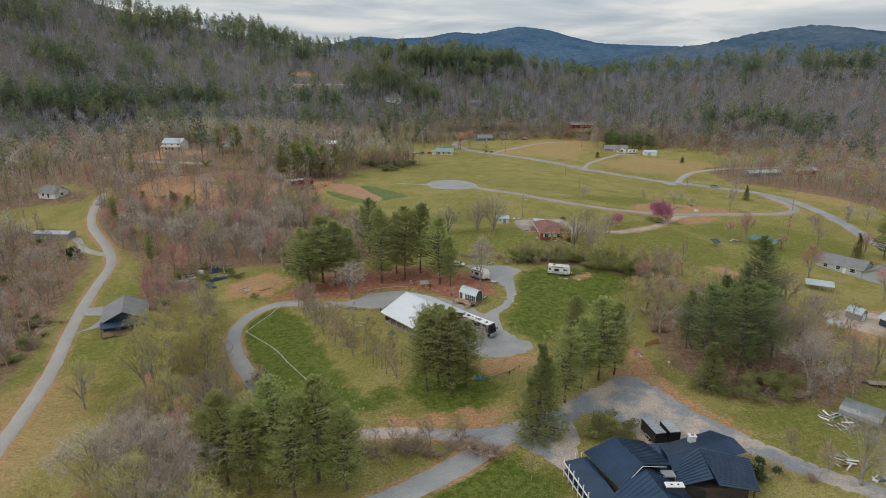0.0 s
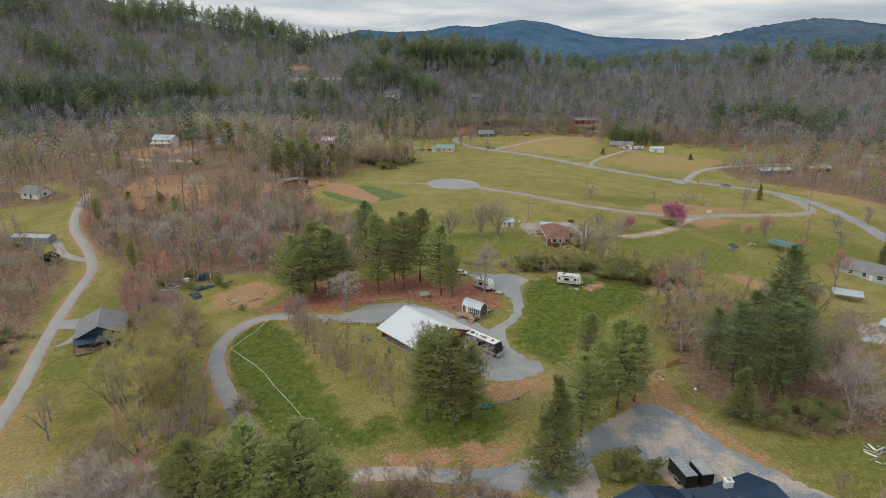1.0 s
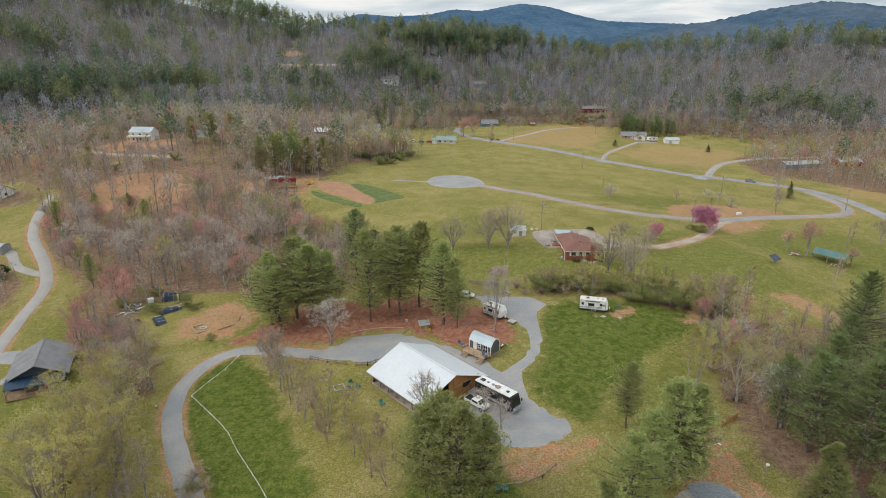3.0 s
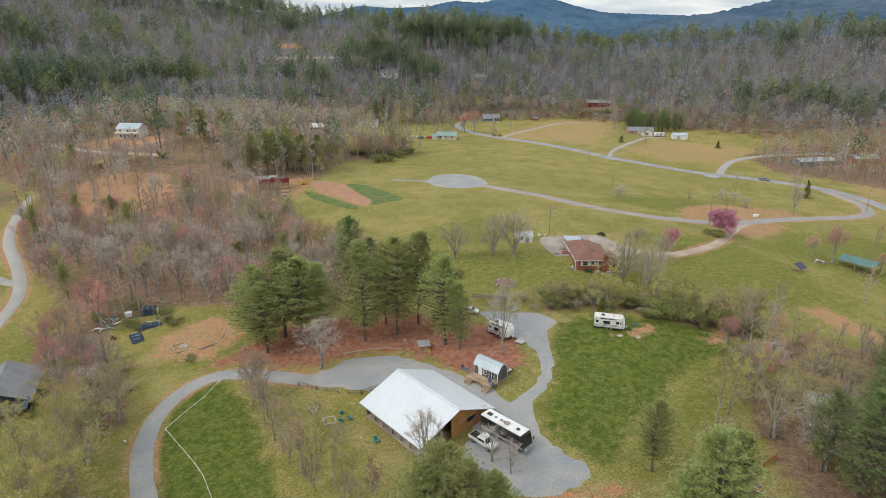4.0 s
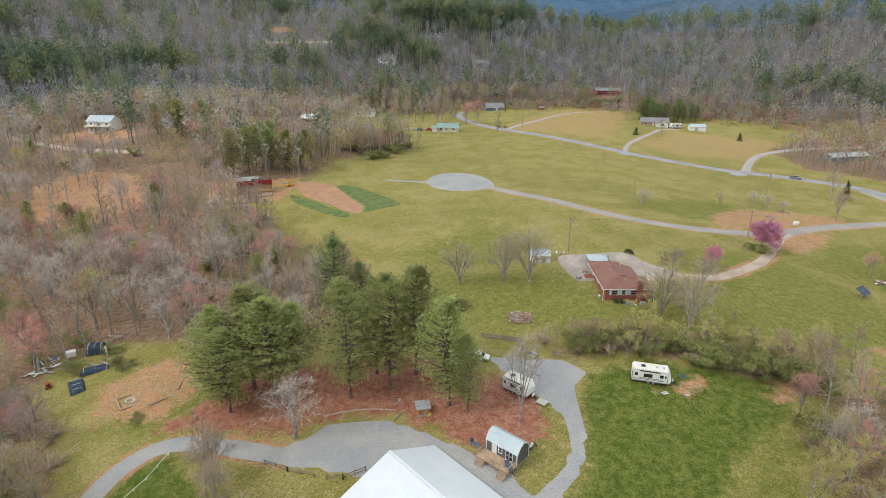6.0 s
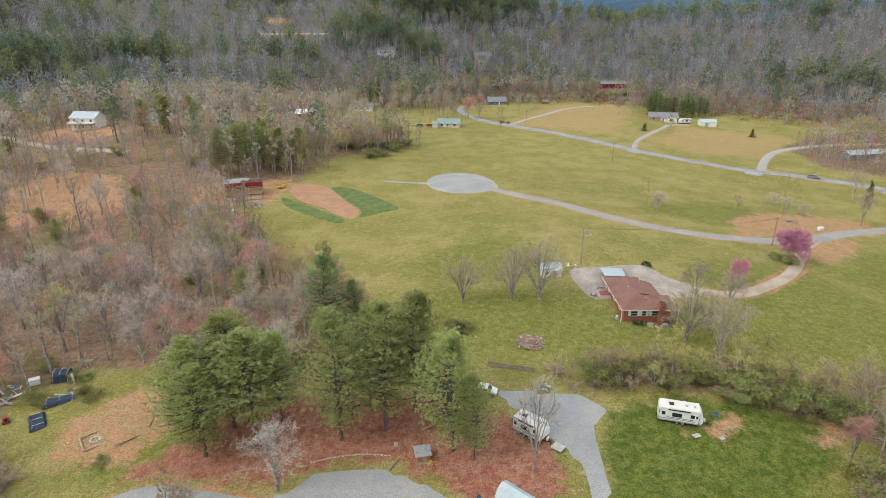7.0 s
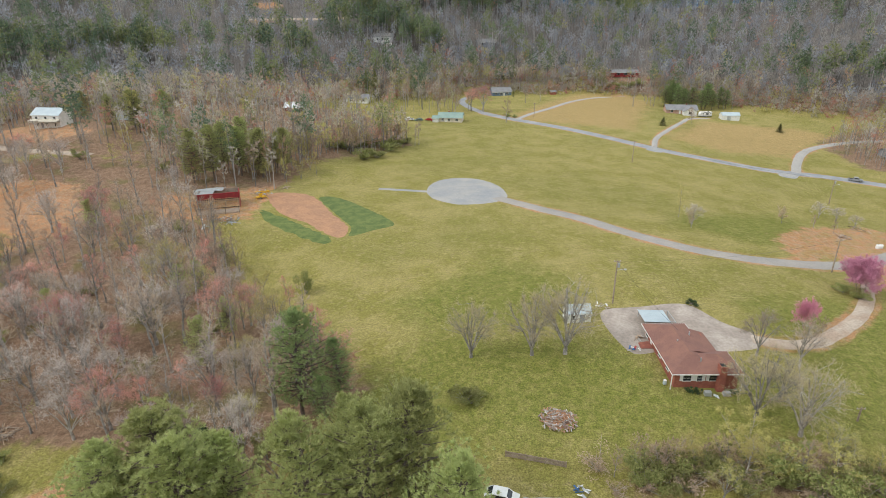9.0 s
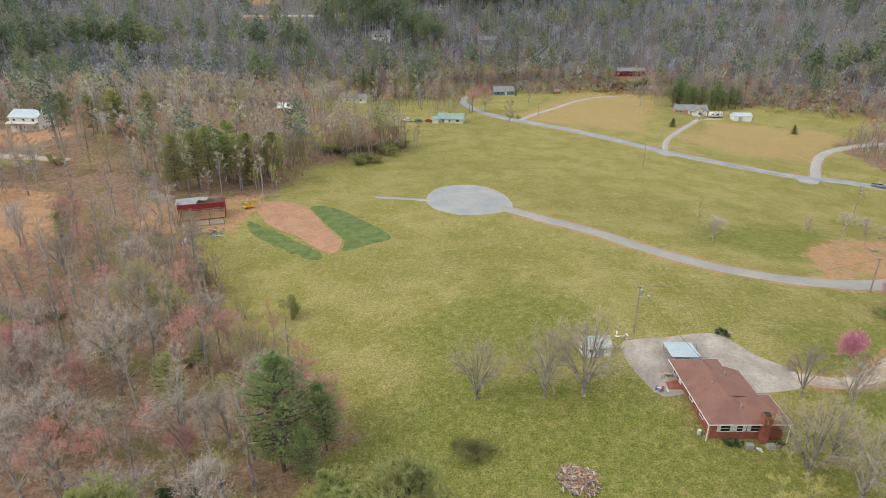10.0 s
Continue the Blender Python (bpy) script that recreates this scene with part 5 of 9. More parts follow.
def gable_house(name, x, y, turn, long, wide, high, rise, wall_mat, roof_mat, label, category="house", group="", over=0.5, seam=0.0, windows=(), doors=(), chimney=None, z=None, base=0.5, trim=None):
    """A gabled building, its ridge along local y: walls with gables, two roof planes, ridge cap, openings and chimney."""
    ob = thing(name, x, y, turn, label, category, group, z)
    hw, hl = wide / 2, long / 2
    part("wall", prism(((-hw, -base), (hw, -base), (hw, high), (0, high + rise - 0.06), (-hw, high)), -hl, hl), wall_mat, ob)
    k = rise / hw
    ex, ez = hw + over, high - over * k
    for s in (-1, 1):
        part("roof", sheet(((s * ex, -hl - over, ez + 0.06), (s * ex, hl + over, ez + 0.06), (0, hl + over, high + rise + 0.06), (0, -hl - over, high + rise + 0.06)), 0.12, seam), roof_mat, ob)
        part("fascia", boxes((min(s * ex, s * (ex - 0.06)), max(s * ex, s * (ex - 0.06)), -hl - over, hl + over, ez - 0.16, ez - 0.02)), trim or WHITE_PAINT, ob)
    part("ridge_cap", beams(0.22, ((0, -hl - over, high + rise + 0.07), (0, hl + over, high + rise + 0.07)), h=0.06), roof_mat, ob)
    for side, u, zz, w, h in windows:
        window(ob, side, u, zz, w, h, hw if side == "e" else -hw if side == "w" else hl if side == "n" else -hl, trim)
    for side, u, zz, w, h, m in doors:
        door(ob, side, u, zz, w, h, hw if side == "e" else -hw if side == "w" else hl if side == "n" else -hl, m)
    if chimney:
        cx, cy, ch = chimney
        c = part("chimney", boxes((cx - 0.35, cx + 0.35, cy - 0.35, cy + 0.35, high - 0.3, ch)), BRICK, ob)
        part("cap", boxes((cx - 0.42, cx + 0.42, cy - 0.42, cy + 0.42, ch, ch + 0.1)), CONCRETE, c)
    return ob


# Surfaces of made things
WHITE_PAINT = surface("white_paint", (0.80, 0.80, 0.78), (0.70, 0.70, 0.67), 0.8, 0.5, 0, 0.05, 8)
OFF_WHITE = surface("off_white_membrane", (0.74, 0.71, 0.65), (0.66, 0.63, 0.57), 0.7, 0.6, 0, 0.06, 8)
CREAM = surface("cream_siding", (0.66, 0.60, 0.50), (0.56, 0.51, 0.42), 0.5, 0.7, 0, 0.1, 8)
PINK_BRICK = surface("pink_brick", (0.42, 0.25, 0.19), (0.50, 0.33, 0.26), 0.8, 0.85, 0, 0.2, 10)
BRICK = surface("red_brick", (0.33, 0.115, 0.075), (0.26, 0.085, 0.06), 0.9, 0.85, 0, 0.3, 10)
NAVY_SIDING = surface("navy_siding", (0.035, 0.05, 0.075), (0.05, 0.065, 0.09), 0.6, 0.6, 0, 0.1, 8)
GREY_SIDING = surface("grey_siding", (0.30, 0.31, 0.33), (0.24, 0.25, 0.27), 0.6, 0.7, 0, 0.1, 8)
CHARCOAL = surface("charcoal_siding", (0.115, 0.115, 0.12), (0.09, 0.09, 0.095), 0.8, 0.7, 0, 0.15, 8)
BLUE_SIDING = surface("blue_siding", (0.10, 0.16, 0.24), (0.13, 0.19, 0.26), 0.6, 0.7, 0, 0.1, 8)
DARK_WOOD = surface("dark_stained_wood", (0.05, 0.04, 0.035), (0.08, 0.06, 0.05), 0.8, 0.8, 0, 0.2, 8)
GREEN_TRIM = surface("green_trim", (0.10, 0.24, 0.10), (0.13, 0.29, 0.13), 0.8, 0.6, 0, 0.05, 8)
BARN_WOOD = surface("orange_pine_boards", (0.46, 0.235, 0.085), (0.38, 0.18, 0.06), 1.6, 0.7, 0, 0.3, 6)
DECK_WOOD = surface("deck_wood", (0.40, 0.27, 0.17), (0.48, 0.35, 0.24), 1.2, 0.75, 0, 0.2, 6)
OLD_WOOD = surface("weathered_wood", (0.26, 0.20, 0.15), (0.36, 0.29, 0.23), 1.0, 0.9, 0, 0.4, 6)
RAW_LUMBER = surface("raw_lumber", (0.54, 0.36, 0.20), (0.44, 0.28, 0.15), 1.0, 0.85, 0, 0.3, 6)
RED_PAINT = surface("red_barn_paint", (0.30, 0.025, 0.03), (0.22, 0.02, 0.025), 0.7, 0.7, 0, 0.15, 8)
WHITE_METAL = surface("white_roof_metal", (0.66, 0.69, 0.72), (0.61, 0.645, 0.675), 0.15, 0.45, 0.0, 0.02, 10)
PALE_METAL = surface("pale_roof_metal", (0.48, 0.55, 0.58), (0.42, 0.49, 0.53), 0.3, 0.45, 0.2, 0.05, 10)
NAVY_METAL = surface("navy_metal_roof", (0.022, 0.048, 0.095), (0.03, 0.06, 0.112), 0.4, 0.35, 0.25, 0.04, 8)
GALVANISED = surface("galvanised_sheet", (0.50, 0.53, 0.55), (0.40, 0.42, 0.43), 0.6, 0.45, 0.5, 0.1, 8)
RUSTY_TIN = surface("rusty_tin", (0.40, 0.42, 0.43), (0.25, 0.13, 0.08), 0.5, 0.6, 0.3, 0.2, 6, spread=(0.5, 0.62))
GREEN_METAL = surface("green_roof_metal", (0.10, 0.20, 0.19), (0.13, 0.24, 0.23), 0.3, 0.5, 0.2, 0.03, 10)
BROWN_SHINGLE = surface("brown_shingles", (0.25, 0.125, 0.095), (0.21, 0.105, 0.085), 0.35, 0.95, 0, 0.35, 22)
GREY_SHINGLE = surface("grey_shingles", (0.24, 0.24, 0.245), (0.20, 0.20, 0.205), 0.35, 0.95, 0, 0.35, 22)
TEAL_SHINGLE = surface("faded_green_shingles", (0.22, 0.31, 0.28), (0.26, 0.35, 0.31), 0.3, 0.9, 0, 0.25, 18)
BLACK_PAINT = surface("black_gloss_panel", (0.012, 0.012, 0.014), (0.02, 0.02, 0.022), 0.8, 0.3, 0, 0.02, 8)
SILVER = surface("silver_panel", (0.45, 0.47, 0.49), (0.36, 0.38, 0.40), 0.7, 0.4, 0.4, 0.03, 8)
ALUMINIUM = surface("aluminium", (0.55, 0.56, 0.57), (0.48, 0.49, 0.50), 1.5, 0.35, 0.8, 0.03, 8)
RUBBER = surface("tyre_rubber", (0.018, 0.018, 0.018), (0.03, 0.03, 0.03), 2.0, 0.9, 0, 0.1, 8)
# near-black that stands in for shade inside openings, flues and truck beds
SHADE_BLACK = surface("shade_black", (0.02, 0.019, 0.018), (0.03, 0.028, 0.026), 0.8, 0.9, 0, 0.1, 6)
TARP = surface("dark_blue_tarp", (0.055, 0.09, 0.15), (0.08, 0.115, 0.175), 0.8, 0.4, 0, 0.5, 5)
TARP_BLUE = surface("blue_tarp", (0.03, 0.10, 0.24), (0.05, 0.13, 0.28), 0.9, 0.5, 0, 0.4, 5)
TEAL_PLASTIC = surface("teal_plastic", (0.03, 0.22, 0.25), (0.04, 0.27, 0.29), 2.0, 0.5, 0, 0.03, 6)
YELLOW_PAINT = surface("yellow_machine_paint", (0.68, 0.40, 0.02), (0.55, 0.32, 0.03), 1.2, 0.5, 0, 0.05, 6)
RED_PLASTIC = surface("red_gloss_paint", (0.45, 0.03, 0.03), (0.36, 0.03, 0.03), 1.5, 0.4, 0, 0.03, 6)
STONE = surface("pale_stone", (0.42, 0.40, 0.37), (0.52, 0.50, 0.46), 1.5, 0.9, 0, 0.4, 5)
DEBRIS = surface("burnt_debris", (0.42, 0.36, 0.33), (0.20, 0.14, 0.12), 1.2, 0.9, 0, 0.5, 5)
YELLOW_FLOWER = foliage("yellow_flowers", (0.62, 0.46, 0.03), (0.70, 0.56, 0.08), 0.1, 0.2)
SOLAR = surface("solar_cells", (0.03, 0.04, 0.075), (0.04, 0.05, 0.09), 1.0, 0.25, 0, 0.02, 8)


def glass_material():
    m, nodes, links, bsdf = material("window_glass")
    bsdf.inputs["Base Color"].default_value = (0.025, 0.03, 0.035, 1)
    bsdf.inputs["Roughness"].default_value = 0.06
    bsdf.inputs["Specular IOR Level"].default_value = 0.7
    return m


GLASS = glass_material()


# ---- the barn and its yard ----
def build_barn():
    ob = thing("barn", -4.25, 145.5, 40.8, "barn with broad white metal roof and orange board gable", "barn", z=-2.75)
    hl, hw, eave, ridge = 8.65, 8.6, 2.35, 5.85
    for s, mat in ((-1, WHITE_METAL), (1, WHITE_METAL)):
        part("roof", sheet(((s * hw, -hl, eave), (s * hw, hl, eave), (0, hl, ridge), (0, -hl, ridge)), 0.1), mat, ob, "white ribbed metal roof slope")
        part("fascia", boxes((min(s * hw, s * (hw - 0.06)), max(s * hw, s * (hw - 0.06)), -hl, hl, eave - 0.25, eave - 0.06)), GALVANISED, ob)
    part("ridge_cap", beams(0.4, ((0, -hl, ridge + 0.05), (0, hl, ridge + 0.05)), h=0.06), WHITE_METAL, ob)
    k = (ridge - eave) / hw
    # orange board gable with a loft opening and braced doors, each board its own piece below
    inner, front = 7.7, -hl + 0.9
    # flat sheet behind the boards; its near-black colour is the loft's shade
    part("gable_backing", prism(((-1.2, -0.4), (inner, -0.4), (inner, ridge - inner * k - 0.15), (0, ridge - 0.18), (-1.2, ridge - 1.2 * k - 0.18)), front, front + 0.12), SHADE_BLACK, ob)
    x = -1.2
    n = 0
    while x < inner - 0.05:
        w = 0.40
        top0, top1 = ridge - abs(x) * k - 0.2, ridge - abs(x + w) * k - 0.2
        hole = 2.3 < x + w / 2 < 4.3
        spans = [(-0.3, min(top0, top1))] if not hole else [(-0.3, 1.75), (2.75, min(top0, top1))]
        for lo, hi in spans:
            if hi > lo + 0.1:
                part("board", prism(((x + 0.015, lo), (x + w - 0.015, lo), (x + w - 0.015, top1 if hi > 2.8 or not hole else hi), (x + 0.015, top0 if hi > 2.8 or not hole else hi)), front - 0.04 - 0.012 * (n % 2), front), BARN_WOOD, ob)
        x += w
        n += 1
    part("door_brace", beams(0.16, ((0.4, front - 0.08, 2.6), (6.6, front - 0.08, 3.4)), ((1.2, front - 0.08, 0.1), (4.4, front - 0.08, 2.2)), ((4.6, front - 0.08, 2.3), (7.2, front - 0.08, 0.1)), h=0.06), DECK_WOOD, ob)
    part("gable_wall", prism(((-hw + 0.9, 0.0), (inner, 0.0), (inner, ridge - inner * k - 0.15), (0, ridge - 0.18), (-hw + 0.9, ridge - (hw - 0.9) * k - 0.15)), hl - 0.9, hl - 0.75), BARN_WOOD, ob)
    part("side_wall", boxes((inner - 0.1, inner, front, hl - 0.9, -0.4, eave + 0.2)), BARN_WOOD, ob)
    part("inner_wall", boxes((-4.6, -4.5, front, hl - 0.9, -0.4, eave + 1.4)), GREY_SIDING, ob, "grey siding behind the open aisle")
    for j in range(7):
        y = front + 0.3 + j * (2 * hl - 2.2) / 6
        part("post", boxes((-hw + 0.8, -hw + 1.0, y - 0.1, y + 0.1, -0.8, eave - 0.02)), OLD_WOOD, ob)
    part("floor", boxes((-hw + 0.7, inner, front, hl - 0.9, -0.8, 0.02)), CONCRETE, ob)
    return ob


build_barn()


def build_motorhome():
    ob = thing("motorhome", 9.0, 138.4, 225, "long white and black motorhome parked on grey gravel", "motorhome", z=-2.3)
    L, W, H = 9.2, 2.35, 3.25
    half = W / 2
    side = [(-L / 2, 0.45), (L / 2 - 0.1, 0.45), (L / 2 + 0.05, 0.9), (L / 2 - 0.05, 1.5), (L / 2 - 0.45, H - 0.15), (L / 2 - 0.7, H), (-L / 2 + 0.1, H), (-L / 2, H - 0.15)]
    part("body", prism(side, -half, half, axis="x"), BLACK_PAINT, ob, "dark lower body and side panels", bevel=0.04)
    part("roof", boxes((-half - 0.01, half + 0.01, -L / 2 + 0.05, L / 2 - 0.72, H - 0.12, H + 0.06)), WHITE_PAINT, ob, "white roof")
    part("front_cap", boxes((-half + 0.05, half - 0.05, L / 2 - 0.05, L / 2 + 0.16, 0.5, 1.15)), SILVER, ob)
    part("bumper", boxes((-half, half, L / 2, L / 2 + 0.22, 0.35, 0.6)), SILVER, ob)
    for s in (-1, 1):
        part("side_stripe", boxes((min(s * half, s * (half + 0.02)), max(s * half, s * (half + 0.02)), -L / 2 + 0.1, L / 2 - 0.9, 0.75, 1.25)), SILVER, ob)
        part("headlight", boxes((s * 0.75 - 0.2, s * 0.75 + 0.2, L / 2 + 0.12, L / 2 + 0.19, 0.8, 1.0)), WHITE_PAINT, ob)
        part("mirror", boxes((s * (half + 0.28) - 0.12, s * (half + 0.28) + 0.12, L / 2 - 0.1, L / 2 + 0.05, 1.7, 2.2)), BLACK_PAINT, ob)
        for y, w in ((-3.2, 1.2), (-0.8, 1.4), (1.6, 1.1)):
            part("window", boxes((min(s * half, s * (half + 0.025)), max(s * half, s * (half + 0.025)), y - w / 2, y + w / 2, 1.7, 2.4)), GLASS, ob)
        for y in (-2.6, 3.2):
            wheel(ob, s * (half - 0.16), y, 0.48, 0.3)
    wind = sheet(((-half + 0.1, L / 2 + 0.01, 1.45), (half - 0.1, L / 2 + 0.01, 1.45), (half - 0.14, L / 2 - 0.42, 2.85), (-half + 0.14, L / 2 - 0.42, 2.85)), 0.05)
    part("windscreen", wind, GLASS, ob)
    for y, w, l, mat in ((-3.4, 0.7, 0.9, BLACK_PAINT), (-0.9, 0.45, 0.5, GREY_SIDING), (0.3, 0.9, 0.8, OLD_WOOD), (2.6, 0.5, 0.5, BLACK_PAINT), (-2.1, 0.4, 0.4, GREY_SIDING), (-0.2, 0.3, 0.4, BLACK_PAINT)):
        part("roof_unit", boxes((-w / 2 + 0.15, w / 2 + 0.15, y - l / 2, y + l / 2, H + 0.06, H + 0.3)), mat, ob, bevel=0.05)
    part("awning", beams(0.16, ((-half - 0.1, -3.4, H - 0.2), (-half - 0.1, 2.6, H - 0.2))), BLACK_PAINT, ob)
    return ob


build_motorhome()


def build_pickup(x, y, turn, mat, label, z=None, group=""):
    ob = thing("pickup_truck", x, y, turn, label, "pickup truck", group, z)
    side = [(-2.6, 0.5), (2.5, 0.5), (2.62, 0.8), (2.5, 1.02), (1.35, 1.12), (0.85, 1.72), (-0.55, 1.75), (-0.75, 1.1), (-2.6, 1.1)]
    part("body", prism(side, -0.92, 0.92, axis="x"), mat, ob, bevel=0.05)
    part("bed", boxes((-0.78, 0.78, -2.45, -0.85, 1.06, 1.13)), SHADE_BLACK, ob)
    part("windscreen", sheet(((-0.8, 1.36, 1.15), (0.8, 1.36, 1.15), (0.72, 0.9, 1.72), (-0.72, 0.9, 1.72)), 0.03), GLASS, ob)
    part("rear_window", boxes((-0.7, 0.7, -0.76, -0.66, 1.2, 1.65)), GLASS, ob)
    for s in (-1, 1):
        part("side_window", boxes((min(s * 0.92, s * 0.94), max(s * 0.92, s * 0.94), -0.5, 0.9, 1.18, 1.62)), GLASS, ob)
        part("headlight", boxes((s * 0.7 - 0.15, s * 0.7 + 0.15, 2.55, 2.64, 0.75, 0.92)), ALUMINIUM, ob)
        for yy in (-1.6, 1.7):
            wheel(ob, s * 0.84, yy, 0.38, 0.24)
    return ob


def build_car(x, y, turn, mat, label, z=None, group=""):
    ob = thing("car", x, y, turn, label, "car", group, z)
    side = [(-2.2, 0.4), (2.2, 0.4), (2.28, 0.7), (1.3, 0.92), (0.7, 1.42), (-1.2, 1.46), (-1.95, 0.98), (-2.25, 0.9)]
    part("body", prism(side, -0.86, 0.86, axis="x"), mat, ob, bevel=0.05)
    part("windscreen", sheet(((-0.74, 1.3, 0.95), (0.74, 1.3, 0.95), (0.68, 0.74, 1.42), (-0.68, 0.74, 1.42)), 0.03), GLASS, ob)
    part("rear_window", sheet(((-0.7, -1.9, 1.03), (0.7, -1.9, 1.03), (0.66, -1.25, 1.47), (-0.66, -1.25, 1.47)), 0.03), GLASS, ob)
    for s in (-1, 1):
        part("side_window", boxes((min(s * 0.86, s * 0.88), max(s * 0.86, s * 0.88), -1.2, 0.7, 0.98, 1.36)), GLASS, ob)
        for yy in (-1.35, 1.4):
            wheel(ob, s * 0.78, yy, 0.33, 0.2)
    return ob


build_pickup(5.2, 137.3, 225, WHITE_PAINT, "white pickup truck parked beside the motorhome", z=-2.42)
build_car(4.6, 181.4, 255, WHITE_PAINT, "white car parked under the pines")


def build_cabin():
    ob = thing("shed_cabin", 7.75, 156.2, 47.5, "dark grey gambrel cabin with pale metal roof and deck", "cabin", z=-0.95)
    hl, hw = 2.85, 1.5
    part("wall", prism(((-hw, 0.35), (hw, 0.35), (hw, 2.3), (0.75, 3.35), (-0.75, 3.35), (-hw, 2.3)), -hl, hl), CHARCOAL, ob)
    outer = ((-hw - 0.12, 2.18), (-0.85, 3.32), (0, 3.72), (0.85, 3.32), (hw + 0.12, 2.18))
    for k, (a, b) in enumerate(zip(outer, outer[1:])):
        lo, hi = (a, b) if k < 2 else (b, a)
        part("roof", sheet(((lo[0], -hl - 0.12, lo[1]), (lo[0], hl + 0.12, lo[1]), (hi[0], hl + 0.12, hi[1]), (hi[0], -hl - 0.12, hi[1])), 0.06, 0.45, 0.03, 0.04), PALE_METAL, ob)
    for s in (-1, 1):
        for e in (-1, 1):
            part("corner_trim", boxes((s * hw - 0.06, s * hw + 0.06, e * hl - 0.06, e * hl + 0.06, 0.35, 2.3)), WHITE_PAINT, ob)
        for a, b in zip(outer, outer[1:]):
            part("fascia", beams(0.05, ((a[0], s * (hl + 0.13), a[1] - 0.08), (b[0], s * (hl + 0.13), b[1] - 0.08)), h=0.14), WHITE_PAINT, ob)
    part("skirt", boxes((-hw + 0.05, hw - 0.05, -hl + 0.05, hl - 0.05, -0.5, 0.35)), OLD_WOOD, ob)
    door(ob, "w", 1.35, 0.45, 0.9, 1.85, -hw, WHITE_PAINT)
    window(ob, "w", 0.2, 1.1, 0.55, 0.9, -hw)
    for u in (-1.15, -1.75):
        window(ob, "w", u, 0.55, 0.5, 1.6, -hw)
    deck = part("deck", boxes((-hw - 2.3, -hw, -hl - 0.1, hl + 0.3, 0.28, 0.4)), DECK_WOOD, ob)
    for y in (-hl, -0.6, 1.3, hl):
        part("deck_post", boxes((-hw - 2.2, -hw - 2.08, y - 0.06, y + 0.06, -0.9, 0.28)), DECK_WOOD, ob)
    rail(ob, ((-hw, hl + 0.22, 0.4), (-hw - 2.2, hl + 0.22, 0.4)), 0.85)
    rail(ob, ((-hw - 2.2, 1.3, 0.4), (-hw - 2.2, -1.3, 0.4)), 0.85)
    rail(ob, ((-hw - 2.2, -hl, 0.4), (-hw, -hl, 0.4)), 0.85)
    for y in (2.1, -2.1):
        stairs(ob, -hw - 2.3, y, -90, 4, 1.3, (0.4, -0.8), DECK_WOOD)
    return ob


build_cabin()
for x, y, turn in ((3.1, 157.6, 50), (7.7, 152.4, 20)):
    c = thing("deck_lounger", x, y, turn, "dark blue cushioned lounger on the cabin deck", "lounger", "deck loungers", z=-0.55)
    part("seat", boxes((-0.35, 0.35, -0.8, 0.8, 0.25, 0.42)), TARP, c, bevel=0.04)
    part("backrest", sheet(((-0.35, 0.75, 0.4), (0.35, 0.75, 0.4), (0.35, 1.0, 0.9), (-0.35, 1.0, 0.9)), 0.1), TARP, c)
    for a in (-0.3, 0.3):
        for b in (-0.7, 0.7):
            part("leg", boxes((a - 0.03, a + 0.03, b - 0.03, b + 0.03, 0, 0.25)), BLACK_PAINT, c)


def build_wellhouse():
    ob = thing("well_house", -5.5, 167.2, 12, "small orange wood well house with rusty blue roof", "shed")
    part("wall", boxes((-0.9, 0.9, -0.7, 0.7, -0.2, 1.25)), BARN_WOOD, ob)
    part("roof", sheet(((-1.25, -1.05, 1.2), (1.25, -1.05, 1.2), (1.25, 1.05, 1.65), (-1.25, 1.05, 1.65)), 0.08, 0.3, 0.03, 0.05), RUSTY_TIN, ob)
    door(ob, "s", 0.3, 0.0, 0.6, 1.1, -0.7, DECK_WOOD)
    for s in (-0.85, 0.85):
        part("corner_post", boxes((s - 0.06, s + 0.06, -0.78, -0.68, -0.2, 1.25)), DECK_WOOD, ob)
    part("step", boxes((-1.2, 0.9, -1.3, -0.8, -0.2, 0.05)), OLD_WOOD, ob)
    return ob


build_wellhouse()
plant(tree_kind("flower_bush", bush_shapes(201, 0.7, 0.5, 6, 260, 0.14, False), GREY_BARK, YELLOW_FLOWER), "flower_bush", -4.2, 165.8, 1.0, "small clump of yellow spring flowers", "flowers", "")


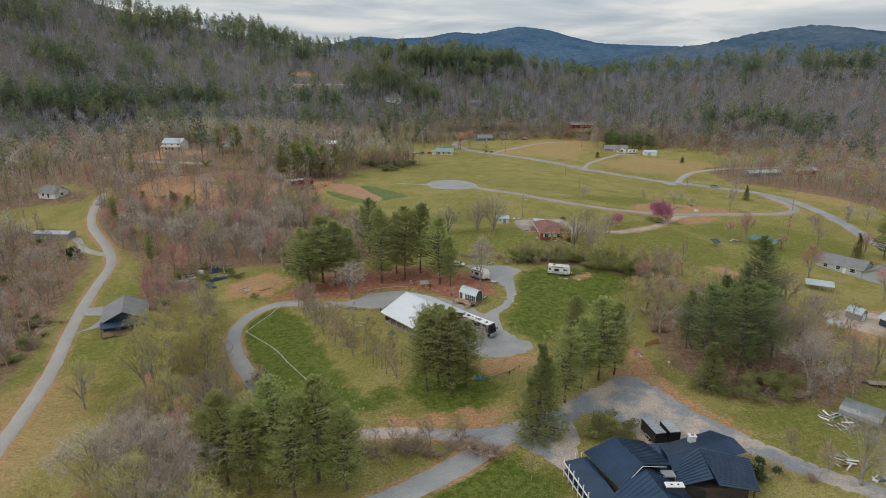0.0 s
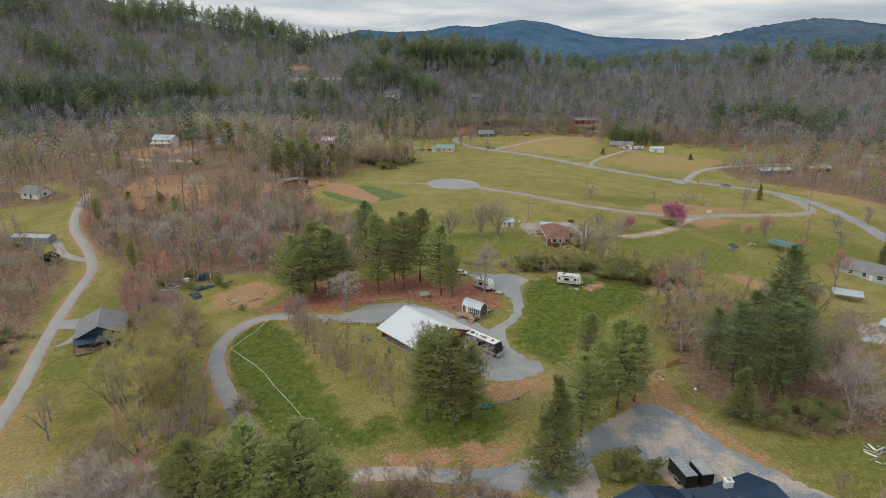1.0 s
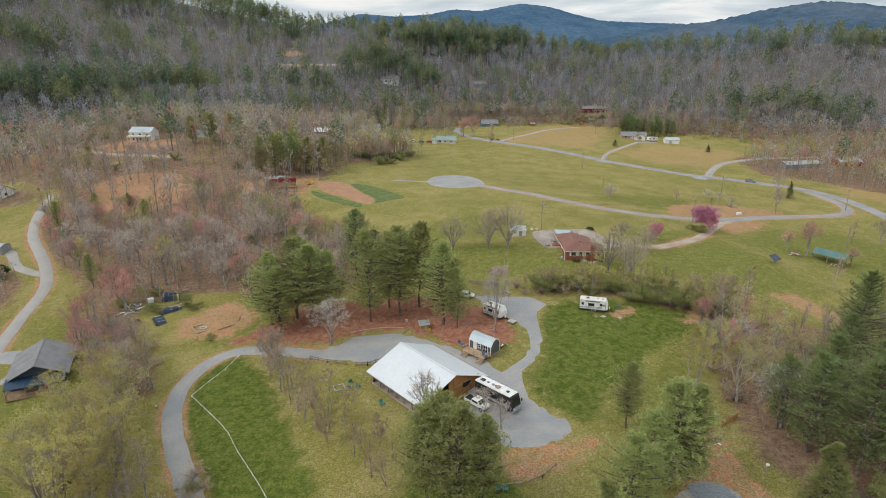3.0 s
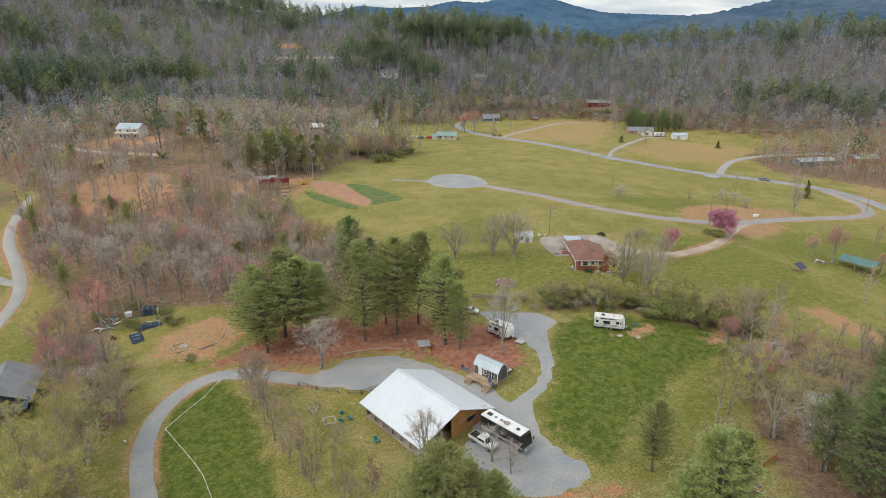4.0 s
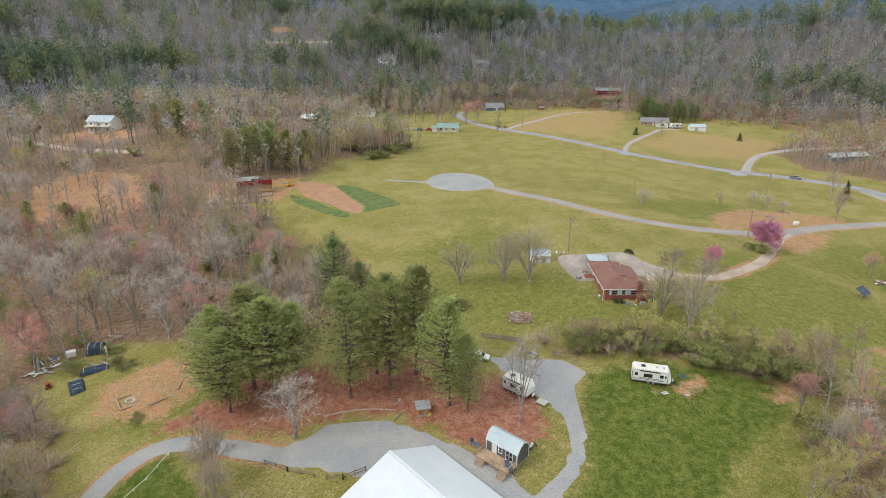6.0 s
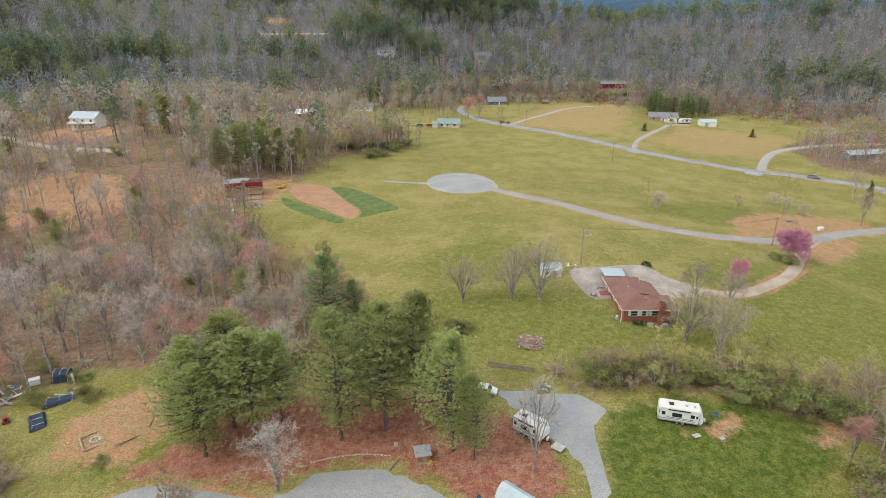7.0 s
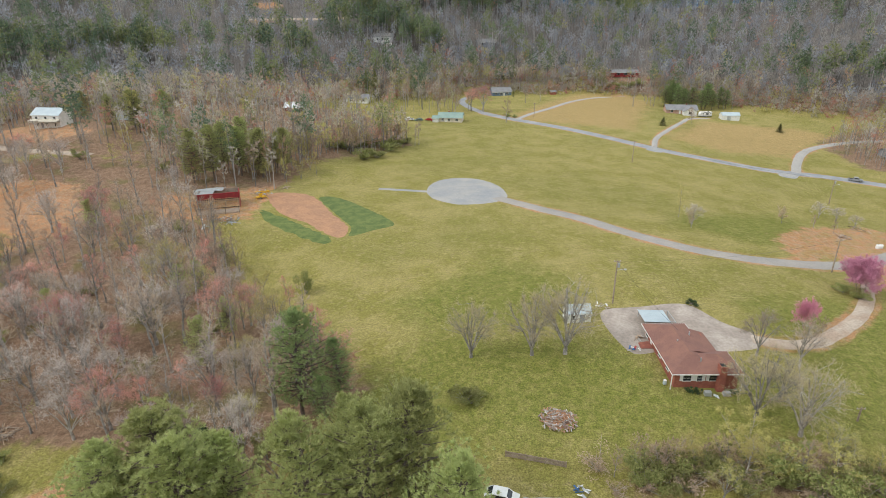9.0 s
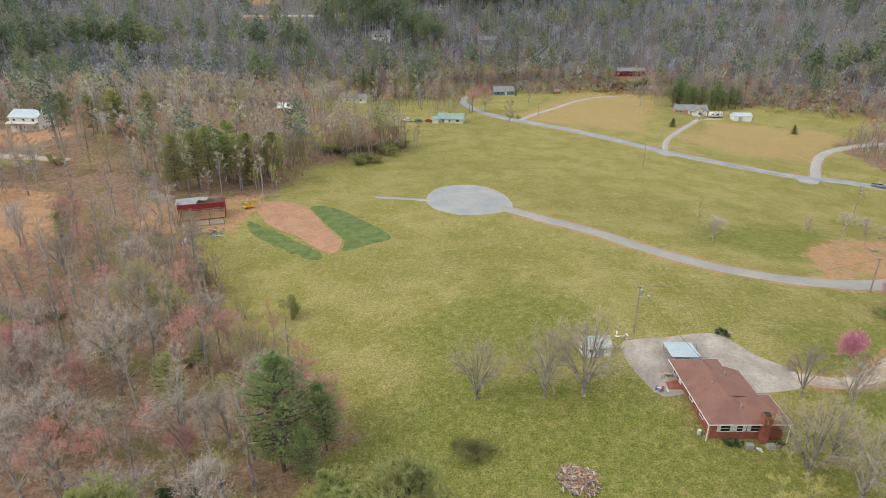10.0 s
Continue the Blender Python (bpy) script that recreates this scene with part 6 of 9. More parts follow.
def build_trailer(x, y, turn, L, label, z, hitch=1):
    """A travel trailer, its nose to local +y."""
    ob = thing("travel_trailer", x, y, turn, label, "travel trailer", "travel trailers", z)
    half, H = 1.22, 2.95
    side = [(-L / 2, 0.6), (L / 2 - 0.3, 0.6), (L / 2, 1.1), (L / 2 - 0.1, 2.1), (L / 2 - 0.6, H - 0.05), (-L / 2 + 0.2, H - 0.05), (-L / 2, H - 0.3)]
    part("body", prism(side, -half, half, axis="x"), WHITE_PAINT, ob, bevel=0.05)
    part("roof", boxes((-half - 0.02, half + 0.02, -L / 2 + 0.15, L / 2 - 0.6, H - 0.06, H + 0.03)), OFF_WHITE, ob)
    for yy, w, l in ((-L * 0.22, 0.6, 0.7), (L * 0.12, 0.4, 0.4), (L * 0.3, 0.35, 0.35)):
        part("roof_vent", boxes((-w / 2, w / 2, yy - l / 2, yy + l / 2, H + 0.03, H + 0.24)), BLACK_PAINT if w > 0.5 else SILVER, ob, bevel=0.04)
    for s in (-1, 1):
        def flat(y0, y1, z0, z1, d=0.02):
            return boxes((min(s * half, s * (half + d)), max(s * half, s * (half + d)), y0, y1, z0, z1))
        part("stripe", flat(-L / 2 + 0.2, L / 2 - 0.5, 1.0, 1.12), GREY_SIDING, ob)
        part("awning", boxes((min(s * half, s * (half + 0.1)), max(s * half, s * (half + 0.1)), -L * 0.3, L * 0.2, H - 0.3, H - 0.17)), BLACK_PAINT, ob)
        part("swoosh", flat(-L * 0.3, L * 0.28, 1.28, 1.36, 0.024), BLACK_PAINT, ob)
        for e in (-L / 2 + 0.04, L / 2 - 0.66):
            part("corner_trim", flat(e, e + 0.06, 0.65, H - 0.4, 0.026), BLACK_PAINT, ob)
        for y0, y1, z0, z1 in ((-L * 0.2, L * 0.02, 1.5, 2.2), (L * 0.21, L * 0.3, 1.65, 2.25), (-L * 0.43, -L * 0.35, 1.65, 2.25)):
            part("window_frame", flat(y0, y1, z0, z1, 0.022), BLACK_PAINT, ob)
        part("skirt_stripe", flat(-L / 2 + 0.1, L / 2 - 0.3, 0.62, 0.8), SILVER, ob)
        for y0, y1, z0, z1 in ((-L * 0.18, L * 0.0, 1.55, 2.15), (L * 0.22, L * 0.29, 1.7, 2.2), (-L * 0.42, -L * 0.36, 1.7, 2.2)):
            part("window", flat(y0, y1, z0, z1, 0.03), GLASS, ob)
        d = part("door", flat(L * 0.31, L * 0.39, 0.75, 2.4, 0.03), WHITE_PAINT, ob)
        part("door_window", flat(L * 0.33, L * 0.37, 1.7, 2.2, 0.045), GLASS, d)
        wheel(ob, s * (half - 0.12), -0.45, 0.36, 0.22)
        wheel(ob, s * (half - 0.12), 0.4, 0.36, 0.22)
        part("jack", boxes((s * 0.9 - 0.04, s * 0.9 + 0.04, -L / 2 + 0.3, -L / 2 + 0.4, 0, 0.6)), BLACK_PAINT, ob)
    part("drawbar", beams(0.1, ((-0.5, L / 2 - 0.3, 0.55), (0, L / 2 + 1.0, 0.55)), ((0.5, L / 2 - 0.3, 0.55), (0, L / 2 + 1.0, 0.55)), ((0, L / 2 + 0.9, 0.55), (0, L / 2 + 0.9, 0.0))), BLACK_PAINT, ob)
    for s in (-0.17, 0.17):
        bm = lathe(((0.1, 0.62), (0.15, 0.7), (0.15, 1.05), (0.07, 1.15)), 10)
        bmesh.ops.translate(bm, vec=(s, L / 2 + 0.35, 0), verts=list(bm.verts))
        part("gas_bottle", bm, WHITE_PAINT, ob)
    part("underbody", boxes((-half + 0.1, half - 0.1, -L / 2 + 0.1, L / 2 - 0.3, 0.42, 0.6)), BLACK_PAINT, ob)
    return ob


build_trailer(35.3, 174.1, 254.5, 6.7, "white travel trailer with black trim parked beside the hedge", 0.3)
build_trailer(11.2, 171.2, 229, 5.4, "small white travel trailer parked beside the gravel loop", 0.0, 0)
for x, y, s in ((36.8, 170.6, 0.6), (40.6, 170.2, 0.4)):
    t = thing("step_pad", x, y, 20, "small pale pallet lying on the lawn", "pallet", "lawn pallets")
    part("deck", boxes((-s, s, -s * 0.7, s * 0.7, 0.1, 0.16)), STONE, t)
    part("bearer", boxes((-s, s, -s * 0.6, -s * 0.5, 0, 0.1), (-s, s, s * 0.5, s * 0.6, 0, 0.1)), OLD_WOOD, t)
t = thing("trailer_deck", 14.9, 168.0, 50, "small grey wooden deck at the trailer's nose", "deck")
part("floor", boxes((-0.8, 0.8, -0.9, 0.9, 0.25, 0.33)), STONE, t)
for a in (-0.7, 0.7):
    for b in (-0.8, 0.8):
        part("leg", boxes((a - 0.05, a + 0.05, b - 0.05, b + 0.05, -0.2, 0.25)), OLD_WOOD, t)
t = thing("water_hose", 41.6, 175.6, 0, "coiled blue hose lying in the grass", "hose")
bm = bmesh.new()
for k in range(28):
    a0, a1 = k * 0.55, (k + 1) * 0.55
    r0, r1 = 0.35 + 0.012 * k, 0.35 + 0.012 * (k + 1)
    add_beam(bm, (r0 * math.cos(a0), r0 * math.sin(a0), 0.05), (r1 * math.cos(a1), r1 * math.sin(a1), 0.05), 0.06)
part("coil", bm, TARP_BLUE, t)


# ---- the lodge ----
def build_lodge():
    ob = thing("lodge", 0, 0, 0, "dark lodge under dark blue standing-seam metal roofs", "lodge", z=0.0)
    g = -4.6
    SEAM = 0.5

    def plane(*corners, label=""):
        r = part("roof", sheet(corners, 0.14), NAVY_METAL, ob, label)
        a, b, c, d = (Vector(p) for p in corners)
        n = (b - a).cross(d - a).normalized()
        n = n if n.z > 0 else -n
        count = round((b - a).length / SEAM)
        for k in range(1, count):
            p, q = a.lerp(b, k / count) + n * 0.03, d.lerp(c, k / count) + n * 0.03
            part("seam", beams(0.05, (p, q), h=0.06), NAVY_METAL, r)

    # tall west block: ridge runs north-west to south-east
    plane((23.6, 87.2, -0.9), (27.2, 78.2, -0.9), (31.3, 80.6, 1.6), (28.6, 87.9, 1.6))
    plane((35.0, 91.2, -1.5), (36.9, 83.0, -0.3), (31.3, 80.6, 1.6), (28.6, 87.9, 1.6))
    # north wing
    plane((37.6, 90.6, -2.0), (48.4, 95.2, -2.0), (50.0, 90.6, -0.4), (37.0, 85.2, -0.4))
    plane((36.8, 82.2, -1.1), (51.2, 87.6, -1.1), (50.2, 90.6, -0.42), (36.9, 85.3, -0.42))
    # east wing
    plane((48.9, 78.2, -1.6), (51.0, 86.2, -1.4), (42.4, 86.6, 0.5), (41.8, 77.0, 0.5))
    plane((36.4, 79.4, -1.7), (37.4, 84.4, -1.3), (42.4, 86.6, 0.5), (41.6, 78.6, 0.5))
    # south gable block in front of the tall one
    plane((22.9, 75.0, -2.2), (24.2, 70.0, -2.2), (33.2, 72.0, 0.9), (31.4, 80.9, 0.9))
    plane((37.2, 80.6, -1.9), (39.0, 72.6, -1.9), (33.2, 72.0, 0.9), (31.4, 80.9, 0.9))
    plane((33.6, 91.0, -2.05), (38.6, 91.4, -2.05), (38.6, 80.4, -1.85), (34.2, 80.0, -1.85))
    # walls under them
    def block(name, ring, z0, z1, mat):
        bm = bmesh.new()
        lo, hi = [bm.verts.new((x, y, z0)) for x, y in ring], [bm.verts.new((x, y, z1)) for x, y in ring]
        n = len(ring)
        bm.faces.new(lo[::-1])
        bm.faces.new(hi)
        for k in range(n):
            bm.faces.new((lo[k], lo[(k + 1) % n], hi[(k + 1) % n], hi[k]))
        return part(name, bm, mat, ob)

    block("wall", ((24.6, 86.6), (27.8, 79.0), (34.4, 80.4), (33.6, 89.6)), g - 0.5, -1.35, DARK_WOOD)
    block("wall", ((37.8, 89.6), (38.2, 84.0), (49.4, 88.6), (47.8, 93.8)), g - 0.5, -2.2, DARK_WOOD)
    block("wall", ((38.4, 85.2), (38.0, 80.2), (41.0, 79.0), (47.8, 79.4), (49.2, 85.4)), g - 0.5, -1.75, DARK_WOOD)
    block("wall", ((24.4, 75.4), (25.4, 71.4), (37.4, 73.6), (36.2, 80.2)), g - 0.5, -2.3, DARK_WOOD)
    # clerestory of the tall block, green trim round dark panes
    a, b = Vector((24.75, 86.3, -1.9)), Vector((27.75, 79.2, -1.9))
    out = Vector((-0.92, -0.39, 0))
    for k in range(4):
        p, q = a.lerp(b, (k + 0.08) / 4), a.lerp(b, (k + 0.92) / 4)
        w = part("window", beams(0.12, (p + out * 0.06, q + out * 0.06), (p + out * 0.06 + Vector((0, 0, 0.85)), q + out * 0.06 + Vector((0, 0, 0.85))), (p + out * 0.06, p + out * 0.06 + Vector((0, 0, 0.85))), (q + out * 0.06, q + out * 0.06 + Vector((0, 0, 0.85)))), GREEN_TRIM, ob)
        bm = bmesh.new()
        bm.faces.new([bm.verts.new(v) for v in (p + out * 0.05, q + out * 0.05, q + out * 0.05 + Vector((0, 0, 0.85)), p + out * 0.05 + Vector((0, 0, 0.85)))])
        bmesh.ops.solidify(bm, geom=list(bm.faces), thickness=0.02)
        part("pane", bm, GLASS, w)
    # triangular gable window and dormer, white frames
    part("gable_frame", beams(0.09, ((27.6, 78.4, -1.0), (31.2, 80.4, 1.35)), ((31.2, 80.4, 1.35), (35.8, 82.4, -0.3)), ((28.2, 78.9, -1.3), (35.8, 82.3, -1.0))), WHITE_PAINT, ob)
    part("gable_pane", prism(((28.2, -1.25), (35.6, -0.9), (31.4, 1.2)), 80.6, 80.7), GLASS, ob)
    d = part("dormer", boxes((34.6, 36.6, 80.4, 82.0, -1.6, -0.55)), GREY_SIDING, ob)
    part("dormer_window", boxes((34.8, 36.4, 80.32, 80.42, -1.35, -0.75)), GLASS, d)
    # two-level deck on white posts
    for z in (-1.6, -3.2):
        block("deck", ((20.0, 85.6), (22.9, 73.5), (26.8, 76.0), (24.2, 87.0)), z - 0.12, z, NAVY_METAL)
    for k in range(8):
        s = k / 7
        x, y = 20.1 + 2.8 * s, 85.4 - 11.8 * s
        part("deck_post", lathe(((0.09, g - 0.6), (0.09, -0.75)), 8), WHITE_PAINT, ob).matrix_local = pose(x, y, 0)
        if k < 4:
            part("deck_post", lathe(((0.09, -1.6), (0.09, -0.75)), 8), WHITE_PAINT, ob).matrix_local = pose(21.0 + 1.1 * k, 86.2 + 0.35 * k, 0)
    part("deck_edge", beams(0.14, ((20.0, 85.6, -1.66), (22.9, 73.5, -1.66)), ((20.0, 85.6, -3.26), (22.9, 73.5, -3.26)), h=0.2), WHITE_PAINT, ob)
    # chimneys
    c = part("chimney", boxes((42.6, 43.7, 90.3, 91.3, -2.6, -0.15)), WHITE_PAINT, ob, "white square chimney")
    part("cap", boxes((42.5, 43.8, 90.2, 91.4, -0.15, -0.02)), WHITE_PAINT, c)
    part("flue", boxes((42.9, 43.4, 90.6, 91.0, -0.02, 0.3)), SILVER, c)
    c = part("chimney", boxes((33.4, 36.0, 76.0, 77.0, -2.6, 0.9)), NAVY_SIDING, ob, "broad dark chimney with white cap")
    part("cap", boxes((33.3, 36.1, 75.9, 77.1, 0.9, 1.05)), WHITE_PAINT, c)
    for k in (0, 1):
        part("flue", boxes((34.1 + k, 34.4 + k, 76.35, 76.6, 1.05, 1.1)), SHADE_BLACK, c)
    # porch on the south-east
    for x, y in ((44.2, 77.6), (46.2, 77.9), (48.2, 78.6)):
        part("porch_post", boxes((x - 0.08, x + 0.08, y - 0.08, y + 0.08, g - 0.4, -1.6)), DARK_WOOD, ob)
    part("porch_rail", beams(0.08, ((44.2, 77.6, -3.3), (48.2, 78.6, -3.3)), ((44.2, 77.6, -3.9), (48.2, 78.6, -3.9))), DARK_WOOD, ob)
    part("porch_window", boxes((39.4, 40.9, 78.92, 79.05, -3.3, -2.3)), GLASS, ob)
    return ob


build_lodge()


def build_cargo_trailer(x, y, turn, L, label, roof):
    ob = thing("cargo_trailer", x, y, turn, label, "cargo trailer", "cargo trailers", z=gz(x, y) + 0.05)
    W, H = 1.05, 2.65
    part("body", boxes((-W, W, -L / 2, L / 2, 0.5, H)), BLACK_PAINT, ob, bevel=0.05)
    r = part("roof", boxes((-W + 0.04, W - 0.04, -L / 2 + 0.05, L / 2 - 0.05, H, H + 0.05)), roof, ob)
    bm = bmesh.new()
    for k in range(7):
        yy = -L / 2 + 0.3 + k * (L - 0.6) / 6
        add_beam(bm, (-W + 0.05, yy, H + 0.07), (W - 0.05, yy, H + 0.07), 0.06, 0.05)
    part("roof_rib", bm, GALVANISED, r)
    part("rear_door", boxes((-W + 0.1, W - 0.1, -L / 2 - 0.03, -L / 2, 0.6, H - 0.15)), BLACK_PAINT, ob)
    for s in (-1, 1):
        part("fender", boxes((s * W - 0.12, s * W + 0.12, -1.1, 0.7, 0.72, 0.8)), SILVER, ob)
        part("tail_light", boxes((s * 0.85 - 0.08, s * 0.85 + 0.08, -L / 2 - 0.05, -L / 2 - 0.02, 0.7, 0.85)), RED_PLASTIC, ob)
        for yy in (-0.65, 0.2):
            wheel(ob, s * (W + 0.0), yy, 0.34, 0.2)
    part("drawbar", beams(0.1, ((-0.6, L / 2, 0.5), (0, L / 2 + 1.2, 0.5)), ((0.6, L / 2, 0.5), (0, L / 2 + 1.2, 0.5))), BLACK_PAINT, ob)
    part("jack", boxes((-0.05, 0.05, L / 2 + 1.0, L / 2 + 1.1, 0, 0.9)), BLACK_PAINT, ob)
    return ob


build_cargo_trailer(38.5, 96.3, 11, 5.2, "black cargo trailer with grey roof on gravel", GREY_SIDING)
build_cargo_trailer(41.5, 96.2, 8, 3.9, "short black cargo trailer with ribbed pale roof", SILVER)
t = thing("pallet_stack", 35.6, 100.0, 35, "heap of galvanised racks on bare clay", "metal racks")
for k in range(4):
    part("rack", beams(0.06, ((-1.2, -0.7, 0.15 + 0.15 * k), (1.2, -0.7, 0.15 + 0.15 * k)), ((-1.2, 0.7, 0.15 + 0.15 * k), (1.2, 0.7, 0.15 + 0.15 * k)), *[((-1.2 + 0.4 * j, -0.7, 0.15 + 0.15 * k), (-1.2 + 0.4 * j, 0.7, 0.15 + 0.15 * k)) for j in range(7)]), GALVANISED, t)
t = thing("lumber_stack", 36.6, 95.4, 25, "stack of pale boards beside the trailer", "lumber")
for k in range(5):
    part("plank", boxes((-0.5 + 0.22 * k, -0.32 + 0.22 * k, -1.6, 1.5 + 0.1 * k, 0.02 + 0.04 * (k % 2), 0.12 + 0.04 * (k % 2))), DECK_WOOD, t)


# ---- the blue house beside the west road ----
def build_west_house():
    ob = gable_house("house", -91.6, 161.2, 24, 12.5, 10.4, 2.9, 2.5, NAVY_SIDING, GREY_SHINGLE, "navy house with grey shingle roof and wooden deck", over=0.9, z=-9.3, base=1.2,
                     windows=(("w", -3, 1.0, 1.0, 1.2), ("w", 2.5, 1.0, 1.0, 1.2), ("e", 0, 1.0, 1.2, 1.2), ("s", 2.4, 1.0, 1.2, 1.2)), doors=(("s", -1.5, 0.1, 1.0, 2.1, GREY_SIDING),))
    part("porch_roof", sheet(((-5.6, -10.0, 2.3), (5.6, -10.0, 2.3), (5.6, -6.2, 3.0), (-5.6, -6.2, 3.0)), 0.1, 0.5), NAVY_METAL, ob)
    part("deck", boxes((-5.6, 5.6, -10.2, -6.25, -0.15, 0.0)), DECK_WOOD, ob)
    for x in (-5.4, -1.8, 1.8, 5.4):
        part("porch_post", boxes((x - 0.08, x + 0.08, -9.9, -9.74, 0, 2.3)), OLD_WOOD, ob)
        part("deck_post", boxes((x - 0.1, x + 0.1, -10.1, -9.9, -1.8, -0.15)), OLD_WOOD, ob)
    rail(ob, ((-5.5, -6.4, 0), (-5.5, -10.1, 0), (5.5, -10.1, 0), (5.5, -6.4, 0)), 0.95, DECK_WOOD)
    part("chair_red", boxes((1.2, 1.8, -8.0, -7.4, 0, 0.9)), RED_PLASTIC, ob)
    return ob


build_west_house()
yard("driveway_pad", [(-110, 171), (-103, 172.5), (-98, 168), (-97.5, 159), (-101.5, 155.5), (-103, 154.5), (-100.5, 158.5), (-101, 165.5), (-108, 167)], GRAVEL, "grey gravel drive beside the navy house", "driveway", lift=0.12, wobble=0.2)


# ---- the brick house ----
def hip(parent, x0, x1, y0, y1, eave, ridge, along, mat, gable_far=False):
    """A hipped roof of four planes over a rectangle, its ridge along x or y."""
    w = (x1 - x0 if along == "y" else y1 - y0) / 2
    if along == "y":
        c = (x0 + x1) / 2
        a, b = (c, y0 + w, ridge), (c, y1 - w, ridge)
        quads = (((x0, y1, eave), (x0, y0, eave), a, b), ((x1, y0, eave), (x1, y1, eave), b, a), ((x0, y0, eave), (x1, y0, eave), a, a), ((x1, y1, eave), (x0, y1, eave), b, b))
    else:
        c = (y0 + y1) / 2
        a, b = (x0 + w, c, ridge), (x1 - w, c, ridge)
        quads = (((x0, y0, eave), (x1, y0, eave), b, a), ((x1, y1, eave), (x0, y1, eave), a, b), ((x1, y0, eave), (x1, y1, eave), b, b), ((x0, y1, eave), (x0, y0, eave), a, a))
    for q in quads:
        p = [Vector(v) for v in q]
        n = (p[1] - p[0]).cross(p[2] - p[0]).normalized()
        bm = bmesh.new()
        pts = p[:3] if (p[2] - p[3]).length < 1e-4 else p
        top, low = [bm.verts.new(v) for v in pts], [bm.verts.new(v - n * 0.12) for v in pts]
        bm.faces.new(top)
        bm.faces.new(low[::-1])
        for k in range(len(pts)):
            bm.faces.new((top[k], low[k], low[(k + 1) % len(pts)], top[(k + 1) % len(pts)]))
        part("roof", bm, mat, parent)
    part("gutter", beams(0.13, ((x0, y0, eave - 0.08), (x1, y0, eave - 0.08)), ((x1, y0, eave - 0.08), (x1, y1, eave - 0.08)), ((x1, y1, eave - 0.08), (x0, y1, eave - 0.08)), ((x0, y1, eave - 0.08), (x0, y0, eave - 0.08))), WHITE_PAINT, parent)


def build_brick_house():
    ob = thing("brick_house", 0, 0, 0, "red brick ranch house with brown shingle hip roof", "house", z=0)
    e = 5.9
    part("wall", boxes((34.0, 40.6, 202.4, 217.3, 1.6, e - 0.05)), BRICK, ob)
    part("wall", boxes((40.61, 44.2, 202.4, 207.8, 1.6, e - 0.05)), BRICK, ob)
    part("wall", boxes((40.61, 42.5, 207.81, 214.1, 1.6, e - 0.05)), BRICK, ob)
    hip(ob, 33.3, 41.2, 201.8, 217.9, e, 7.7, "y", BROWN_SHINGLE)
    hip(ob, 36.5, 44.8, 201.75, 208.5, e + 0.01, 7.55, "x", BROWN_SHINGLE)
    part("roof", sheet(((43.1, 208.0, e), (43.1, 214.7, e), (37.4, 214.7, 7.6), (37.4, 206.0, 7.6)), 0.12), BROWN_SHINGLE, ob)
    part("gable", prism(((208.0, e - 0.1), (214.1, e - 0.1), (214.1, e + 0.3)), 41.2, 42.4, "x"), BRICK, ob)
    for u, w in ((36.0, 1.3), (38.0, 0.8), (40.2, 1.3)):
        window(ob, "s", u, 4.3, w, 1.0, 202.4, WHITE_PAINT, WHITE_PAINT)
    for u in (205.5, 209.5):
        window(ob, "w", u, 4.3, 1.1, 1.0, 34.0, WHITE_PAINT)
    door(ob, "w", 214.0, 3.9, 0.95, 2.0, 34.0, WHITE_PAINT)
    window(ob, "w", 216.3, 4.2, 1.2, 1.1, 34.0, WHITE_PAINT)
    window(ob, "e", 205.0, 4.3, 1.4, 1.0, 44.2, WHITE_PAINT)
    c = part("chimney", boxes((40.7, 41.8, 201.5, 202.7, 1.6, 7.35)), BRICK, ob, "brick chimney with a dark top")
    part("flue", boxes((40.85, 41.65, 201.65, 202.55, 7.35, 7.42)), SHADE_BLACK, c)
    part("porch_wall", boxes((31.8, 33.95, 212.6, 214.8, 2.6, 4.0)), BRICK, ob)
    part("porch_step", boxes((30.6, 31.8, 213.0, 214.4, 2.8, 3.5)), BRICK, ob)
    for x, y in ((33.35, 201.9), (44.7, 201.9)):
        part("downpipe", boxes((x - 0.06, x + 0.06, y - 0.06, y + 0.06, 2.6, e - 0.1)), WHITE_PAINT, ob)
    for x, y in ((36.6, 209.4), (38.4, 203.9), (39.6, 212.0)):
        part("roof_vent", boxes((x - 0.09, x + 0.09, y - 0.09, y + 0.09, 6.6, 7.6)), GALVANISED, ob)
    return ob


build_brick_house()
t = thing("carport", 36.6, 221.1, 0, "open carport with pale corrugated metal roof", "carport", z=4.0)
part("roof", sheet(((-2.4, -2.3, 1.75), (2.4, -2.3, 1.6), (2.4, 2.3, 1.6), (-2.4, 2.3, 1.75)), 0.06, 0.35, 0.05, 0.08), PALE_METAL, t)
for a in (-2.2, 2.2, 3.4):
    for b in (-2.1, 2.1):
        part("post", boxes((a - 0.06, a + 0.06, b - 0.06, b + 0.06, -0.3, 1.6)), GALVANISED, t)
part("beam", beams(0.08, ((-2.2, -2.1, 1.6), (3.4, -2.1, 1.55)), ((-2.2, 2.1, 1.6), (3.4, 2.1, 1.55)), ((3.4, -2.1, 1.55), (3.4, 2.1, 1.55))), GALVANISED, t)
gable_house("garden_shed", 22.5, 222.6, 95, 4.6, 3.0, 1.9, 1.1, WHITE_PAINT, PALE_METAL, "small white shed with worn pale metal roof", "shed", over=0.15, doors=(("w", -0.6, 0, 1.0, 1.7, GREY_SIDING),), windows=(("w", 1.1, 0.9, 0.6, 0.6),))
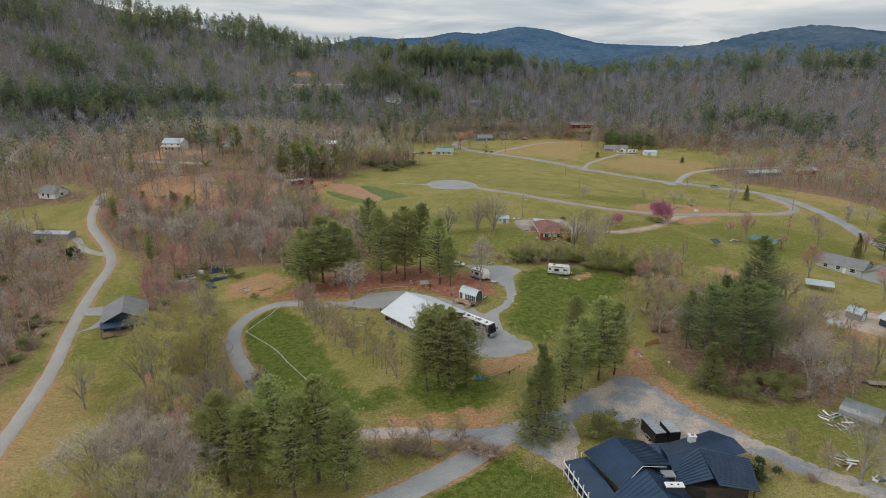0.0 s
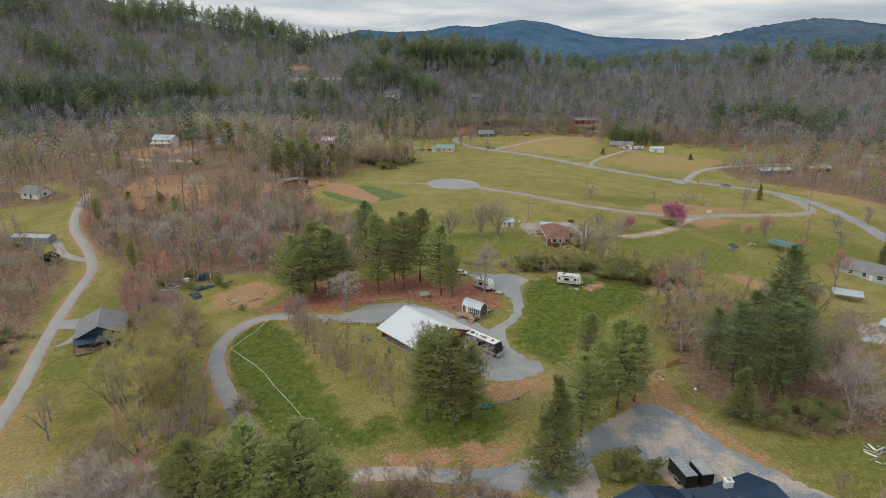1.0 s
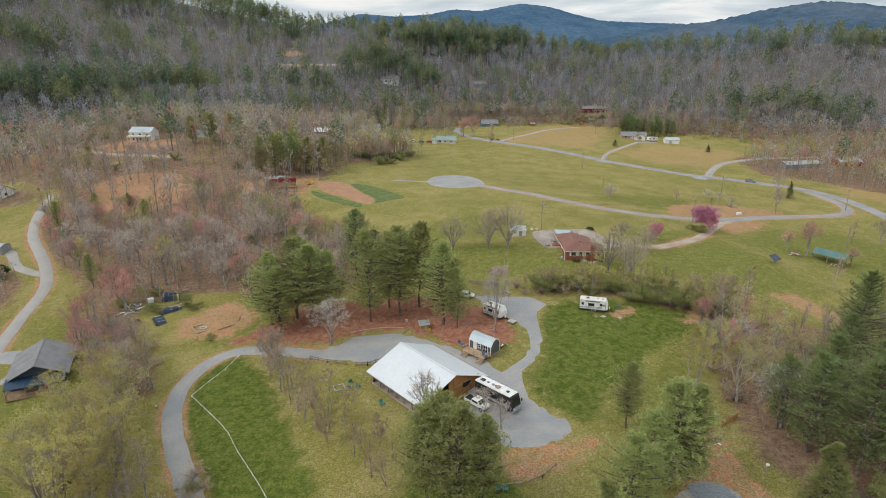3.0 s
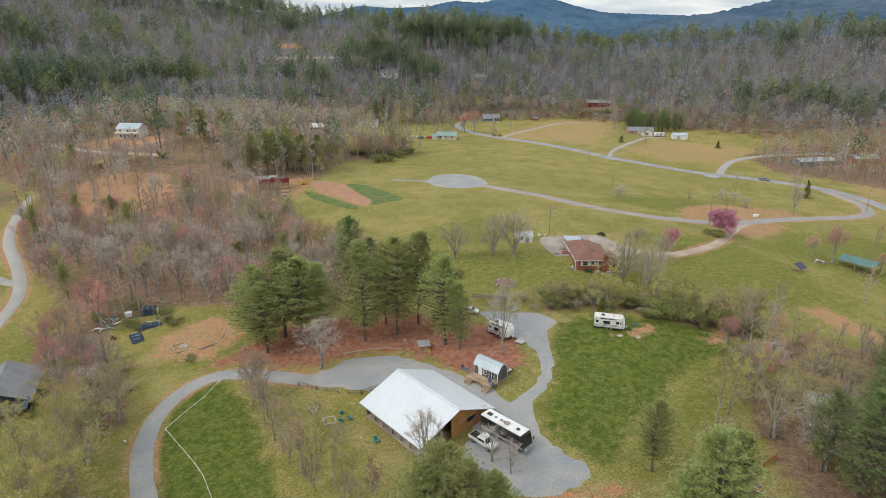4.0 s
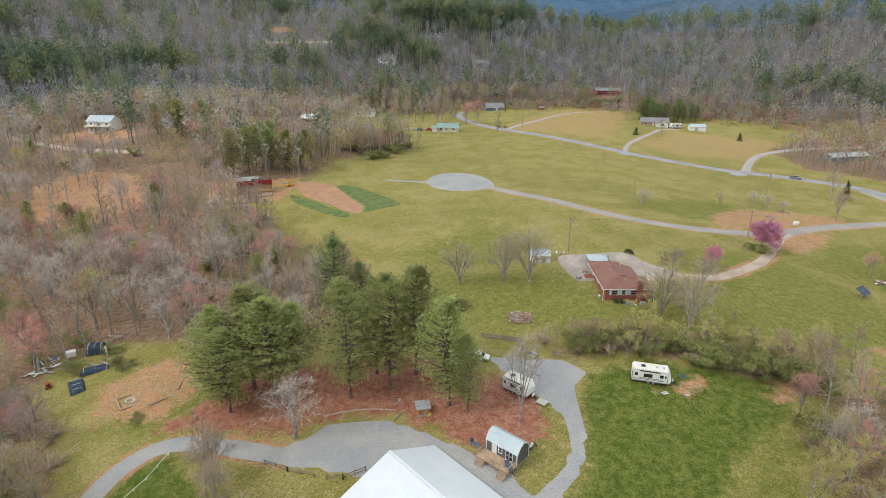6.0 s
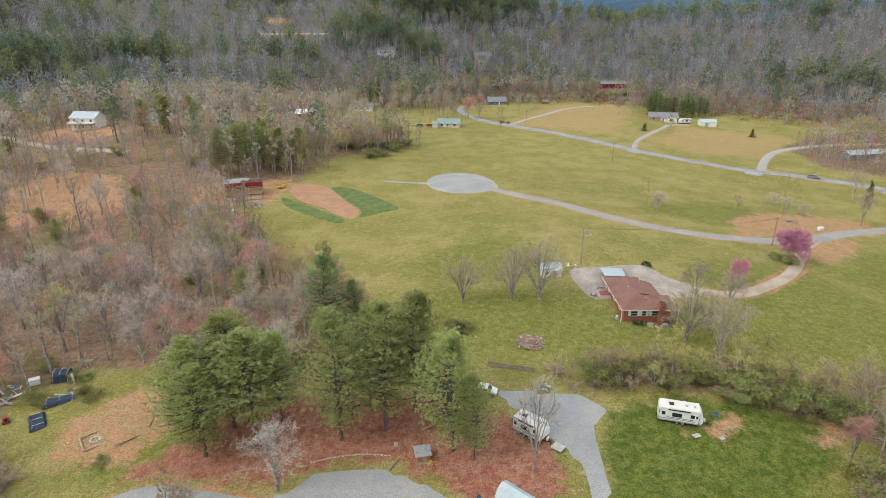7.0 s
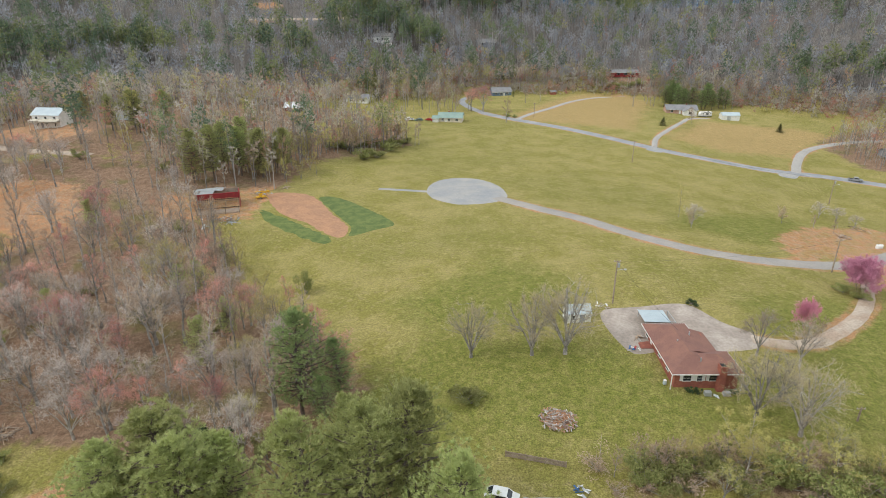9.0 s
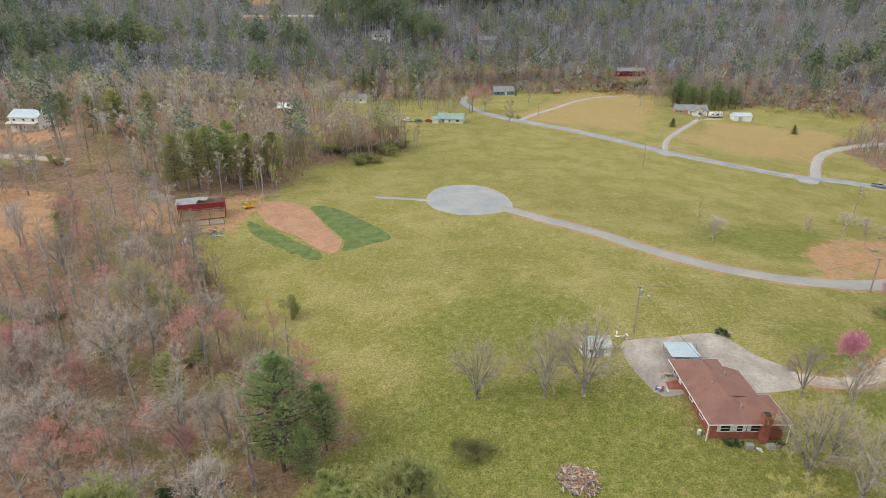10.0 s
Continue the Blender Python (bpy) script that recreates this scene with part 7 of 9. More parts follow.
for x, y, kind in ((38.9, 200.7, "heat"), (42.0, 200.9, "box")):
    t = thing("heat_pump" if kind == "heat" else "electric_box", x, y, 0, "pale grey outdoor unit beside the brick wall", "outdoor unit", z=2.6)
    part("body", boxes((-0.55, 0.55, -0.35, 0.35, 0.1, 0.85 if kind == "heat" else 0.6)), GALVANISED, t, bevel=0.03)
    part("pad", boxes((-0.65, 0.65, -0.45, 0.45, -0.3, 0.1)), CONCRETE, t)
t = thing("rain_barrel", 32.9, 203.2, 0, "pale blue plastic barrel at the house corner", "barrel", z=2.9)
part("drum", lathe(((0.26, 0), (0.31, 0.3), (0.31, 0.6), (0.26, 0.9)), 12), PALE_METAL, t)
part("lid", lathe(((0.27, 0.9), (0.27, 0.94)), 12), WHITE_PAINT, t)
for x, y in ((36.2, 201.2), (37.4, 201.1), (43.2, 201.2)):
    plant(EVERBUSHES[0], "foundation_shrub", x, y, 0.42, "dark green clipped shrub against the brick wall", "shrub", "foundation shrubs")


# ---- the ruined red barn ----
def build_ruin():
    ob = thing("ruined_barn", -69.5, 292.0, 16, "half-collapsed red barn with bare rafters and tin roof", "barn", z=2.9)
    for x in (-5.8, -2.0, 2.0, 5.8):
        for y in (-4.5, 0.0, 4.0):
            part("post", boxes((x - 0.12, x + 0.12, y - 0.12, y + 0.12, -0.6, 2.0 if y < -2 else 4.2 if y < 2 else 3.4)), OLD_WOOD, ob)
    part("red_wall", boxes((-6.1, 6.1, -0.16, 0.0, 2.9, 4.6)), RED_PAINT, ob, "red painted boards along the loft")
    part("red_cap", boxes((-6.2, 6.2, -0.3, 0.1, 4.6, 4.72)), RED_PAINT, ob)
    for k in range(22):
        x = -6.0 + k * 12.0 / 21
        part("rafter", beams(0.09, ((x, -5.0, 1.75), (x + 0.02 * (k % 3), -0.1, 3.1)), h=0.16), RAW_LUMBER, ob)
    for k in range(6):
        y = -4.8 + k * 0.9
        part("lath", beams(0.12, ((-6.2, y, 1.93 + (y + 5) * 0.275), (6.0 - 0.5 * (k % 3), y, 1.93 + (y + 5) * 0.275)), h=0.04), RAW_LUMBER, ob)
    part("tin_roof", sheet(((-6.6, 0.2, 4.75), (-1.2, 0.2, 4.75), (-0.4, 5.4, 5.0), (-6.9, 5.2, 4.9)), 0.04), GALVANISED, ob, "bent galvanised roof sheets")
    part("tin_roof", sheet(((-1.0, 3.0, 4.85), (1.2, 3.2, 4.5), (2.2, 5.3, 4.8), (-0.6, 5.3, 5.05)), 0.04), RUSTY_TIN, ob)
    part("back_wall", boxes((-6.0, 6.0, 4.9, 5.05, -0.5, 4.6)), OLD_WOOD, ob)
    part("end_wall", prism(((-0.2, -0.5), (5.0, -0.5), (5.0, 4.5), (-0.2, 4.5)), 5.9, 6.05, "x"), RED_PAINT, ob)
    part("end_wall", prism(((-0.2, -0.5), (5.0, -0.5), (5.0, 4.5), (-0.2, 4.5)), -6.05, -5.9, "x"), RED_PAINT, ob)
    part("beam", beams(0.2, ((-6.0, -4.7, 1.7), (6.0, -4.7, 1.7)), ((-6.0, -0.1, 2.9), (6.0, -0.1, 2.9)), ((1.5, 0.3, 4.2), (6.0, 3.8, 3.3)), ((3.4, 0.3, 4.3), (3.0, 4.0, 3.2))), DARK_WOOD, ob)
    part("earth_floor", boxes((-5.8, 5.8, -4.4, 4.2, -0.5, 0.05)), TRACK_DIRT, ob)
    return ob


build_ruin()


def heap(name, x, y, wide, high, pieces, mats, label, category, seed, long=1.2, z=None, chunk=0.25):
    """A heap of broken pieces, each a part."""
    ob = thing(name, x, y, 0, label, category, z=z)
    r = random.Random(seed)
    for k in range(pieces):
        a, d = r.uniform(0, 6.28), wide * math.sqrt(r.random())
        h = high * (1 - d / (wide * 1.05)) * r.uniform(0.2, 1.0)
        bm = boxes((-0.06, 0.06 + r.random() * chunk, -long * r.uniform(0.3, 0.6), long * r.uniform(0.3, 0.6), -0.03, 0.05))
        bmesh.ops.transform(bm, matrix=pose(d * math.cos(a), d * math.sin(a), 0.08 + h, r.uniform(-25, 25), r.uniform(-25, 25), r.uniform(0, 180)), verts=list(bm.verts))
        part("piece", bm, mats[k % len(mats)], ob)
    return ob


heap("debris_pile", -64.5, 284.6, 3.2, 0.7, 30, (OLD_WOOD, GALVANISED, RAW_LUMBER, TARP), "scattered boards and tin below the ruined barn", "debris", 1, 1.8)
heap("debris_pile", -70.5, 284.8, 3.0, 0.8, 26, (OLD_WOOD, TARP, RAW_LUMBER, WHITE_PAINT), "broken lumber and junk under bare rafters", "debris", 2, 1.6)
heap("scrap_tin", -62.0, 282.2, 1.8, 0.3, 9, (GALVANISED,), "bent galvanised sheets lying in the grass", "scrap metal", 3, 2.6)
heap("scrap_tin", -60.6, 304.5, 2.4, 0.5, 14, (GALVANISED, OLD_WOOD), "scrap tin and boards along the field edge", "scrap metal", 4, 2.4)
heap("scrap_tin", -69.0, 279.6, 1.0, 0.2, 5, (GALVANISED,), "loose tin sheet lying in grass", "scrap metal", 5, 2.0)
heap("burn_pile", 14.4, 195.4, 2.9, 0.8, 190, (DEBRIS, OLD_WOOD, DEBRIS, STONE, BARE_SOIL, DEBRIS, OLD_WOOD, BARE_SOIL), "round heap of pale and reddish broken boards on the lawn", "debris pile", 6, 0.8, chunk=0.08)
yard("burnt_ring", [(11.4, 195.4), (14.4, 192.6), (17.5, 195.4), (14.4, 198.3)], BARE_SOIL, "ring of bare reddish soil round a debris heap", "bare soil", lift=0.05, wobble=0.3)
heap("burn_pit", -53.5, 310.5, 1.4, 0.3, 14, (OLD_WOOD, TRACK_DIRT), "small ring of ash and charred wood", "burn pit", 7, 0.9)


def build_lift():
    ob = thing("boom_lift", -59.2, 300.4, 300, "yellow towable boom lift parked beside bare soil", "boom lift")
    part("chassis", boxes((-0.6, 0.6, -1.6, 1.4, 0.4, 0.7)), YELLOW_PAINT, ob, bevel=0.04)
    part("mast", boxes((-0.3, 0.3, -0.6, 0.2, 0.7, 1.6)), YELLOW_PAINT, ob)
    part("lower_boom", beams(0.3, ((0, -0.8, 1.5), (0, 2.6, 1.9))), YELLOW_PAINT, ob)
    part("upper_boom", beams(0.24, ((0, 2.6, 2.1), (0, -1.8, 2.3))), YELLOW_PAINT, ob)
    part("basket", beams(0.06, ((-0.5, 2.8, 1.2), (0.5, 2.8, 1.2)), ((-0.5, 3.6, 1.2), (0.5, 3.6, 1.2)), ((-0.5, 2.8, 2.2), (0.5, 2.8, 2.2)), ((-0.5, 3.6, 2.2), (0.5, 3.6, 2.2)), ((-0.5, 2.8, 1.2), (-0.5, 2.8, 2.2)), ((0.5, 3.6, 1.2), (0.5, 3.6, 2.2)), ((-0.5, 3.6, 1.2), (-0.5, 3.6, 2.2)), ((0.5, 2.8, 1.2), (0.5, 2.8, 2.2))), YELLOW_PAINT, ob)
    part("basket_floor", boxes((-0.5, 0.5, 2.8, 3.6, 1.15, 1.22)), SILVER, ob)
    for s in (-1, 1):
        wheel(ob, s * 0.75, -0.4, 0.34, 0.2)
        part("outrigger", beams(0.12, ((s * 0.5, -1.4, 0.6), (s * 1.4, -2.0, 0.05)), ((s * 0.5, 1.2, 0.6), (s * 1.4, 1.8, 0.05))), YELLOW_PAINT, ob)
    return ob


build_lift()


# ---- far houses ----
gable_house("house", 1.5, 441.5, 82, 12.5, 8.0, 2.6, 1.9, CREAM, TEAL_SHINGLE, "cream ranch house with faded green roof", windows=(("w", -3.5, 0.9, 1.3, 1.1), ("w", 0.5, 0.9, 1.0, 1.1), ("w", 3.8, 0.9, 1.3, 1.1), ("n", 0, 0.9, 1.2, 1.1)), doors=(("w", 2.0, 0, 1.0, 2.0, WHITE_PAINT),), chimney=(0.3, 1.0, 5.2))
# the carport mouth is a closed panel coloured as the shade within
gable_house("porch_wing", -6.3, 439.2, 82, 3.0, 5.0, 2.3, 0.9, WHITE_PAINT, TEAL_SHINGLE, "white carport wing beside the cream house", "carport", doors=(("s", 0, 0, 2.4, 2.0, SHADE_BLACK),))
build_pickup(-20.6, 440.6, 95, WHITE_PAINT, "white pickup parked on far grass", group="parked vehicles")
build_car(-15.4, 439.8, 100, GREEN_METAL, "dark green car parked on far grass", group="parked vehicles")
build_car(-9.8, 441.2, 60, RED_PLASTIC, "dark red car beside the far house", group="parked vehicles")
gable_house("house", 36.5, 541.0, 100, 13.0, 8.0, 2.8, 2.4, BLUE_SIDING, GREY_SHINGLE, "blue house with grey shingle roof", windows=(("w", -3.6, 0.9, 1.6, 1.3), ("w", 0.6, 0.9, 1.6, 1.3), ("w", 4.0, 0.9, 1.3, 1.3)), doors=(("w", -1.4, 0, 1.0, 2.0, WHITE_PAINT),))
gable_house("house", 134.5, 474.5, 82, 17.0, 8.5, 2.6, 2.0, PINK_BRICK, GREY_SHINGLE, "pink brick ranch house with grey roof", windows=(("w", -6, 0.9, 1.3, 1.1), ("w", -3, 0.9, 1.3, 1.1), ("w", 5.5, 0.9, 1.3, 1.1)), doors=(("w", 1.0, 0, 1.0, 2.0, WHITE_PAINT),), chimney=(0.2, -3, 5.4))
gable_house("front_wing", 137.5, 468.8, 172, 6.5, 7.0, 2.6, 1.9, WHITE_PAINT, GREY_SHINGLE, "white gabled front wing of the ranch house", "house wing", windows=(("n", 0, 0.9, 1.8, 1.2),))
gable_house("white_shed", 157.5, 461.5, 84, 9.5, 5.5, 2.7, 1.3, WHITE_PAINT, PALE_METAL, "white metal shed with pale roof", "shed", over=0.2, seam=0.8, doors=(("w", 1.0, 0, 2.0, 2.2, GALVANISED),))
build_trailer(145.3, 465.2, 95, 7.0, "white camper parked on the far lawn", gz(145.3, 465.2))
gable_house("house", 128.0, 570.0, 84, 18.0, 8.0, 2.8, 1.4, RED_PAINT, GREY_SHINGLE, "long low dark red house on the rise", over=0.9, windows=(("w", -5, 0.9, 2.0, 1.2), ("w", 0, 0.9, 2.4, 1.2), ("w", 5, 0.9, 2.0, 1.2)))


def build_white_house():
    ob = gable_house("house", -163.5, 372.0, 83, 12.0, 8.0, 5.2, 2.2, WHITE_PAINT, PALE_METAL, "white two-storey house with pale metal roof and porch", over=0.4, base=1.5,
                     windows=tuple(("w", u, z, 1.0, 1.2) for u in (-4, 0, 4) for z in (0.7, 3.2)), doors=(("w", 2, 0, 1.0, 2.0, GREY_SIDING),))
    part("porch_roof", sheet(((-6.6, -6.4, 3.0), (-6.6, 6.4, 3.0), (-4.05, 6.4, 3.5), (-4.05, -6.4, 3.5)), 0.1, 0.6), CREAM, ob)
    part("porch_floor", boxes((-6.4, -4.05, -6.2, 6.2, 2.4, 2.55)), CREAM, ob)
    for y in (-6, -2, 2, 6):
        part("porch_post", boxes((-6.4, -6.2, y - 0.1, y + 0.1, -1.0, 3.0)), CREAM, ob)
    return ob


build_white_house()
gable_house("mobile_home", -132.0, 375.0, 80, 12.0, 4.2, 2.5, 0.6, PALE_METAL, GREY_SIDING, "pale green mobile home among pines", "mobile home", over=0.15, windows=(("w", -3, 0.9, 1.1, 0.9), ("w", 2, 0.9, 1.1, 0.9)))
gable_house("house", -80.0, 441.0, 85, 9.0, 7.0, 2.6, 1.8, BRICK, WHITE_METAL, "small red house with white roof in thin woods", windows=(("w", -2, 0.9, 1.2, 1.1), ("w", 2, 0.9, 1.2, 1.1)))
gable_house("house", -56.0, 508.0, 88, 14.0, 8.0, 2.8, 2.0, WHITE_PAINT, GREY_SHINGLE, "white house with slate grey roof behind trees", windows=(("w", -4, 0.9, 1.2, 1.1), ("w", 0, 0.9, 1.2, 1.1), ("w", 4, 0.9, 1.2, 1.1)))
gable_house("house", -49.0, 620.0, 86, 14.0, 8.0, 3.6, 2.2, WHITE_PAINT, GREY_SHINGLE, "white house high on the wooded slope", base=2.5, windows=(("w", -4, 1.2, 1.2, 1.3), ("w", 0, 1.2, 1.2, 1.3), ("w", 4, 1.2, 1.2, 1.3)))
gable_house("house", 31.0, 622.0, 95, 14.0, 8.0, 3.2, 2.2, GREY_SIDING, GREY_SHINGLE, "grey house half hidden on the slope", base=2.5, windows=(("w", -4, 1.2, 1.2, 1.3), ("w", 3, 1.2, 1.2, 1.3)))
gable_house("dark_barn", 41.0, 577.0, 70, 9.0, 7.0, 2.8, 2.6, DARK_WOOD, GREY_SHINGLE, "dark wooden barn at the wood's edge", "barn")
gable_house("house", -13.0, 563.0, 84, 11.0, 7.0, 2.8, 2.0, GREY_SIDING, GREY_SHINGLE, "grey house beside the far lane", base=1.5, windows=(("w", -3, 1.0, 1.1, 1.2), ("w", 2, 1.0, 1.1, 1.2)))
build_car(-6.0, 553.0, 85, WHITE_PAINT, "white car parked near the far lane", group="parked vehicles")
gable_house("red_shed", 71.5, 537.5, 95, 4.0, 3.0, 2.2, 0.9, BRICK, GREY_SHINGLE, "small red shed on the straw hillside", "shed", over=0.15)
gable_house("house", 286.0, 413.0, 20, 13.0, 10.0, 3.0, 3.4, CREAM, GREY_SHINGLE, "cream and red gabled house across the road", windows=(("s", -2.4, 1.0, 1.2, 1.3), ("s", 2.4, 1.0, 1.2, 1.3), ("w", 0, 1.0, 1.2, 1.2)))
gable_house("dark_barn", 306.0, 462.0, 80, 12.0, 8.0, 2.6, 1.6, DARK_WOOD, DARK_WOOD, "dark weathered barn under the eastern woods", "barn")
gable_house("long_shed", 208.0, 392.0, 100, 22.0, 7.0, 2.6, 1.2, GREY_SIDING, GALVANISED, "long grey shed behind leafless trees", "shed", seam=0.9)
gable_house("long_shed", 238.0, 396.0, 95, 14.0, 7.0, 2.8, 1.4, BRICK, RUSTY_TIN, "long shed with rusty roof behind trees", "shed", seam=0.9)
gable_house("house", -192.0, 293.0, 75, 10.0, 8.0, 2.8, 2.4, WHITE_PAINT, GREY_SHINGLE, "small white house at the far meadow's edge", windows=(("s", 0, 0.9, 1.3, 1.2), ("w", 2, 0.9, 1.2, 1.2)), doors=(("w", -1, 0, 1.0, 2.0, DARK_WOOD),))
gable_house("mobile_home", -157.0, 235.5, 85, 15.0, 4.5, 2.5, 0.7, GREY_SIDING, GALVANISED, "long grey mobile home among bare trees", "mobile home", over=0.15, windows=(("w", -4, 0.9, 1.1, 0.9), ("w", 3, 0.9, 1.1, 0.9)))

# east side: grey house, shelters and sheds
gable_house("house", 142.5, 204.5, 38, 15.0, 8.5, 3.0, 2.0, PALE_METAL, GREY_SHINGLE, "pale grey house with dark grey shingle roof", base=2.0, windows=(("w", -4.5, 1.0, 1.6, 1.2), ("w", 0, 1.0, 1.2, 1.2), ("s", 0, 1.0, 1.6, 1.2), ("w", 4, 1.0, 1.2, 1.2)), doors=(("w", -2, 0, 1.0, 2.0, WHITE_PAINT),))
# garage opening is a solid panel, its inner shade given by colour
gable_house("house_wing", 149.5, 195.5, 128, 9.0, 7.5, 3.0, 1.8, PALE_METAL, GREY_SHINGLE, "pale grey wing of the house with dark garage opening", "house wing", base=2.0, doors=(("w", 1.5, 0, 2.6, 2.2, SHADE_BLACK),))


def shelter(x, y, turn, long, wide, high, roof, label, ridge=True):
    ob = thing("open_shelter", x, y, turn, label, "shelter")
    h = wide / 2
    rise = 1.2 if ridge else 0.5
    if ridge:
        for s in (-1, 1):
            part("roof", sheet(((s * h, -long / 2, high), (s * h, long / 2, high), (0, long / 2, high + rise), (0, -long / 2, high + rise)), 0.08, 0.7, 0.03, 0.05), roof, ob)
    else:
        part("roof", sheet(((-h, -long / 2, high), (-h, long / 2, high), (h, long / 2, high + rise), (h, -long / 2, high + rise)), 0.08, 0.7, 0.03, 0.05), roof, ob)
    for sx in (-1, 1):
        for sy in (-1, 0, 1):
            part("post", boxes((sx * (h - 0.2) - 0.09, sx * (h - 0.2) + 0.09, sy * (long / 2 - 0.3) - 0.09, sy * (long / 2 - 0.3) + 0.09, -0.6, high if (ridge or sx < 0) else high + rise)), OLD_WOOD, ob)
    return ob


shelter(124.6, 224.5, 35, 10.0, 6.5, 2.6, GREEN_METAL, "open pole shelter with green metal roof")
shelter(120.0, 181.0, 62, 8.0, 4.6, 2.0, PALE_METAL, "low open shelter with pale metal roof", False)
heap("junk_pile", 114.0, 186.5, 2.4, 0.9, 26, (OLD_WOOD, TARP_BLUE, RED_PLASTIC, GALVANISED, WHITE_PAINT), "mixed junk heaped beside the low shelter", "junk", 21, 1.2)
heap("junk_pile", 113.5, 226.0, 2.2, 0.8, 22, (OLD_WOOD, WHITE_PAINT, TARP_BLUE, RED_PLASTIC), "junk heaped under a budding tree", "junk", 22, 1.2)
heap("junk_pile", 123.2, 220.6, 1.6, 0.8, 12, (RED_PLASTIC, WHITE_PAINT, OLD_WOOD), "red and white clutter beneath the green shelter", "junk", 23, 1.0)
gable_house("garden_shed", 117.5, 159.0, 30, 4.0, 3.2, 2.2, 1.2, GREY_SIDING, PALE_METAL, "small grey shed with pale double doors", "shed", over=0.2, seam=0.4, doors=(("s", 0, 0.05, 1.6, 1.9, WHITE_PAINT),))
shelter(106.0, 150.0, 60, 4.5, 3.4, 1.5, GALVANISED, "low lean-to with galvanised roof", False)
gable_house("workshop", 126.0, 151.5, 20, 10.0, 6.0, 2.8, 1.4, NAVY_SIDING, PALE_METAL, "dark workshop with pale metal roof on clay yard", "workshop", seam=0.6, doors=(("w", -2, 0, 2.4, 2.2, WHITE_PAINT),))
t = thing("solar_panel", 101.2, 215.8, 30, "dark solar panel on a post in the meadow", "solar panel")
part("panel", sheet(((-1.6, -1.3, 1.2), (1.6, -1.3, 1.2), (1.6, 1.0, 2.4), (-1.6, 1.0, 2.4)), 0.06, 0.8, 0.02, 0.03), SOLAR, t)
part("post", boxes((-0.1, 0.1, -0.2, 0.0, -0.3, 1.8)), GALVANISED, t)


def build_canopy():
    ob = thing("carport_canopy", 84.0, 106.0, 40, "rounded grey metal canopy over junk", "canopy")
    bm = bmesh.new()
    rows = []
    for k in range(9):
        a = math.pi * k / 8
        rows.append([bm.verts.new((-3.0 * math.cos(a), y, 0.6 + 2.0 * math.sin(a))) for y in (-3.6, 3.6)])
    for a, b in zip(rows, rows[1:]):
        bm.faces.new((a[0], a[1], b[1], b[0]))
    bmesh.ops.solidify(bm, geom=list(bm.faces), thickness=0.05)
    part("cover", bm, GALVANISED, ob)
    for y in (-3.5, 0, 3.5):
        for s in (-1, 1):
            part("post", boxes((s * 2.95 - 0.05, s * 2.95 + 0.05, y - 0.05, y + 0.05, -0.4, 0.7)), GALVANISED, ob)
    return ob


build_canopy()
t = thing("flatbed_trailer", 96.5, 119.5, 80, "low flatbed trailer with plank deck", "flatbed trailer")
for k in range(6):
    part("plank", boxes((-1.0 + 0.34 * k, -0.68 + 0.34 * k, -2.2, 2.2, 0.6, 0.66)), OLD_WOOD, t)
part("frame", beams(0.12, ((-1, -2.2, 0.54), (-1, 2.2, 0.54)), ((1, -2.2, 0.54), (1, 2.2, 0.54)), ((0, 2.2, 0.54), (0, 3.4, 0.5)), ((0, 3.3, 0.5), (0, 3.3, 0))), BLACK_PAINT, t)
for s in (-1, 1):
    wheel(t, s * 1.12, -0.3, 0.34, 0.2)
heap("scrap_pile", 77.8, 104.2, 3.4, 0.7, 30, (GALVANISED, OLD_WOOD, PALE_METAL, WHITE_PAINT), "scattered scrap metal and boards in rough grass", "scrap", 24, 2.4)
heap("scrap_pile", 70.5, 91.0, 2.6, 0.6, 22, (GALVANISED, WHITE_PAINT, OLD_WOOD, RED_PLASTIC), "heap of pale scrap beside the drive", "scrap", 25, 2.4)
heap("scrap_pile", 74.0, 86.0, 1.8, 0.5, 14, (PALE_METAL, WHITE_PAINT, TARP_BLUE), "loose pale clutter under a bare tree", "scrap", 26, 1.4)
heap("brush_pile", 63.0, 148.0, 2.6, 0.9, 26, (OLD_WOOD, RUSTY_TIN), "fallen boards and rusty roofing in brush", "debris", 27, 2.4)
t = gable_house("collapsed_shed", 68.0, 150.5, 70, 7.0, 4.5, 1.3, 0.9, OLD_WOOD, RUSTY_TIN, "collapsed low shed with rusty brown roof", "shed", over=0.3)
heap("junk_pile", 64.5, 143.5, 1.8, 0.6, 16, (TARP_BLUE, WHITE_PAINT, BLACK_PAINT, OLD_WOOD), "blue and white junk beside the collapsed shed", "junk", 28, 1.0)


# ---- trees and shrubs that stand by themselves ----
rnd = random.Random(77)


def set_of(kinds, name, label, category, group, model_high, spots):
    """Spots: x, y, height in metres, and how broad for the height."""
    for n, (x, y, high, broad) in enumerate(spots):
        s = high / model_high
        ob = plant(kinds[n % len(kinds)], name, x, y, 1.0, label, category, group)
        ob.matrix_world = ob.matrix_world @ Matrix.Diagonal((s * broad, s * broad, s, 1))


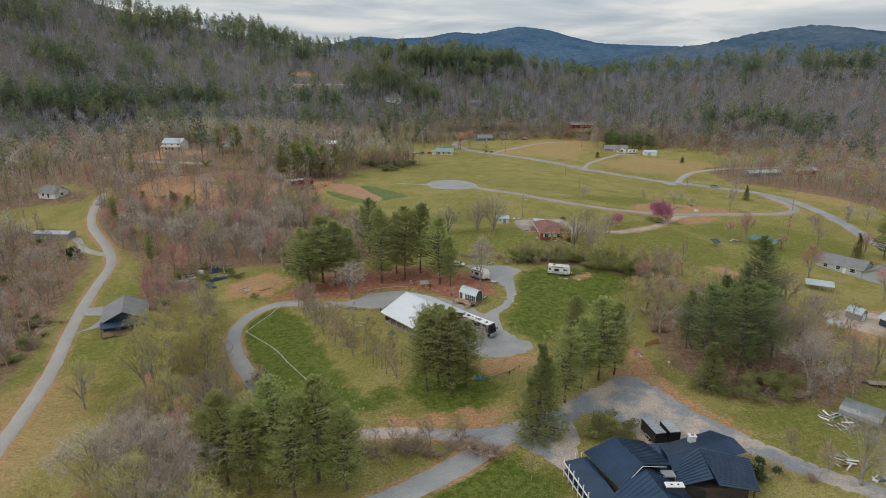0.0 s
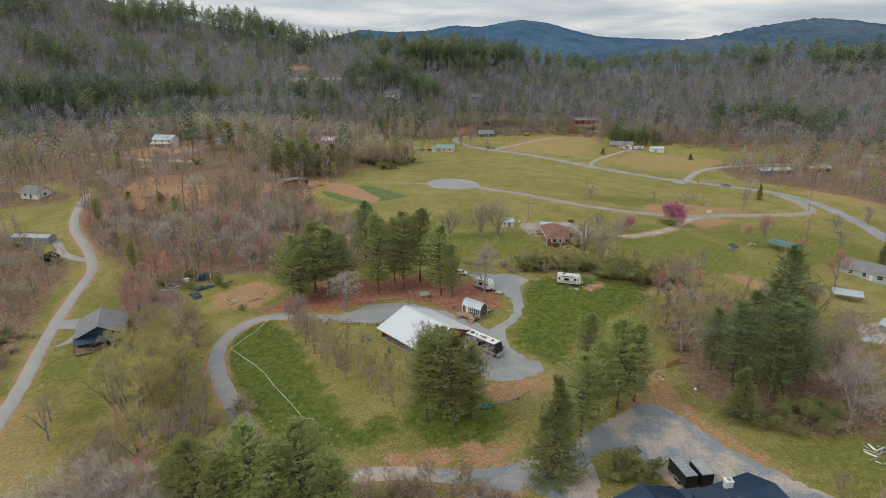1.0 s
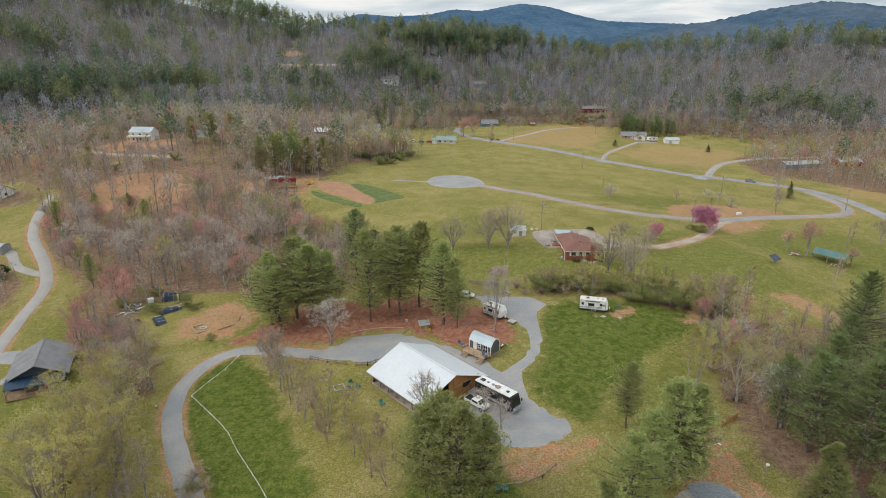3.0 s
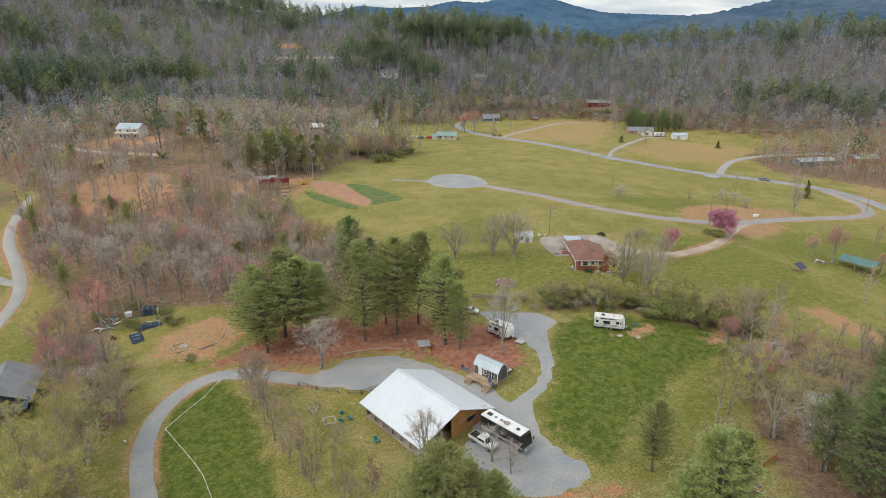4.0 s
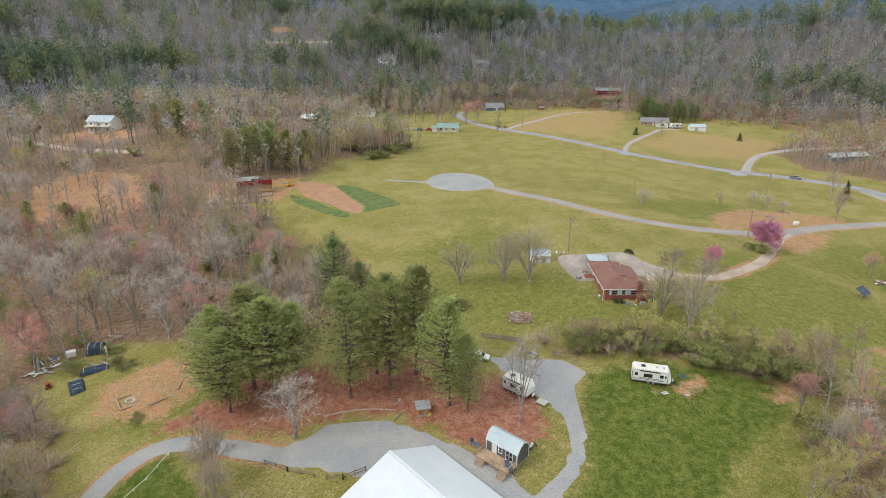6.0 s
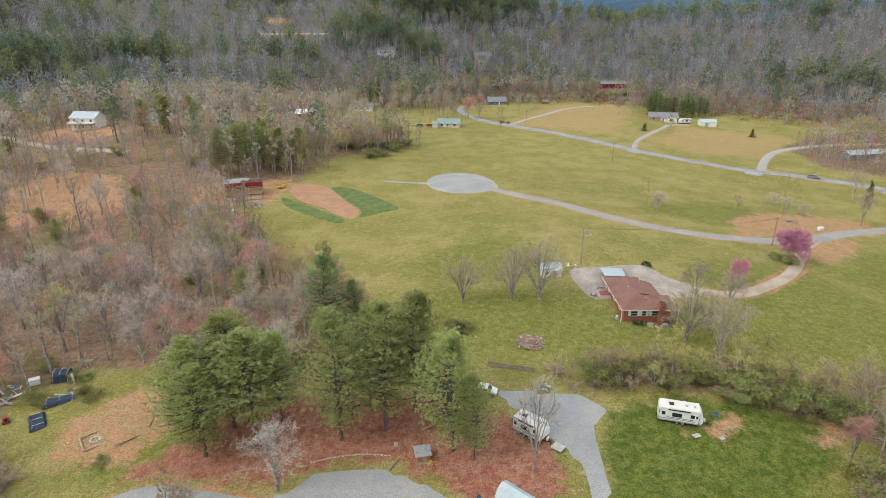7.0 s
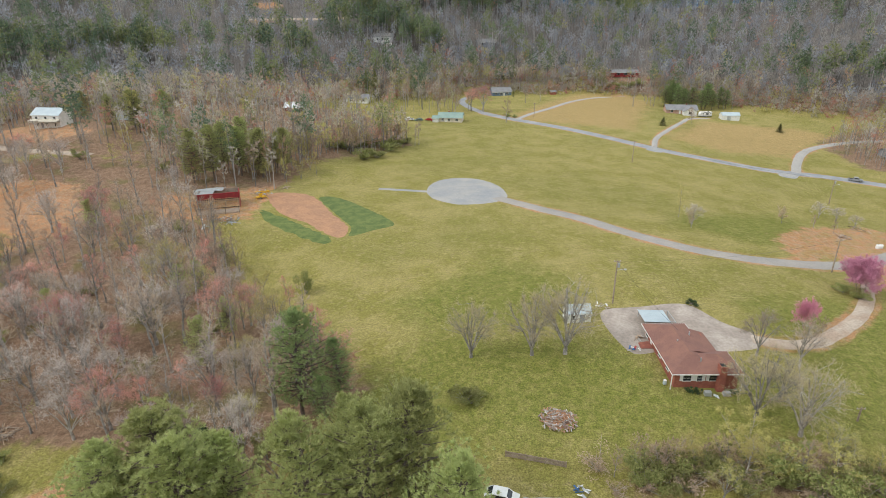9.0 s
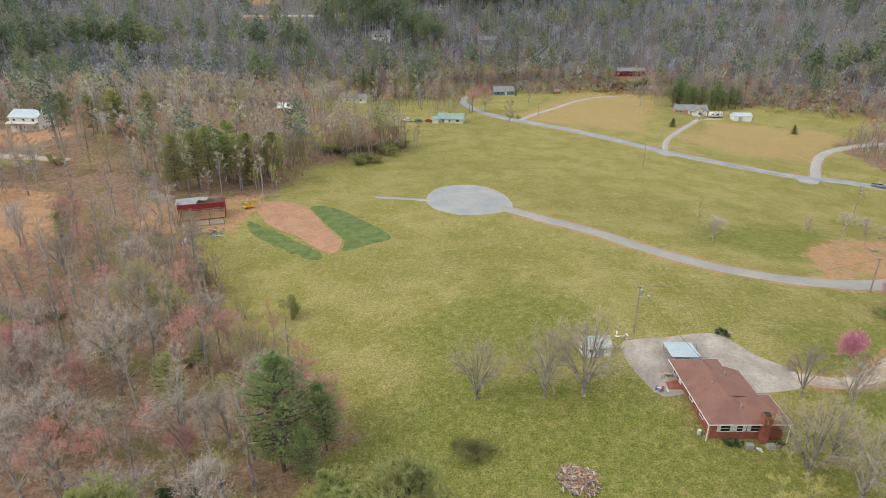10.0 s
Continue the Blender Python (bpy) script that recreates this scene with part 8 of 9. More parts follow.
set_of(PINES, "pine_tree", "tall green white pine on red needle litter", "tree", "yard pines", 20, (
    (-43.5, 176, 19, 1.25), (-37.5, 178, 21.5, 1.3), (-33, 174.5, 21, 1.25), (-40, 171.5, 17, 1.2), (-29.5, 178.5, 17, 1.1),
    (-18.5, 172.5, 23.5, 1.0), (-11.5, 174, 23, 1.05), (-7, 178, 22.5, 1.05), (-1, 168.5, 20.5, 1.1), (-14.5, 179, 20, 0.9), (2.2, 166.5, 15, 0.8)))
set_of(DEEP_PINES, "pine_tree", "white pine with dark open limbs at the meadow edge", "tree", "meadow pines", 20, ((-25.5, 200.5, 19.5, 1.15), (-20, 203.5, 12, 1.0), (-21.5, 198, 9, 0.9)))
set_of(PINES, "pine_tree", "broad green pine beside the drive", "tree", "drive pines", 20, (
    (-35.5, 84.5, 17.5, 1.15), (-31, 82, 16, 1.1), (-27, 84, 19.5, 1.15), (-20.5, 84.5, 19.5, 1.2), (-23.5, 80.5, 18, 1.1), (-15.5, 82.5, 15.5, 1.1), (-39, 87.5, 13, 1.1),
    (-3.5, 112.5, 17.5, 1.15), (1.5, 111, 19, 1.2), (-1, 115.5, 18, 1.1), (4.8, 113.5, 15.5, 1.1)))
set_of(PINES, "pine_tree", "pine with a thin yellow-green crown", "tree", "lot pines", 20, ((33.5, 116.5, 19, 1.2), (24.5, 107.5, 16.5, 1.25), (29, 113, 16, 1.1), (37.5, 119, 17, 1.1), (31, 131, 13, 1.0)))
set_of(DEEP_PINES, "pine_tree", "large dark green pine beside rough ground", "tree", "east pines", 20, (
    (60.5, 126.5, 19, 1.15), (65.5, 121, 22, 1.15), (70.5, 125, 21, 1.15), (66, 132.5, 19.5, 1.1), (74.5, 131, 19, 1.1), (58.5, 132.5, 15, 1.0), (84, 152, 24, 1.0), (79, 147, 17, 0.9), (92.5, 163, 18, 0.7), (168, 219.5, 20, 1.1)))
set_of(PINES[1:], "pine_tree", "broad yellow-olive pine beside the south drive", "tree", "south pines", 20, ((19.5, 101.0, 13.5, 1.0),))
set_of(SPRUCES, "spruce_tree", "dark spruce with drooping limbs beside the drive", "tree", "spruces", 18, ((17.2, 96.0, 19.5, 1.25),))
set_of(BIG_BUSHES, "cedar_tree", "dark round cedar at the gravel lot", "tree", "lot cedars", 8, ((-30.5, 190, 6, 0.7),))
set_of(SPRUCES, "cedar_tree", "broad dark cedar at the gravel lot", "tree", "dark cedars", 18, ((56.8, 114.6, 11, 1.75),))
set_of(BIG_BUSHES, "bush", "dark evergreen bush below the pines", "bush", "pine edge bushes", 8, ((67, 113, 5, 1.3), (71, 114, 4.5, 1.3), (62, 112.5, 4, 1.3), (74, 116, 4, 1.3)))
set_of(SPRUCES, "cedar_tree", "small dark cedar standing in grass", "tree", "cedars", 18, ((44, 530, 4.5, 1.0), (164, 321, 8.5, 1.3), (110.5, 433.5, 4.5, 2.2), (172, 434, 4.5, 2.2)))
set_of(SPRUCES, "spruce_tree", "dark cone-shaped spruce near far houses", "tree", "far spruces", 18, ((-52, 521, 17, 0.9), (-46, 519, 19, 0.9), (-58, 524, 14, 1.0), (152.5, 212.5, 12, 1.1)))
set_of(BUSHES, "bush", "yellow-green upright bush at the meadow edge", "bush", "edge bushes", 2.6, ((-33, 240, 5.5, 0.5),))
set_of(POLLARDS, "yard_tree", "pollarded leafless tree with thick stubby limbs", "tree", "lawn trees", 12, ((1.9, 211.7, 11.5, 0.8), (12.5, 211.5, 13, 0.8), (18.3, 211.5, 14.5, 0.85)))
set_of(POLLARDS, "yard_tree", "large tree hazed with pale new growth beside the house", "tree", "house trees", 12, ((44.2, 195.6, 12.5, 0.85), (49.5, 192.6, 12.5, 0.9), (50.3, 200.2, 9, 0.8)))
set_of(ROUND_BARES + ROUND_SILVER, "yard_tree", "round leafless tree beside the drive", "tree", "drive trees", 12, ((52, 211.8, 9.5, 0.9), (58.5, 209.5, 9, 0.9), (55, 152, 12, 0.9), (10.6, 163.6, 17, 0.5), (77.5, 114, 15, 0.9), (83, 122, 13, 1.0), (94, 141, 14, 1.0), (88, 134, 11, 1.1), (69.5, 84.8, 14, 0.8), (72, 79.5, 12, 0.8), (151, 234, 9.5, 0.9), (140.5, 289, 12.5, 0.7), (161, 253, 10, 0.9), (190, 275, 9, 1.0), (196, 271, 9, 1.0), (193, 281, 8, 1.0), (158.5, 322, 13, 0.7), (-4.2, 130.5, 12.5, 0.7), (6.4, 133.2, 7, 1.0), (9, 130.5, 6, 1.0)))
set_of(ROUND_SILVER, "yard_tree", "broad pale leafless tree on a grass island", "tree", "island trees", 12, ((-26.5, 163, 12, 1.15),))
set_of(REDBUDS, "redbud_tree", "redbud in full pink blossom", "tree", "redbuds", 6.5, ((88.5, 240.5, 7.6, 0.9), (92.5, 243.5, 6.4, 0.9), (66, 222.5, 5.2, 0.7)))
set_of(ROUND_RED, "budding_tree", "tree hazed with orange-red spring buds", "tree", "budding yard trees", 12, ((118.2, 227.6, 12, 0.8), (121, 188.5, 13, 0.75), (113.5, 231, 7, 1.0), (20, 470, 15, 1.1), (13.5, 473, 13, 1.1), (131, 224, 6, 1.0), (155, 190.5, 9, 0.9), (136, 174, 13, 0.75), (162, 222, 10, 1.0)))
set_of(ROUND_SILVER, "shrub_tree", "pale leafless shrubby tree in the meadow", "tree", "meadow shrubs", 12, ((67.2, 281, 6.5, 1.1), (117, 303, 5.5, 1.2), (121, 300.5, 5, 1.3), (125, 297, 4, 1.3)))
set_of(ROUND_BARES + ROUND_RED + WIDE_BARES[:1], "bare_tree", "round leafless tree hazed with pinkish buds on the lawn", "tree", "lawn edge trees", 12, ((-37, 154.5, 10, 0.9), (-33.5, 148, 9, 0.8), (41, 130, 11, 0.8), (58, 166, 9, 0.8)))
set_of(SAPLINGS, "bare_tree", "slender leafless tree in the grass", "tree", "grass trees", 9, tuple((x, y, h, 0.95) for x, y, h in (
    (-41, 159.6, 9), (-39, 156, 10), (-37.5, 152, 9), (-33.5, 146, 10), (-30.6, 141.4, 9), (-28.5, 138.5, 10), (-26.6, 135.4, 9), (-24.2, 134, 8), (-23, 141.4, 8), (-19.5, 134.6, 8), (-21, 128.5, 7), (-16, 124.7, 7.5), (-13.8, 122, 7), (-10, 117.6, 7), (-12, 127, 6))))
set_of(LEAFING, "leafing_tree", "slender tree with yellow-green buds below the barn", "tree", "barn saplings", 12, tuple((x, y, h, 0.85) for x, y, h in ((-31, 145, 8), (-26, 139.5, 8.5), (-21.5, 133, 8), (-18, 129, 8.5), (-15.5, 127.5, 7.5), (-12.5, 119.5, 8), (-22, 138, 7), (-9.5, 124, 6))))
set_of(SAPLINGS, "bare_tree", "slender leafless tree in the grass", "tree", "grass trees", 9, tuple((x, y, h, 0.95) for x, y, h in (
    (-9, 92.5, 6.5), (-2.2, 93.5, 6.5), (3.6, 92.6, 7), (-12, 94, 5), (14.6, 84.5, 6), (62.5, 92.5, 6), (66, 88, 6.5), (64.3, 172.5, 9), (74.8, 179, 12), (68, 177.5, 10), (71, 181, 9), (110, 200, 11), (148, 250, 9), (65.5, 277, 5), (99, 292, 6), (107, 289, 5), (112, 287, 4.5), (60.5, 213.5, 8))))
set_of(ROUND_YELLOW + ROUND_BARES + ROUND_RED, "yard_tree", "spring tree beside the far houses", "tree", "far yard trees", 12, tuple((x, y, h, 1.0) for x, y, h in (
    (-28, 522, 13), (-21, 545, 14), (-7, 526, 12), (16, 568, 14), (-42, 532, 13), (-33, 466, 11), (52, 556, 12), (60, 562, 13), (90, 568, 12), (99, 556, 9), (104, 551, 7), (108, 545, 6), (113, 549, 7))))
set_of(SAPLINGS, "bare_tree", "slender leafless tree in the grass", "tree", "grass trees", 9, tuple((x, y, h, 0.95) for x, y, h in (
    (30, 436, 13), (4, 470, 14), (-5, 476, 15), (12, 476, 13), (48, 498, 12), (128, 440, 9), (-2, 492, 14), (58, 505, 11))))
set_of(ROUND_YELLOW + LEAFING[:1], "leafing_tree", "small tree with fresh yellow-green leaves", "tree", "yellow-green trees", 12, (
    (-69, 148, 11, 1.1), (-66, 140, 12, 1.1), (-78, 147, 9, 1.2), (-83, 150, 7, 1.1), (-64, 132, 13, 1.0), (-58, 124, 12, 1.0), (-80, 120, 9, 1.0), (-76, 113, 10, 1.0), (66, 288, 9, 0.55), (73, 186, 8, 0.6), (-10, 90, 3.5, 1.0), (231, 545, 17, 0.8), (50, 186, 8, 0.9), (33, 180.5, 6, 1.0)))
set_of(BUSHES, "bush", "ragged olive-green bush in the hedgerow", "bush", "hedge bushes", 2.6, tuple((23 + 2.3 * k + rnd.uniform(-1, 1), 182.8 + 0.9 * math.sin(k * 1.7) - max(0, k - 8) * 0.75 + rnd.uniform(-1, 2.5), rnd.uniform(2.5, 5.2), rnd.uniform(0.9, 1.2)) for k in range(20)))
set_of(BRUSH, "brush_clump", "brown tangle of leafless brush", "brush", "hedge brush", 2.2, tuple((18 + 2.4 * k + rnd.uniform(-1, 1), 183.5 + rnd.uniform(-1.5, 3.5) - max(0, k - 10) * 0.7, rnd.uniform(1.5, 3), 1.2) for k in range(22)))
set_of(LEAFING, "hedge_tree", "hedgerow sapling with thin yellow leaves", "tree", "hedge trees", 12, tuple((28 + 3.3 * k, 184.5 + rnd.uniform(-1, 2) - max(0, k - 6) * 0.9, rnd.uniform(4, 7), 1.1) for k in range(12)))
set_of(SAPLINGS, "hedge_tree", "slender leafless sapling in the hedgerow", "tree", "hedge saplings", 9, tuple((20 + 3.1 * k, 185 + rnd.uniform(-1.5, 2) - max(0, k - 7) * 0.8, rnd.uniform(4.5, 8), 1.0) for k in range(16)))
set_of(LEAFING, "hedge_tree", "bright yellow-green shrubby tree in the hedgerow", "tree", "bright hedge trees", 12, ((37, 183.5, 7.5, 1.2), (38.5, 186.5, 8.5, 1.1), (48.5, 183, 6.5, 1.4), (54, 181, 6, 1.4), (49.5, 146, 13, 0.95), (46.5, 143.5, 12, 0.95)))
set_of(EVERBUSHES, "evergreen_bush", "dark green evergreen bush", "bush", "evergreen bushes", 2.4, ((53.2, 86.2, 3.4, 1.0), (-47.5, 193, 4, 1.2), (-50, 190.5, 3, 1.3), (37.5, 206.8, 1.3, 1.6), (46.8, 228.6, 1.2, 1.6), (-138, 215, 4, 1.1), (-38.5, 193.5, 5, 0.9)))
set_of(BUSHES, "bush", "large olive-green bush at the lawn corner", "bush", "lawn bushes", 2.6, ((59.5, 160.6, 5, 1.2), (61.5, 158.5, 3.5, 1.3)))
set_of(BARES, "bare_tree", "pale leafless tree at the lawn corner", "tree", "lawn corner trees", 16, ((63.4, 167.2, 13, 0.9), (65, 165.6, 12, 0.9), (69, 168, 13, 0.9)))
set_of(BUSHES, "bush", "low olive bush at the drive", "bush", "yard bushes", 2.6, ((30, 98.5, 3.2, 1.5), (33, 97, 2.8, 1.5), (27.5, 96.3, 2.2, 1.5), (0.6, 200.6, 2.6, 1.3), (1.4, 199.9, 1.6, 1.6), (88, 238.5, 2.2, 1.4), (85.5, 241, 2, 1.3), (-68, 189.5, 1.8, 1.4), (-71, 191.5, 1.6, 1.4), (-75, 196, 2.2, 1.2), (-57.5, 172.2, 0.8, 2.6), (-41, 118.5, 1.6, 1.3), (-112, 148, 3, 1.4), (-118, 160, 3.2, 1.3), (-109, 138, 2.6, 1.4), (32, 451, 2, 1.4), (36, 449, 1.6, 1.4)))
set_of(BUSHES, "bush", "rounded olive bush at the far field", "bush", "far bushes", 2.6, ((-33.5, 350, 4, 1.6), (-29, 354, 3.5, 1.6), (-25, 366, 4, 1.5), (118, 546, 4, 2), (108, 548, 5, 1.6), (125, 548, 4, 2), (100, 546, 5, 1.4), (133, 552, 4, 1.8)))
set_of(BRUSH, "brush_clump", "brown leafless brush on rough ground", "brush", "rough brush", 2.2, tuple((rnd.uniform(*a), rnd.uniform(*b), rnd.uniform(1.2, 2.8), rnd.uniform(1.0, 1.5)) for a, b, n in (((54, 96), (140, 175), 34), ((-14, 12), (90.5, 94), 12), ((62, 76), (112, 120), 8), ((-76, -66), (158, 172), 6), ((-56, -38), (106, 122), 12), ((48, 66), (84, 90), 5), ((-122, -108), (120, 170), 16)) for _ in range(n)))

# pine stands and single pines of the middle distance
set_of(PINES, "pine_tree", "tall thin pine near the ruined barn", "tree", "barn pines", 20, tuple((-84 + 6.5 * k + rnd.uniform(-2, 2), 312 + 1.8 * k + rnd.uniform(-4, 9), rnd.uniform(13, 19), rnd.uniform(0.95, 1.25)) for k in range(5)) + ((-77, 321, 17, 1.0), (-72, 326, 18, 1.0), (-66, 324, 15, 1.0), (-61, 329, 13, 1.0), (-151, 373, 13, 0.9), (-131, 356, 14, 1.2), (-119, 353, 16, 1.2), (-112, 362, 15, 1.2), (-124, 360, 15, 1.2), (-108, 249.5, 12, 0.85), (-57.5, 243, 9.5, 1.0), (-54.6, 252, 8, 0.9), (-119, 261, 10, 0.9)))
set_of(LEAFING, "leafing_tree", "yellow-green tree beside the ruined barn", "tree", "barn leafing trees", 12, ((-55, 316, 8, 1.0), (-51, 320, 6, 1.0), (-58, 322, 9, 1.0), (-47, 326, 5, 1.3), (-50, 330, 7, 1.1), (-61, 315, 7, 1.1), (-66, 316, 9, 1.0)))
set_of(DEEP_PINES, "pine_tree", "dense dark pine behind the ranch house", "tree", "ranch pines", 20, tuple((rnd.uniform(132, 174), rnd.uniform(487, 506), rnd.uniform(11, 18), rnd.uniform(1.1, 1.5)) for _ in range(16)))
set_of(BARES, "bare_tree", "leafless tree along the field's far hedge", "tree", "field hedge trees", 16, tuple((-46 + 2.6 * k + rnd.uniform(-1.5, 1.5), 360 + 1.6 * k + rnd.uniform(-4, 6), rnd.uniform(8, 15), 0.8) for k in range(14)))
set_of(BUSHES, "evergreen_bush", "olive undergrowth along the field hedge", "bush", "field hedge bushes", 2.4, tuple((-48 + 2.6 * k + rnd.uniform(-1, 1), 361 + 1.6 * k + rnd.uniform(-3, 3), rnd.uniform(2, 4), 1.4) for k in range(12)))
set_of(BARES, "bare_tree", "tall leafless tree behind the ruined barn", "tree", "barn bare trees", 16, tuple((rnd.uniform(-98, -52), rnd.uniform(304, 348), rnd.uniform(10, 16), 0.95) for _ in range(18)))
set_of(BARES, "bare_tree", "leafless tree beside the ranch pines", "tree", "ranch bare trees", 16, tuple((rnd.uniform(110, 200), rnd.uniform(484, 522), rnd.uniform(8, 15), 1.0) for _ in range(22)))

# trees between the west drive and the road, and east of the lot
for poly, seed, space, tag, low, high in ((SOUTH_WOOD, 41, 5.0, "drive wood trees", 10, 16), (EAST_WOOD, 42, 5.6, "east wood trees", 7, 13)):
    for x, y in scattered(seed, poly, space, 1.0, 6000):
        if math.hypot(x + 28, y - 84) < 14 or math.hypot(x - 63, y - 117) < 14:
            continue
        r = rnd.random()
        kinds, model = (BARES, 16) if r < 0.22 else (ROUND_BARES + ROUND_SILVER[:1], 12) if r < 0.5 else (LEAFING[:1] + ROUND_YELLOW, 12) if r < 0.94 else (BUDDED, 13)
        words = "leafless grey tree in rough grass" if r < 0.5 else "tree with a thin haze of new growth"
        set_of([rnd.choice(kinds)], "wood_tree", words, "tree", tag, model, ((x, y, rnd.uniform(low, high), rnd.uniform(0.85, 1.1)),))

set_of(LEAFING, "leafing_tree", "tall leaning tree hazed with yellow-green new leaves", "tree", "leaning trees", 12, (
    (-55.5, 109, 18, 0.95), (-53.5, 112, 17, 0.9), (-55, 116, 18, 0.95), (-51, 114.5, 16, 0.9), (-58, 121, 16, 0.95), (-60, 128, 15, 1.0), (-64, 137, 14, 1.0), (-68, 146, 12, 1.1)))
set_of(TALLS, "bare_tree", "tall leafless tree beside the west drive", "tree", "drive bare trees", 18, ((-56, 111, 17, 1.1), (-52, 117, 16, 1.1), (-57, 125, 15, 1.1), (-61, 134, 14, 1.1), (-64, 143, 13, 1.1)))
set_of(ROUND_SILVER, "bare_tree", "broad pale leafless tree with many upright limbs", "tree", "pale drive trees", 12, ((-44.5, 81.5, 15, 1.2), (-51, 87, 13, 1.2), (-39.5, 78.5, 13, 1.2), (-56, 94, 10, 1.2)))

# a strip of wood between the west house and the covered heaps
strip_rnd = random.Random(93)
for x, y in scattered(63, STRIP_WOOD, 3.6, 0.3, 4000):
    kinds, model, name, words = strip_rnd.choice(((TALLS, 18, "strip_tree", "tall slender leafless tree behind the west house"), (ROUND_BARES, 12, "strip_tree", "grey-brown leafless tree behind the west house"), (ROUND_RED, 12, "maple_tree", "pinkish budding tree behind the west house"), (LEAFING, 12, "leafing_tree", "yellow-green tree behind the west house"), (SAPLINGS, 9, "strip_tree", "thin leafless sapling behind the west house"), (BUSHES, 8, "bush", "olive-green undergrowth behind the west house")))
    set_of([strip_rnd.choice(kinds)], name, words, "bush" if name == "bush" else "tree", "strip bushes" if name == "bush" else "strip trees", model, ((x, y, strip_rnd.uniform(6, 11), 1.05),))
# the wood's near edge along the gravel road
edge_rnd = random.Random(91)
for x, y in scattered(61, [(-104, 116), (-107, 138), (-113, 158), (-121, 178), (-129, 200), (-136, 214), (-150, 226), (-164, 240), (-190, 232), (-160, 180), (-140, 140), (-126, 110)], 5.0, 0.5, 5000):
    kinds, high, words = edge_rnd.choice(((TALLS, 18, "tall slender leafless tree beside the road"), (TALLS, 18, "tall slender leafless tree beside the road"), (ROUND_SILVER, 14, "leafless roadside tree with silvery twigs"), (SAPLINGS, 10, "slender leafless sapling beside the road"), (BUSHES, 4, "olive-green bush beside the gravel road")))
    set_of([edge_rnd.choice(kinds)], "bush" if kinds is BUSHES else "roadside_tree", words, "bush" if kinds is BUSHES else "tree", "roadside bushes" if kinds is BUSHES else "roadside trees", high, ((x, y, edge_rnd.uniform(1.6, 3.4) if kinds is BUSHES else edge_rnd.uniform(7, 13), 1.0),))
# the thick hedge from the ruined barn to the far field corner, and the wood's edge along the meadow
for line, n, tag in (([(-78, 312), (-62, 322), (-48, 348), (-30, 366), (-18, 382)], 46, "far hedge trees"), ([(-20, 206), (-24, 220), (-40, 238), (-52, 252), (-67, 278)], 20, "wood edge trees")):
    path = curve_through(line, 1.0)
    for k in range(n):
        x, y = path[int(rnd.random() * (len(path) - 1))]
        x, y = x + rnd.uniform(-6, 1), y + rnd.uniform(-1, 6)
        kinds, model, words = rnd.choice(((BARES, 16, "leafless tree in the thick field hedge"), (SAPLINGS, 9, "slender leafless tree in the field hedge"), (LEAFING, 12, "hedge tree with yellow-green new leaves"), (BUDDED, 13, "hedge tree with pinkish spring buds")))
        set_of([rnd.choice(kinds)], "hedge_tree", words, "tree", tag, model, ((x, y, rnd.uniform(7, 13) if tag[0] == "f" else rnd.uniform(4, 9), rnd.uniform(0.9, 1.2)),))

# large trees that stand out at the wood's edge
set_of(ROUND_YELLOW, "leafing_tree", "large round tree with yellow-green new leaves", "tree", "tall leafing trees", 12, ((-62.4, 241, 16, 1.0), (-83, 206.5, 15.5, 0.9), (-38, 224, 11, 0.8), (-43.3, 228, 9, 0.9), (-33, 197, 8, 0.9)))
set_of(ROUND_RED, "maple_tree", "tall maple full of red spring buds", "tree", "tall maples", 12, ((-77, 224.6, 14, 1.0), (-47, 226, 13, 0.9), (-98, 279, 12, 1.1), (-88, 192, 10, 1.1)))
set_of(ROUND_SILVER, "bare_tree", "broad leafless tree with pale silvery limbs", "tree", "tall silvery trees", 12, ((-72, 220, 15, 1.0), (-60, 225, 15, 1.05), (-62, 206, 15, 1.1), (-97, 220, 13, 1.1), (-41, 205, 13, 1.0), (-117, 221, 12, 1.0)))


# ---- small things ----
def rope_fence():
    ob = thing("rope_fence", -47, 160, 0, "low white rope fence on white posts round the lawn", "fence", z=0)
    line = [(-47.2, 161.7), (-48.4, 156.3), (-50.3, 151.9), (-52.1, 146.8), (-47.5, 141.8), (-42.8, 136.7), (-39.9, 133.1), (-36.6, 127.8), (-30.5, 119.3), (-27, 114), (-25.1, 113.9)]
    ob.matrix_world = Matrix()
    tops = []
    for (ax, ay), (bx, by) in zip(line, line[1:]):
        n = max(1, round(math.hypot(bx - ax, by - ay) / 2.6))
        for k in range(n):
            tops.append((ax + (bx - ax) * k / n, ay + (by - ay) * k / n))
    tops.append(line[-1])
    for x, y in tops:
        z = gz(x, y)
        bm = boxes((-0.04, 0.04, -0.04, 0.04, -0.2, 0.5))
        add_box(bm, -0.055, 0.055, -0.055, 0.055, 0.5, 0.55)
        bmesh.ops.translate(bm, vec=(x, y, z), verts=list(bm.verts))
        part("post", bm, WHITE_PAINT, ob)
    for (ax, ay), (bx, by) in zip(tops, tops[1:]):
        a, b = Vector((ax, ay, gz(ax, ay) + 0.47)), Vector((bx, by, gz(bx, by) + 0.47))
        bm = bmesh.new()
        for k in range(4):
            s0, s1 = k / 4, (k + 1) / 4
            add_beam(bm, a.lerp(b, s0) - Vector((0, 0, 0.05 * 4 * s0 * (1 - s0))), a.lerp(b, s1) - Vector((0, 0, 0.05 * 4 * s1 * (1 - s1))), 0.055)
        part("rope", bm, WHITE_PAINT, ob)


rope_fence()


